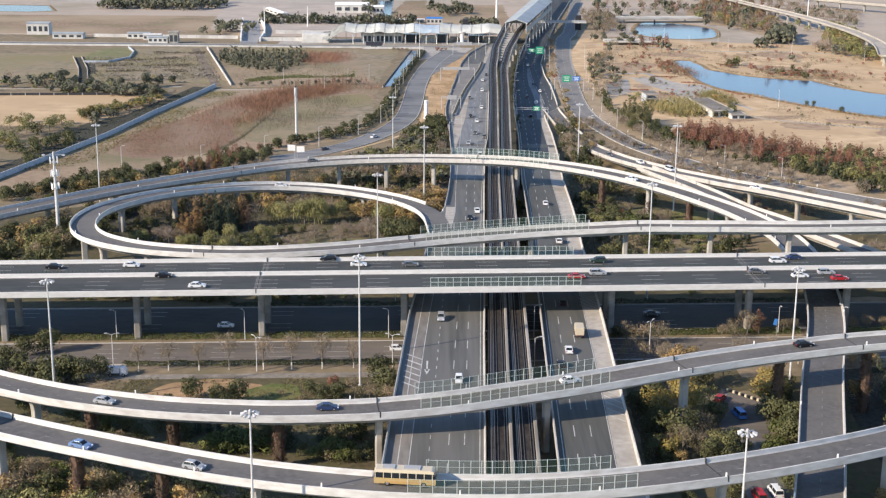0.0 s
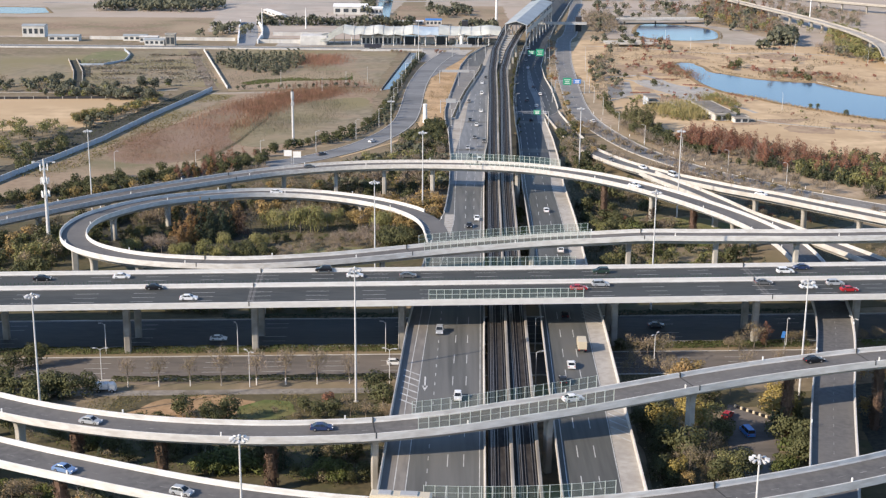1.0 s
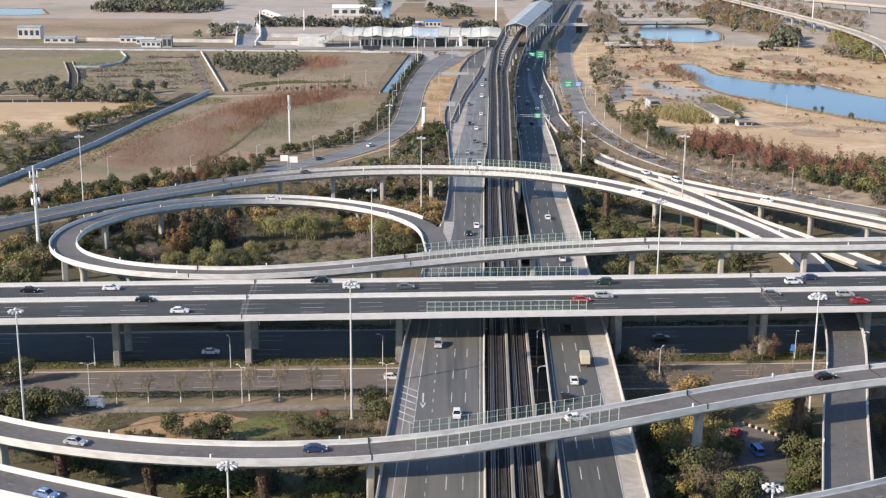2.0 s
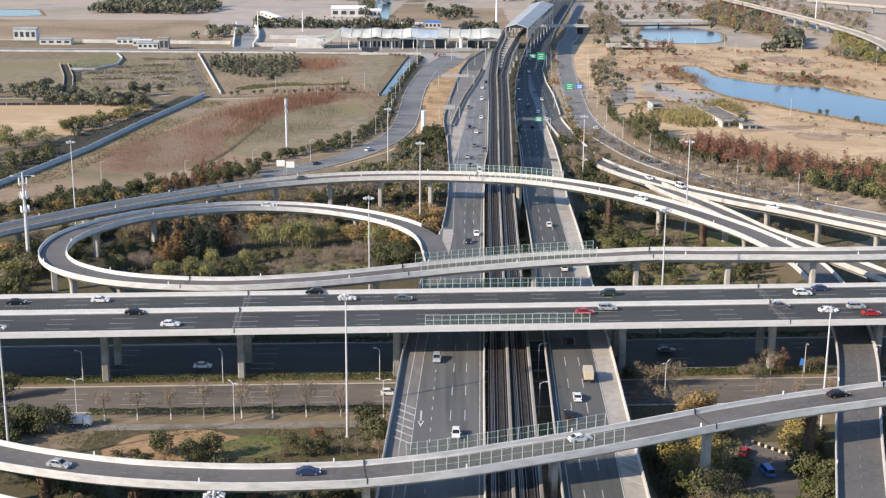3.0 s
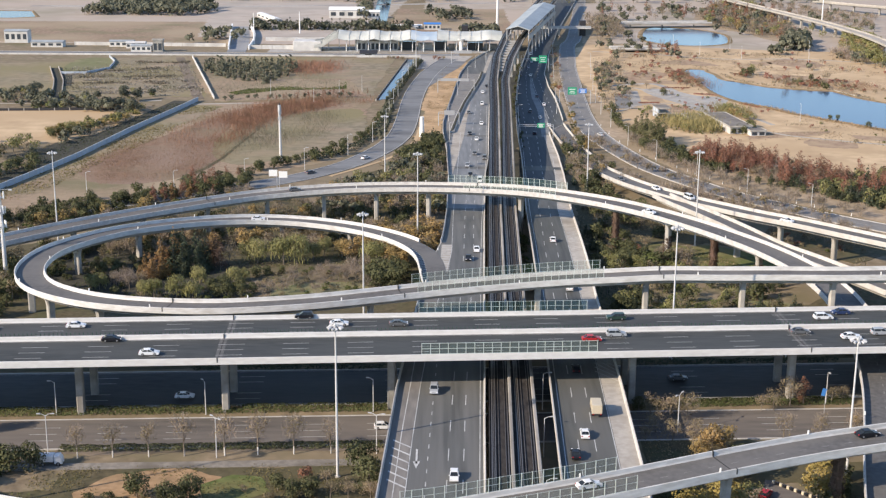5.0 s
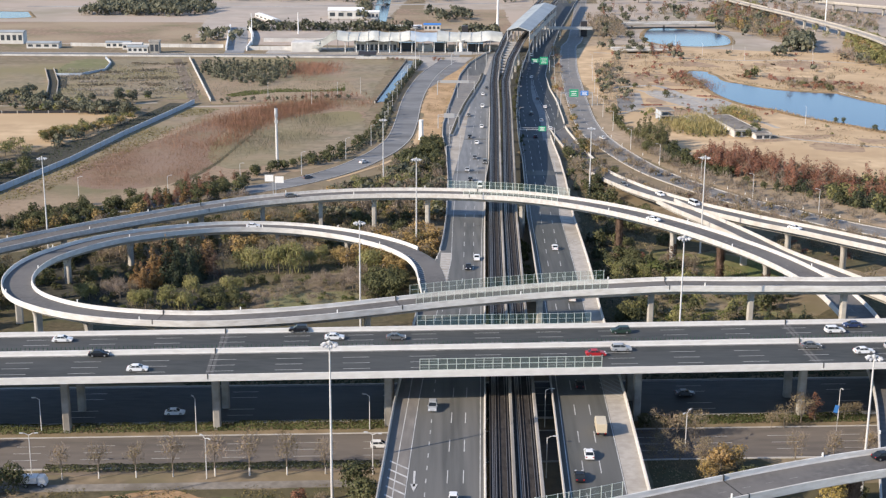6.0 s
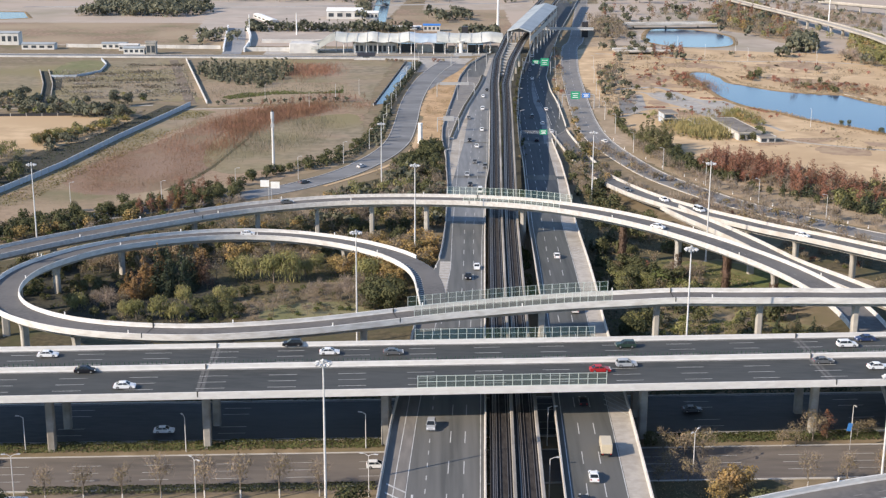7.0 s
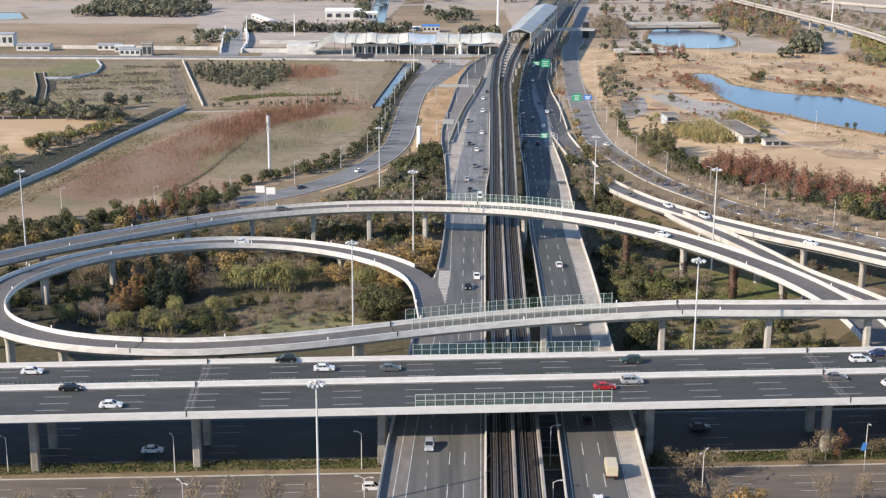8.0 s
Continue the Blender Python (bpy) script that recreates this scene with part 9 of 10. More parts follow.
on_line(ARC, ARCS, -52, -1.4, "sedan", "grey")
on_line(ARC, ARCS, 70, 1.4, "sedan", "white")
on_line(RING[90:], [d - RINGS[90] for d in RINGS[90:]], -61.9, 0.6, "sedan", "white")
on_line(CR, CRS, 82.0, -1.6, "sedan", "white")
on_line(CR, CRS, 90.6, -1.6, "van", "white")
on_line(CR, CRS, 118, 1.2, "sedan", "white")
on_line(CR, CRS, 74.5, 1.4, "sedan", "grey")
NSA = 88.4
for sh, pa, x, y in [("suv", "silver", -0.4, 337.9), ("hatchback", "white", 3.9, 291.7), ("sedan", "black", 9.2, 451.6), ("sedan", "white", 12.0, 462.2), ("sedan", "black", 12.4, 599), ("van", "white", 16.0, 585), ("sedan", "white", 20.5, 735), ("sedan", "grey", 15.3, 651), ("sedan", "white", 17.0, 690), ("sedan", "black", 14, 706), ("suv", "white", 22.5, 800), ("sedan", "grey", 14.5, 770), ("sedan", "white", 24, 845), ("sedan", "black", 27, 870), ("suv", "grey", 19.5, 640), ("sedan", "silver", 11.5, 622)]:
    car(sh, pa, x, y, zroad(y) + 0.02, NSA + 180)
for sh, pa, x, y in [("sedan", "white", 31.3, 313.0), ("sedan", "black", 28.4, 302.4), ("sedan", "black", 33.1, 352), ("sedan", "white", 37.2, 476.1), ("suv", "white", 37.5, 419.3), ("sedan", "white", 57.2, 799), ("sedan", "grey", 55, 829), ("sedan", "white", 55, 730), ("sedan", "black", 46, 707), ("suv", "grey", 48, 775), ("sedan", "white", 52, 754), ("sedan", "white", 57, 920), ("sedan", "white", 62, 990), ("sedan", "silver", 58, 960), ("van", "white", 64, 1035)]:
    car(sh, pa, x, y, zroad(y) + 0.02, NSA)
truck("small truck with a cream cargo box", "cream", 35.0, 325.9, 7.52, NSA)
car("hatchback", "white", -11.8, 334.0, 0.13, 3)
car("sedan", "white", 78.6, 706.7, 0.13, 105)
car("sedan", "grey", 96, 622, 0.13, 115)
car("sedan", "grey", 131, 557, 0.13, 130)
car("sedan", "white", -34.0, 645, 0.13, 55)
car("sedan", "grey", -55.5, 612, 0.13, 45)
car("van", "bright blue", 69.0, 290.0, 0.12, 100)
car("hatchback", "red", 66.6, 300.0, 0.12, 60)
car("van", "red", 63.8, 246.5, 0.1, 95)
car("van", "white", 67.6, 248.5, 0.1, 95)
car("sedan", "white", -60, 352, 0.13, 3)
car("sedan", "grey", 60, 366, 0.13, 3)
truck("pale small truck parked beside the footway", "white", -81.0, 313.6, 0.05, 3, 5.2, 2.3)


# ---- ponds and canals ----
def pool(name, label, outline, z=0.12):
    bm = bmesh.new()
    vs = [bm.verts.new((x, y, z)) for x, y in outline]
    f = bm.faces.new(vs)
    if f.normal.z < 0:
        f.normal_flip()
    bm.normal_update()
    for f in bm.faces:
        if f.normal.z < 0:
            f.normal_flip()
    o = part(name, bm, WATER)
    tagged(o, label, "water", "", "structure")
    if name == "canal":
        return
    c = Vector((sum(x for x, y in outline) / len(outline), sum(y for x, y in outline) / len(outline), 0))
    bm = bmesh.new()
    n = len(outline)
    ring = []
    for i, (x, y) in enumerate(outline):
        a, b = Vector((*outline[i - 1], 0)), Vector((*outline[(i + 1) % n], 0))
        d = (b - a).normalized()
        out = Vector((d.y, -d.x, 0))
        if (Vector((x, y, 0)) + out - c).length < (Vector((x, y, 0)) - c).length:
            out = -out
        w = 1.6 + 1.2 * noise.noise(Vector((x * 0.05, y * 0.05, 0)))
        p = Vector((x, y, 0))
        ring.append([bm.verts.new(q) for q in (p - out * 0.3 + Vector((0, 0, z - 0.2)), p + Vector((0, 0, z + 0.1)), p + out * w + Vector((0, 0, z + 0.35)), p + out * (w + 2.5) + Vector((0, 0, 0.0)))])
    for i in range(n):
        a, b = ring[i], ring[(i + 1) % n]
        for k in range(3):
            bm.faces.new((a[k], a[k + 1], b[k + 1], b[k]))
    tagged(part("pond_bank", fix(bm), material("reed bank", (0.22, 0.15, 0.08), (0.33, 0.23, 0.13), 0.4, 0.95, 0.4, stain=(0.14, 0.11, 0.05), stain_scale=0.1)), "low brown reed bank round the water", "bank", "", "structure")


pool("pond", "blue pond reflecting the clear sky", POND)
pool("pond", "small blue pond beyond the footpath", SMALL_POND)
pool("canal", "straight narrow canal beside the frontage road", [(-37.2, 818), (-24.6, 1009), (-19.0, 1006), (-32.2, 822)])
pool("canal", "narrow far canal between trees", [(-66, 1290), (-72.5, 1540), (-57.4, 1540), (-52, 1290)])

CLAD_WHITE = material("white membrane", (0.47, 0.485, 0.455), (0.59, 0.60, 0.565), 0.12, 0.55, stain=(0.36, 0.385, 0.37), stain_scale=0.05)
TIMBER = material("weathered timber", (0.13, 0.10, 0.075), (0.22, 0.175, 0.13), 0.8, 0.9)
ROOF_GREY = material("grey metal roof", (0.31, 0.34, 0.35), (0.39, 0.42, 0.43), 0.3, 0.5, stain=(0.27, 0.295, 0.31), stain_scale=0.05)
ROOF_BLUE = material("blue tinted skylight", (0.30, 0.40, 0.50), (0.38, 0.47, 0.56), 0.1, 0.35, stain=(0.48, 0.53, 0.56), stain_scale=0.08)
WALL_PALE = material("pale render", (0.52, 0.51, 0.49), (0.64, 0.63, 0.60), 0.4, 0.8, stain=(0.42, 0.41, 0.39), stain_scale=0.1)
WINDOW_DARK = plain("dark window", (0.05, 0.06, 0.07), 0.2)

# ---- station ----
st = thing("station_concourse", "long white membrane canopy of a metro station concourse", "station", at=(0, 0, 0))


def canopy(name, x0, x1, y0, y1, top, eave, mat, label, n=10):
    """A long arched roof with drooping scalloped edges."""
    bm = bmesh.new()
    rows = []
    for i in range(n * 4 + 1):
        x = x0 + (x1 - x0) * i / (n * 4)
        peak = abs(math.cos(i * math.pi / 16)) ** 3
        droop = 0.9 * abs(math.sin(i * math.pi / 8)) - 0.5 * peak
        row = []
        for k in range(9):
            t = k / 8
            y = y0 + (y1 - y0) * t
            z = eave + (top - eave) * math.sin(math.pi * t) ** 0.6 * (0.86 + 0.2 * peak) - (droop if k in (0, 8) else 0.25 * droop)
            row.append(bm.verts.new((x, y, z)))
        rows.append(row)
    for a, b in zip(rows, rows[1:]):
        for k in range(8):
            bm.faces.new((a[k], b[k], b[k + 1], a[k + 1]))
    fix(bm)
    bmesh.ops.solidify(bm, geom=bm.faces[:], thickness=0.35)
    return part(name, bm, mat, st, label)


def seams(x0, x1, y0, y1, top, eave, count):
    """Raised seams across the membrane."""
    for i in range(1, count):
        x = x0 + (x1 - x0) * i / count
        bm = bmesh.new()
        tube(bm, [(x, y0 + (y1 - y0) * k / 8, eave + (top - eave) * math.sin(math.pi * k / 8) ** 0.6 * 0.98 + 0.25, 0.16) for k in range(9)], 5)
        part("seam", fix(bm), GREY_WALL, st)


seams(-78, -24.4, 1052, 1078, 14.6, 9.2, 7)
seams(-4, 44, 1052, 1080, 14.8, 9.2, 6)
canopy("canopy", -78, -24.4, 1052, 1078, 14.6, 9.2, CLAD_WHITE, "white membrane canopy", 8)
canopy("canopy", -24, -4.4, 1052, 1078, 14.5, 9.2, ROOF_BLUE, "blue glazed canopy section", 3)
canopy("canopy", -4, 44, 1052, 1080, 14.8, 9.2, CLAD_WHITE, "white membrane canopy", 5)
bm = bmesh.new()
rows = []
for x, z in ((-96, 7.0), (-90, 8.0), (-83, 12.5), (-78.4, 14.5)):
    rows.append([bm.verts.new((x, 1052, z - 4.5)), bm.verts.new((x, 1060, z)), bm.verts.new((x, 1072, z)), bm.verts.new((x, 1078, z - 4.5))])
for a, b in zip(rows, rows[1:]):
    for k in range(3):
        bm.faces.new((a[k], b[k], b[k + 1], a[k + 1]))
bmesh.ops.solidify(bm, geom=bm.faces[:], thickness=0.4)
part("sloping_roof", fix(bm), CLAD_WHITE, st, "white sloping roof end")
bm = bmesh.new()
box(bm, -112, -91, 1056, 1074, -0.2, 7.0)
bmesh.ops.bevel(bm, geom=bm.edges[:], offset=0.3, segments=1, affect="EDGES")
part("entrance_hall", fix(bm), WALL_PALE, st, "pale entrance block")
bm = bmesh.new()
box(bm, -66, -34, 1062, 1074, -0.2, 7.0)
part("hall", fix(bm), WALL_PALE, st, "pale station hall under the canopy")
for i in range(9):
    bm = bmesh.new()
    x = -64 + i * 3.4
    box(bm, x, x + 2.2, 1061.8, 1062.05, 0.8, 5.2)
    part("window", fix(bm), WINDOW_DARK, st)
for i in range(15):
    x = -72 + i * 8.2
    if 11 < x < 16:
        continue
    bm = bmesh.new()
    tube(bm, [(x, 1055, -0.2, 0.35), (x, 1055, 6.0, 0.3), (x + 0.4, 1055, 9.3, 0.25)], 6)
    part("column", fix(bm), SIGN_WHITE, st, "white steel column")
bm = bmesh.new()
tube(bm, [(13.4, 1054, -0.2, 1.5), (13.4, 1054, 5.0, 1.3), (13.4, 1054, 8.0, 1.8), (13.4, 1054, 9.8, 3.0)], 10)
part("support", fix(bm), SIGN_WHITE, st, "thick white flared support")
# dark blocks stand in for shaded voids under the canopy; grey ones are walls
for x0, x1, z1, mat, tip in ((-33, -20, 6.2, WINDOW_DARK, "added dark wall standing in for the shaded concourse"), (-19, -8, 5.0, GREY_WALL, "grey ticket hall wall"), (-7, 3, 6.4, WINDOW_DARK, "added dark wall standing in for the shaded concourse"), (4, 11, 4.2, PIER_GREY, "grey stair wall"), (18, 30, 5.6, WINDOW_DARK, "added dark wall standing in for the shaded concourse"), (31, 41, 4.4, PIER_GREY, "grey stair wall")):
    bm = bmesh.new()
    box(bm, x0, x1, 1066, 1073, -0.2, z1)
    bmesh.ops.bevel(bm, geom=bm.edges[:], offset=0.12, segments=1, affect="EDGES")
    part("inner_wall", fix(bm), mat, st, tip)
for i in range(16):
    x = -86 + i * 7.9
    bm = bmesh.new()
    tube(bm, [(x, 1064, -0.2, 0.22), (x, 1064, 11.0, 0.22)], 5)
    part("inner_column", fix(bm), STEEL, st)
for x0, x1 in ((-70, -52), (-48, -30), (-26, -10), (-2, 12), (18, 34)):
    bm = bmesh.new()
    for k in range(int((x1 - x0) / 2)):
        box(bm, x0 + k * 2, x0 + k * 2 + 0.16, 1049.4, 1049.56, 0.1, 1.3)
    box(bm, x0, x1, 1049.38, 1049.58, 1.2, 1.32)
    tagged(part("barrier_rail", fix(bm), STEEL), "grey steel barrier rail before the concourse", "railing")
ph = thing("platform_hall", "grey gabled metal roof over the metro platforms", "station roof")
bm = bmesh.new()
a, b, c, d = Vector((44.8, 1014, 21.2)), Vector((61.6, 1008, 21.2)), Vector((96.1, 1215, 21.2)), Vector((76.9, 1221, 21.2))
ra, rb = (a + b) / 2 + Vector((0, 0, 2.6)), (c + d) / 2 + Vector((0, 0, 2.6))
vs = [bm.verts.new(v) for v in (a, b, c, d, ra, rb)]
bm.faces.new((vs[0], vs[4], vs[5], vs[3]))
bm.faces.new((vs[4], vs[1], vs[2], vs[5]))
fix(bm)
bmesh.ops.solidify(bm, geom=bm.faces[:], thickness=0.5)
part("roof", bm, ROOF_GREY, ph, "pale grey gabled metal roof")
bm = bmesh.new()
bm.faces.new([bm.verts.new(v) for v in (a + Vector((1, 0.6, -0.4)), b + Vector((-1, 0.6, -0.4)), ra + Vector((0, 0.6, -0.5)))])
bmesh.ops.solidify(bm, geom=bm.faces[:], thickness=0.2)
part("gable", fix(bm), WINDOW_DARK, ph, "dark glazed gable end")
for k in range(9):
    t = k / 8
    for p, q in ((a, d), (b, c)):
        v = p.lerp(q, t)
        bm = bmesh.new()
        tube(bm, [(v.x + (0.8 if p is a else -0.8), v.y + 0.8, 0, 0.4), (v.x + (0.8 if p is a else -0.8), v.y + 0.8, 21.0, 0.35)], 6)
        part("column", fix(bm), STEEL, ph)
bm = bmesh.new()
sweep(bm, [b + Vector((-0.8, 2, -7.2)), c + Vector((-0.8, -2, -7.2))], [(-0.3, 0), (0.3, 0), (0.3, 3.4), (-0.3, 3.4)])
part("side_wall", fix(bm), ROOF_GREY, ph, "grey platform side wall")
fb = thing("footbridge", "covered footbridge over the carriageway with a dark lift tower", "footbridge")
bm = bmesh.new()
box(bm, 70, 122, 1168, 1172, 6.2, 7.0)
part("deck", fix(bm), WALL_PALE, fb, "pale footbridge deck")
for yy in (1168, 1171.9):
    bm = bmesh.new()
    box(bm, 70, 122, yy, yy + 0.12, 7.0, 8.2)
    part("railing", fix(bm), STEEL, fb)
bm = bmesh.new()
box(bm, 113, 118, 1172.2, 1177, -0.2, 12.5)
part("lift_tower", fix(bm), DARK, fb, "dark lift tower")
for x in (76, 96, 112):
    bm = bmesh.new()
    tube(bm, [(x, 1170, -0.2, 0.5), (x, 1170, 6.3, 0.5)], 8)
    part("column", fix(bm), CONCRETE, fb)
bm = bmesh.new()
box(bm, 14.5, 19.5, 1118, 1123, -0.2, 13.5)
tagged(part("lift_tower", fix(bm), DARK), "dark lift tower behind the station", "tower")

# ---- station forecourt, roads and walls ----
street("road", "wide pale concrete road in front of the station", [(-460, 1040), (-300, 1038), (-190, 1036), (-90, 1034), (12, 1034)], 6.0, ASPHALT_LANE, 0.14, (0,), True, True)
patch("plaza", [(-130, 1046), (46, 1046), (46, 1085), (-130, 1085)], PAVING, 0.1, "pale station plaza paving", "plaza")
patch("plaza", [(-20, 955), (8, 960), (22, 1030), (-16, 1028)], PAVING, 0.1, "pale paved verge before the station", "plaza")


def wall_run(label, pts, h, t, mat, name="boundary_wall", seg=8.0):
    """A run of wall panels between posts."""
    top = thing(name, label, "wall", "", "structure")
    line = spline([(x, y, 0) for x, y in pts], 200)
    s = lengths(line)
    n = max(1, int(s[-1] / seg))
    bm = bmesh.new()
    box(bm, 0.06, s[-1] / n - 0.06, -t / 2, t / 2, -0.1, h)
    first = None
    bp = bmesh.new()
    box(bp, -0.18, 0.18, -t / 2 - 0.08, t / 2 + 0.08, -0.1, h + 0.12)
    post = None
    for i in range(n):
        p, d = along(line, s, s[-1] * i / n)
        q, _ = along(line, s, s[-1] * (i + 1) / n)
        m = Matrix.Translation(p) @ Matrix.Rotation(math.atan2((q - p).y, (q - p).x), 4, "Z")
        if first is None:
            first, post = part("panel", fix(bm), mat, top), part("post", fix(bp), GREY_WALL, top)
            first.matrix_basis = post.matrix_basis = m
        else:
            again("panel", first, m, top)
            again("post", post, m, top)
    return top


HOARD = material("blue-grey sheet hoarding", (0.38, 0.43, 0.48), (0.47, 0.52, 0.57), 0.5, 0.5, stain=(0.36, 0.42, 0.50), stain_scale=0.05)
wall_run("long pale blue-grey sheet-metal hoarding along the field", [(-215, 436), (-188, 527), (-173, 596), (-163.5, 642), (-155, 709), (-143, 783), (-139, 811)], 2.4, 0.35, HOARD, "hoarding", 6.0)
street("road", "dark netted service strip behind the hoarding", [(-224, 436), (-196, 527), (-181, 596), (-171.5, 642), (-163, 709), (-151, 783), (-147, 811)], 6.0, DARK_SOIL_SHADE, 0.12, (), False, False)
wall_run("low white wall beside a dirt track", [(-179, 1012), (-131, 818)], 1.6, 0.5, WALL_PALE)
wall_run("pale wall along the station road", [(-420, 1026), (-60, 1023)], 1.2, 0.4, WALL_PALE)
for x, y, h, k in [(-38.5, 1009, 2.8, "brown_shrub"), (-35, 1011, 2.4, "brown_shrub"), (-32, 1008, 2.6, "rust_bush"), (-28.7, 1007, 2.6, "brown_shrub"), (-5.6, 1008, 3.2, "rust_bush"), (-2.6, 1006, 2.8, "rust_bush"), (0.5, 1011, 2.6, "brown_shrub")]:
    plant(k, x, y, h, "shrubs before the station")
hut = thing("gate_hut", "small hut with a dark gabled roof before the station", "hut", at=(-53.8, 1024.3, 0))
bm = bmesh.new()
box(bm, -5.5, 5.5, -3, 3, -0.2, 2.6)
part("wall", fix(bm), WALL_PALE, hut, "pale rendered walls")
bm = bmesh.new()
sweep(bm, [Vector((-6.4, 0, 2.6)), Vector((6.4, 0, 2.6))], [(-3.8, 0), (0, 2.0), (3.8, 0), (3.8, -0.2), (0, 1.75), (-3.8, -0.2)])
part("roof", fix(bm), DARK, hut, "dark gabled roof")
bm = bmesh.new()
box(bm, -2.4, 2.4, -3.06, -2.9, 0.7, 2.0)
part("window", fix(bm), WINDOW_DARK, hut)
wall_run("white boundary wall before the station", [(-62, 1018), (-16, 1020)], 1.6, 0.4, WALL_PALE)
wall_run("white wall beside the underpass", [(-283, 1086), (-166, 1080)], 2.6, 0.6, WALL_PALE)
wall_run("white wall between underpass and station", [(-145, 1066), (-112.5, 1067)], 3.0, 0.6, WALL_PALE)
wall_run("upper white wall behind the underpass", [(-141, 1121), (-92, 1123)], 3.0, 0.6, WALL_PALE)
wall_run("pale canal wall", [(-37.8, 815), (-25.2, 1009)], 1.0, 0.5, DARK)
wall_run("dark canal wall beside the trees", [(-31.8, 818), (-18.6, 1006)], 0.8, 0.4, DARK)
wall_run("dark low wall behind the clearing", [(-300, 768), (-170, 778)], 1.4, 0.4, DARK)
street("path", "bare dirt track beside the white wall", [(-188, 1012), (-140, 818)], 3.0, SOIL, 0.12, (), False, False)
for side in (-1, 1):
    wall_run("pale concrete side wall of the drainage trench", [(-260.5 + side * 2.9, 951), (-240 + side * 2.9, 888), (-222 + side * 2.9, 819)], 1.1, 0.5, PATH_MAT, "trench_wall", 12)
patch("pit", [(-250, 930), (-241.5, 926), (-226.5, 867), (-233, 866)], DARK_SOIL_SHADE, 0.16, "dark damp pit beside the trench", "pit")
patch("field", curvy([(-246, 925), (-255, 957), (-256, 1001), (-240, 1008), (-229, 980), (-225, 947), (-235, 926)]), FIELD_GREEN, 0.1, "weedy green plot inside a low wall", "field")
wall_run("low pale blue wall round the weedy plot", [(-248, 922), (-233, 922), (-222.5, 946), (-227, 981), (-238, 1011)], 1.6, 0.5, HOARD, "plot_wall", 8)
street("drain", "dark brown drainage trench in waste ground", [(-260.5, 951), (-240, 888), (-222, 819)], 2.4, DARK_SOIL_SHADE, 0.1, (), False, False)
up = thing("underpass_portal", "white curved underpass portal with a dark roadway", "underpass", "", "structure")
bm = bmesh.new()
sweep(bm, [Vector((-153, 1046, 0.2)), Vector((-158, 1100, 0.2)), Vector((-166, 1160, 0.2)), Vector((-177, 1232, 0.2))], [(-7, 0), (7, 0), (7, -0.3), (-7, -0.3)])
part("roadway", fix(bm), ASPHALT_PALE, up, "blue-grey roadway")
for x in (-7.6, 7.6):
    pts = [Vector((-153.5 + x - 23 * t + (4.5 * math.sin(math.pi * t) if x > 0 else 0), 1062 + 168 * t, 0)) for t in np.linspace(0, 1, 16)]
    bm = bmesh.new()
    sweep(bm, pts, [(-0.5, -0.1), (0.5, -0.1), (0.5, 3.0), (-0.5, 3.0)])
    part("wing_wall", fix(bm), SIGN_WHITE, up, "curved white wing wall")


def house(label, x, y, w, d, h, roof, wall=WALL_PALE, windows=4, name="building", yaw=0.0, overhang=0.5):
    top = thing(name, label, "building", "", at=(x, y, 0))
    top.rotation_euler = (0, 0, yaw)
    bm = bmesh.new()
    box(bm, -w / 2, w / 2, -d / 2, d / 2, -0.2, h)
    part("wall", fix(bm), wall, top, "rendered outer walls")
    bm = bmesh.new()
    o = overhang
    vs = [bm.verts.new(v) for v in ((-w / 2 - o, -d / 2 - o, h), (w / 2 + o, -d / 2 - o, h), (w / 2 + o, d / 2 + o, h), (-w / 2 - o, d / 2 + o, h), (-w / 2 - o, 0, h + d * 0.12), (w / 2 + o, 0, h + d * 0.12))]
    for f in ((0, 1, 5, 4), (2, 3, 4, 5), (0, 4, 3), (1, 2, 5), (3, 2, 1, 0)):
        bm.faces.new([vs[i] for i in f])
    part("roof", fix(bm), roof, top, "low pitched roof")
    for i in range(windows):
        bm = bmesh.new()
        cx = -w / 2 + (i + 0.5) * w / windows
        box(bm, cx - w / windows * 0.3, cx + w / windows * 0.3, -d / 2 - 0.06, -d / 2 + 0.1, h * 0.3, h * 0.75)
        part("window", fix(bm), WINDOW_DARK, top)
    return top


house("low pale building with a flat grey roof", -223, 1049, 15, 8, 4.4, ROOF_GREY)
house("long shed with a pale green roof beyond the trees", -298, 1450, 40, 14, 8, plain("pale green sheet roof", (0.42, 0.55, 0.50), 0.5))
house("small white service building", -232, 1070, 14, 8, 4.0, WALL_PALE)
house("white roadside building at the field edge", -332, 1104, 18, 10, 9, ROOF_GREY)
house("pale low house beside the station road", -300, 1075, 24, 9, 4, ROOF_GREY)
house("white low shed among trees", -245, 1080, 18, 8, 4, ROOF_GREY)
house("blue-roofed site hut behind the station", -9.6, 1217, 14, 9, 5, SIGN_BLUE)
house("long white shed with a pale roof", -32, 1229, 26, 7, 2.6, SIGN_WHITE)
house("large white warehouse far behind", -91, 1326, 32, 20, 7.5, SIGN_WHITE)
house("white warehouse annexe far behind", -67, 1322, 14, 12, 6, SIGN_WHITE)
house("white tent-like shed on the dirt lot", -162, 1304, 62, 7, 3.0, SIGN_WHITE, yaw=-1.2)


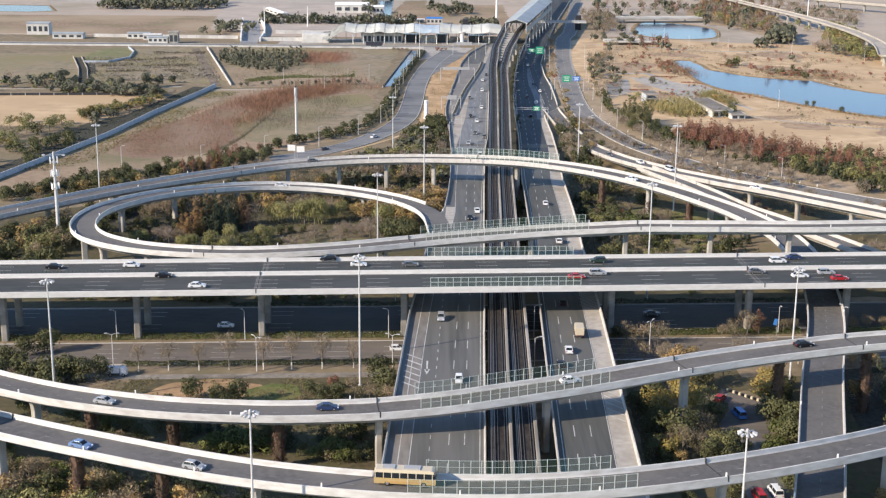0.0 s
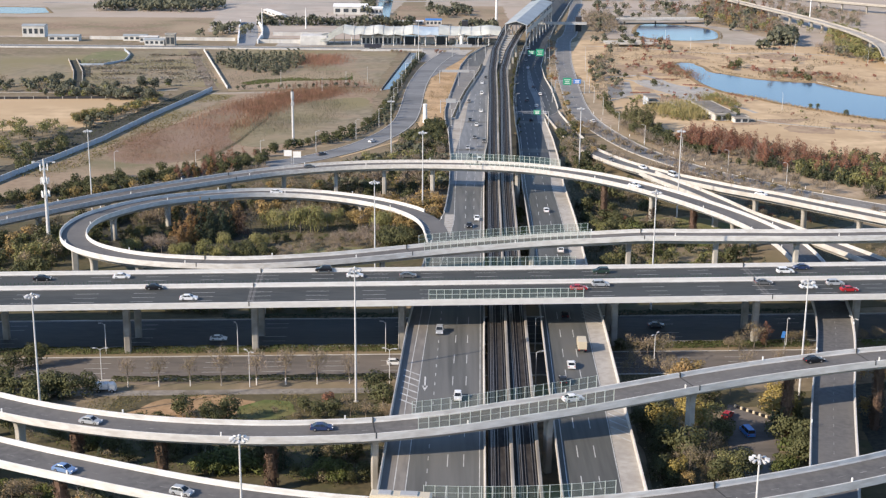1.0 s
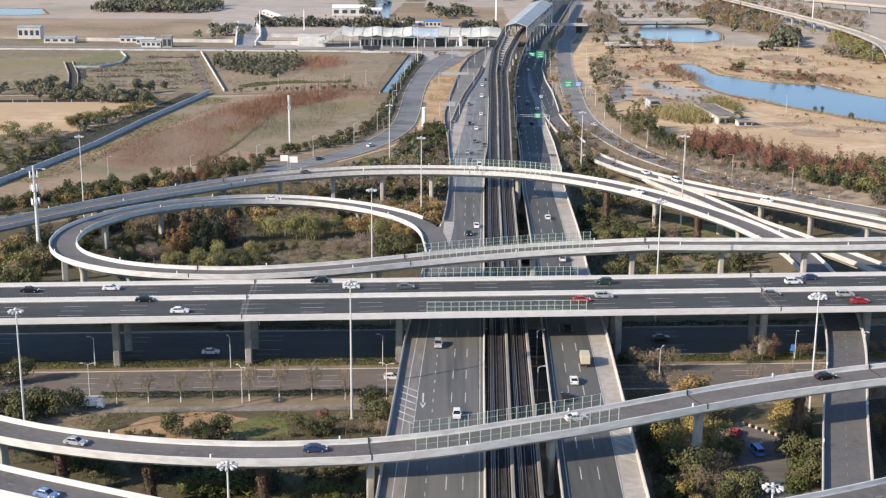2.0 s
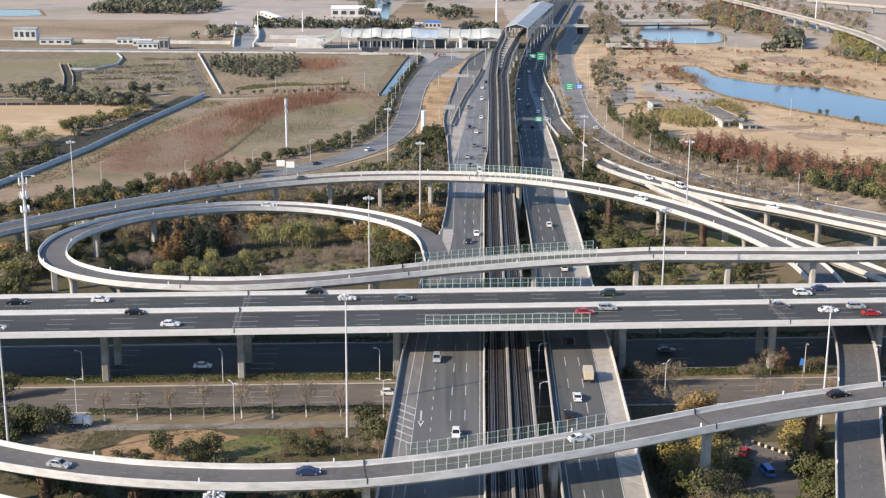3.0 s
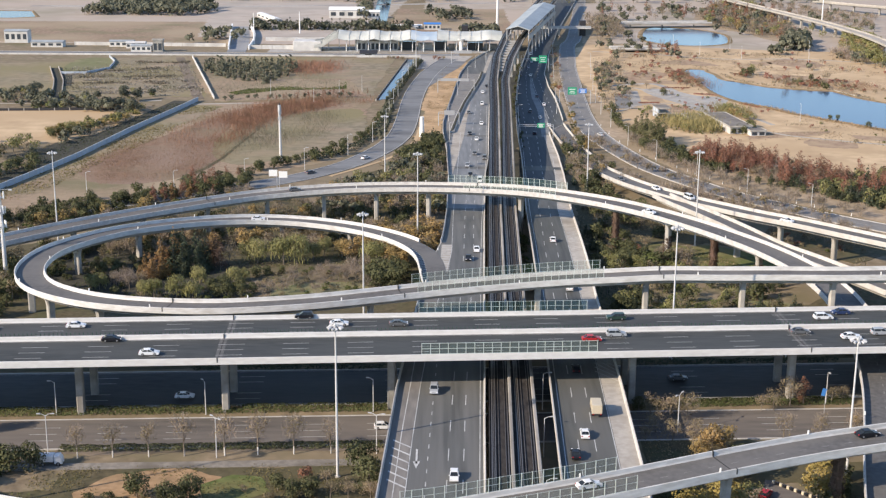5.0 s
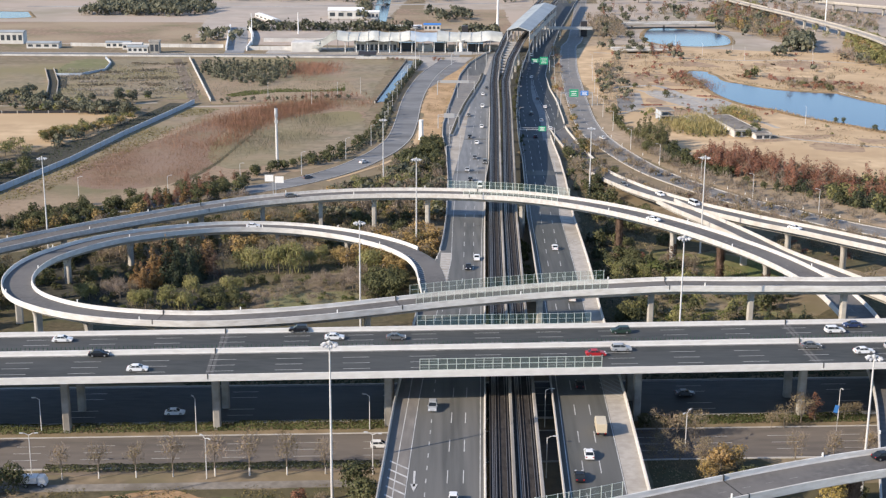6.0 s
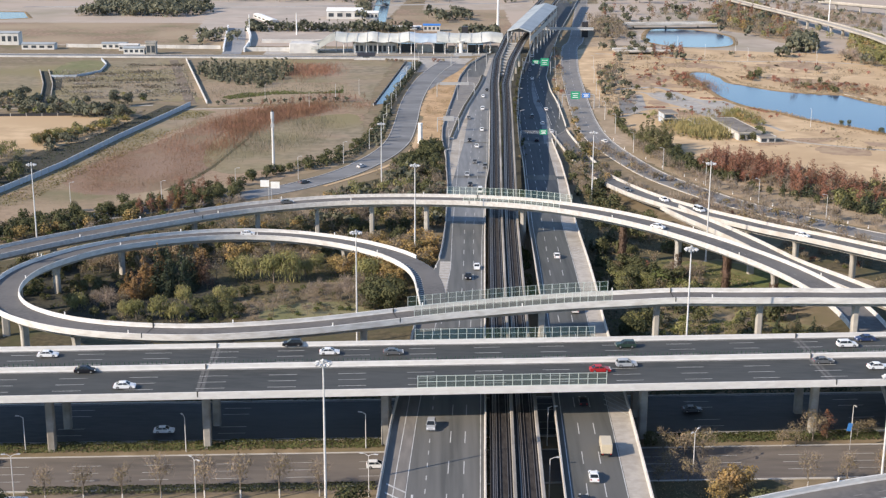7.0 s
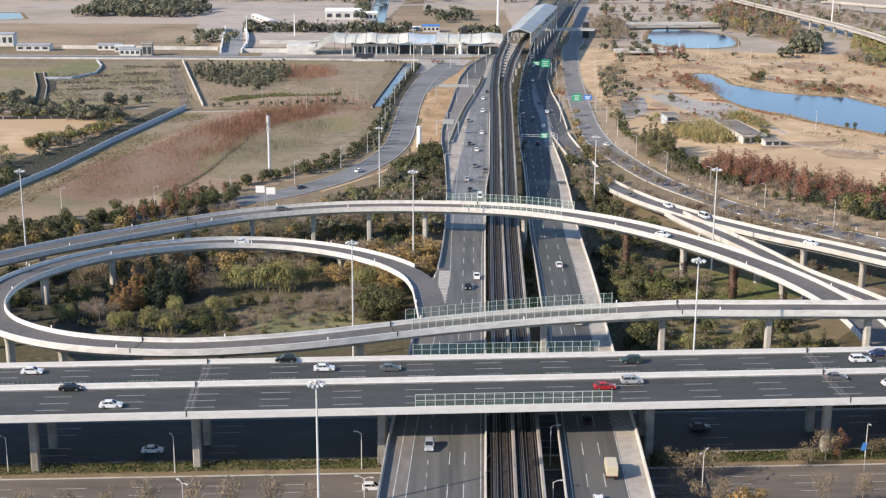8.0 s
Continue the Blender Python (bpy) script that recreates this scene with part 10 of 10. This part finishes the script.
def flat_house(label, x, y, w, d, h, yaw=0.0, name="pavilion", wall=WALL_PALE, windows=4):
    """A flat-roofed block: walls, sunk roof, white fascia, windows on the near side."""
    top = thing(name, label, "building", "", at=(x, y, 0))
    top.rotation_euler = (0, 0, yaw)
    bm = bmesh.new()
    box(bm, -w / 2, w / 2, -d / 2, d / 2, -0.2, h - 0.3)
    part("wall", fix(bm), wall, top, "rendered outer walls")
    bm = bmesh.new()
    box(bm, -w / 2 - 0.2, w / 2 + 0.2, -d / 2 - 0.2, d / 2 + 0.2, h - 0.3, h)
    part("roof", fix(bm), ROOF_FLAT, top, "grey-brown flat roof")
    for x0, x1, y0, y1 in ((-w / 2 - 0.5, w / 2 + 0.5, -d / 2 - 0.5, -d / 2 - 0.2), (-w / 2 - 0.5, w / 2 + 0.5, d / 2 + 0.2, d / 2 + 0.5), (-w / 2 - 0.5, -w / 2 - 0.2, -d / 2 - 0.2, d / 2 + 0.2), (w / 2 + 0.2, w / 2 + 0.5, -d / 2 - 0.2, d / 2 + 0.2)):
        bm = bmesh.new()
        box(bm, x0, x1, y0, y1, h - 0.5, h + 0.25)
        part("fascia", fix(bm), CONCRETE, top, "pale roof edge")
    for i in range(windows):
        bm = bmesh.new()
        cx = -w / 2 + (i + 0.5) * w / windows
        box(bm, cx - w / windows * 0.35, cx + w / windows * 0.35, -d / 2 - 0.06, -d / 2 + 0.1, h * 0.15, h * 0.7)
        part("window", fix(bm), WINDOW_DARK, top)
    return top


ROOF_FLAT = material("weathered roofing felt", (0.14, 0.125, 0.11), (0.21, 0.185, 0.16), 0.4, 0.9, stain=(0.26, 0.235, 0.21), stain_scale=0.12)
flat_house("narrow grey gate tower beside the station road", -210.5, 1047, 7, 6, 9.0, 0.0, "gate_tower", PIER_GREY, 2)
flat_house("low park pavilion with a flat grey-brown roof", 147, 735, 11.3, 42, 4.0, 0.125, windows=3)
flat_house("low grey pavilion wing beside shrubs", 132.0, 750, 8, 15, 3.2, 0.1, "pavilion", PIER_GREY, 3)
flat_house("small white pavilion annexe among shrubs", 156.6, 712, 7.5, 7, 2.8, 0.125, "annexe", windows=2)
kiosk = thing("kiosk", "two-tier grey-blue park kiosk with thin flat roofs", "building", "", at=(117.6, 764, 0))
kiosk.rotation_euler = (0, 0, 0.1)
for nm, mat, dims, tip in (("wall", HOARD, (-3.2, 3.2, -3.0, 5.5, -0.2, 2.8), "blue-grey panel wall"), ("middle_roof", CONCRETE, (-3.8, 3.8, -6.0, 6.2, 2.8, 3.2), "pale lower roof slab"), ("screen", HOARD, (-3.2, -2.6, -5.0, 5.5, 3.2, 5.6), "blue-grey side screen"), ("roof", ROOF_FLAT, (-3.8, 3.8, -6.0, 6.2, 5.6, 6.0), "dark flat upper roof"), ("fascia", CONCRETE, (-3.9, 3.9, -6.2, -6.0, 5.5, 6.1), "white front fascia"), ("window", WINDOW_DARK, (-2.4, 2.4, -3.1, -2.98, 0.6, 2.3), "dark window band")):
    bm = bmesh.new()
    box(bm, *dims)
    bmesh.ops.bevel(bm, geom=bm.edges[:], offset=0.03, segments=1, affect="EDGES")
    part(nm, fix(bm), mat, kiosk, tip)
for px in (-3.3, 3.3):
    for py in (-5.4, 0.4, 5.7):
        bm = bmesh.new()
        tube(bm, [(px, py, 0, 0.14), (px, py, 5.7, 0.14)], 6)
        part("post", fix(bm), CONCRETE, kiosk)
patch("car_park", [(110.8, 859.6), (118, 859.8), (113, 803.4), (106.2, 797.7)], PAVING, 0.12, "pale paved strip beside the car park", "car park")
patch("car_park", [(102.4, 848), (110.4, 848), (105.6, 792), (96.9, 792)], ASPHALT_FRONT, 0.125, "small grey car park", "car park")
street("path", "pale paved park drive", [(98, 876), (115, 886), (132, 890), (139, 868), (141, 846), (144, 813), (146, 778)], 2.2, PAVING, 0.13, (), False, False)
patch("plaza", curvy([(122, 868), (139, 865), (150, 842), (168, 834), (161, 809), (168, 797), (155, 781), (142, 783), (134.6, 813), (125, 838)], 6), PAVING, 0.11, "paved pond terrace", "plaza")


def bridge(label, x0, y0, x1, y1, half, z, thick, n, mat=SHOULDER, name="bridge", wall=WALL_PALE):
    top = thing(name, label, "bridge", "", "structure")
    pts = [Vector((x0, y0, z)), Vector((x1, y1, z))]
    bm = bmesh.new()
    sweep(bm, pts, [(-half, 0), (half, 0), (half, -thick), (-half, -thick)])
    part("deck", fix(bm), mat, top, "pale concrete deck")
    for k in (-1, 1):
        bm = bmesh.new()
        sweep(bm, pts, [(k * half, 0), (k * half, 1.0), (k * (half - 0.3), 1.0), (k * (half - 0.3), 0)])
        part("parapet", fix(bm), wall, top)
    for i in range(n):
        p = pts[0].lerp(pts[1], (i + 0.5) / n)
        bm = bmesh.new()
        tube(bm, [(p.x, p.y, -0.3, 0.7), (p.x, p.y, z - thick, 0.7)], 8)
        part("pier", fix(bm), CONCRETE, top)


bridge("pale road bridge across the small pond", 150, 1240, 236, 1252, 7, 4.2, 1.2, 3)
bridge("low pale bridge in the park", 126, 1062, 166, 1066, 7.5, 2.6, 0.8, 3)
bridge("pale wooden jetty on the pond", 239, 866, 246.5, 842, 0.8, 0.5, 0.25, 5, WALL_PALE, "jetty", TIMBER)
scatter([(188, 938), (206, 943), (199, 916), (188, 918)], 16, [("evergreen", 2), ("rust_bush", 3), ("brown_shrub", 3)], "clump beside the pond inlet", 2.2, 0.9)
WOODS["clump beside the pond inlet"].build("mixed dark clump beside the pond inlet")
FAR_WALL = material("weathered far concrete", (0.33, 0.305, 0.27), (0.43, 0.40, 0.355), 0.5, 0.9, stain=(0.27, 0.25, 0.22), stain_scale=0.05)
viaduct("distant_viaduct", "pale distant viaduct on slim columns", [(284, 1500, 9), (293, 1420, 9), (303, 1345, 9), (312, 1280, 9), (321, 1210, 9), (326, 1150, 9), (328, 1080, 9), (322, 1000, 9), (305, 930, 9)], 5.0, [20 + 26 * i for i in range(22)], (), (), SHOULDER, 0.4, 1.5, (), False, wall=FAR_WALL, step=12)
viaduct("distant_viaduct", "far pale viaduct beyond the park", [(380, 1440, 8), (420, 1380, 8), (470, 1330, 8), (560, 1280, 8)], 5.0, [20 + 30 * i for i in range(8)], (), (), SHOULDER, 0.4, 1.5, (), False, wall=FAR_WALL, step=12)
street("road", "far pale street between fields", [(-420, 1430), (-200, 1440), (-60, 1470), (60, 1500)], 6, PAVING, 0.12, (), False, False)
pool("pond", "dim grey-blue pond beyond the far tree belt", [(-470, 1300), (-398, 1300), (-380, 1312), (-402, 1372), (-470, 1378)])
scatter([(-460, 1500), (400, 1500), (400, 1620), (-460, 1620)], 260, [("evergreen_far", 5)], "hazy tree belt on the skyline", 6, 1.7)
WOODS["hazy tree belt on the skyline"].build("hazy dark tree belt on the skyline")
rf = thing("telecom_mast", "slim white lattice-like mast behind the station", "mast", at=(46, 1210, 0))
bm = bmesh.new()
tube(bm, [(0, 0, -0.2, 1.2), (0, 0, 30, 0.7), (0, 0, 42, 0.4)], 8)
part("pole", fix(bm), SIGN_WHITE, rf, "white tapered pole")
for x, y, h in [(-147, 1100, 24), (332, 1240, 36), (-120, 1180, 18)]:
    copy_thing(rf, Matrix.Translation((x, y, 0)) @ Matrix.Diagonal((0.5, 0.5, h / 42, 1)))
# flag pole with blue banner, small boxes on the verge
fl = thing("banner_pole", "slim pole with a hanging blue banner", "banner", at=(90.5, 344.5, 0))
bm = bmesh.new()
tube(bm, [(0, 0, 0, 0.06), (0, 0, 6.2, 0.05)], 5)
part("pole", fix(bm), STEEL, fl)
bm = bmesh.new()
box(bm, -1.0, -0.05, -0.04, 0.04, 4.2, 6.0, m=Matrix.Rotation(0.2, 4, "Y") @ Matrix.Translation((-0.95, 0, 0.1)))
part("banner", fix(bm), PAINTS["bright blue"], fl, "blue cloth banner")
blocks = thing("kerb_blocks", "row of yellow and black kerb blocks along the yard", "kerb", "", "structure")
for i in range(14):
    bm = bmesh.new()
    box(bm, -0.3, 0.3, -0.25, 0.25, 0.05, 0.72)
    bmesh.ops.bevel(bm, geom=bm.edges[:], offset=0.05, segments=1, affect="EDGES")
    block = part("block", fix(bm), PAINTS["black"] if i % 2 else PAINTS["cream"], blocks)
    block.matrix_basis = Matrix.Translation((69.7 + 7.7 * i / 13, 306.2 - 8.3 * i / 13, 0)) @ Matrix.Rotation(-0.82, 4, "Z")


# ---- marker posts along the frontage road ----
def marker_post(x, y):
    top = thing("marker_post", "short white marker post on the dry verge", "post", "marker posts", at=(x, y, 0))
    bm = bmesh.new()
    tube(bm, [(0, 0, -0.1, 0.17), (0, 0, 1.0, 0.16), (0, 0, 1.15, 0.1)], 8)
    part("shaft", fix(bm), SIGN_WHITE, top)
    bm = bmesh.new()
    tube(bm, [(0, 0, 0.75, 0.185), (0, 0, 0.9, 0.185)], 8)
    part("band", fix(bm), DARK, top, "dark band")
    return top


post = marker_post(92.5, 666.2)
for x, y in [(97, 648), (103.3, 628.3), (106.8, 621), (108.9, 614.9), (113.4, 605.4), (117, 596), (122, 586), (128, 575), (133.5, 567.3), (138.7, 561), (144, 554.5), (149, 548), (154.3, 541), (86, 690), (83.5, 712), (82, 735), (140, 517), (132, 527), (124, 536), (116, 545), (108, 555), (101, 566)]:
    copy_thing(post, Matrix.Translation((x, y, 0)))
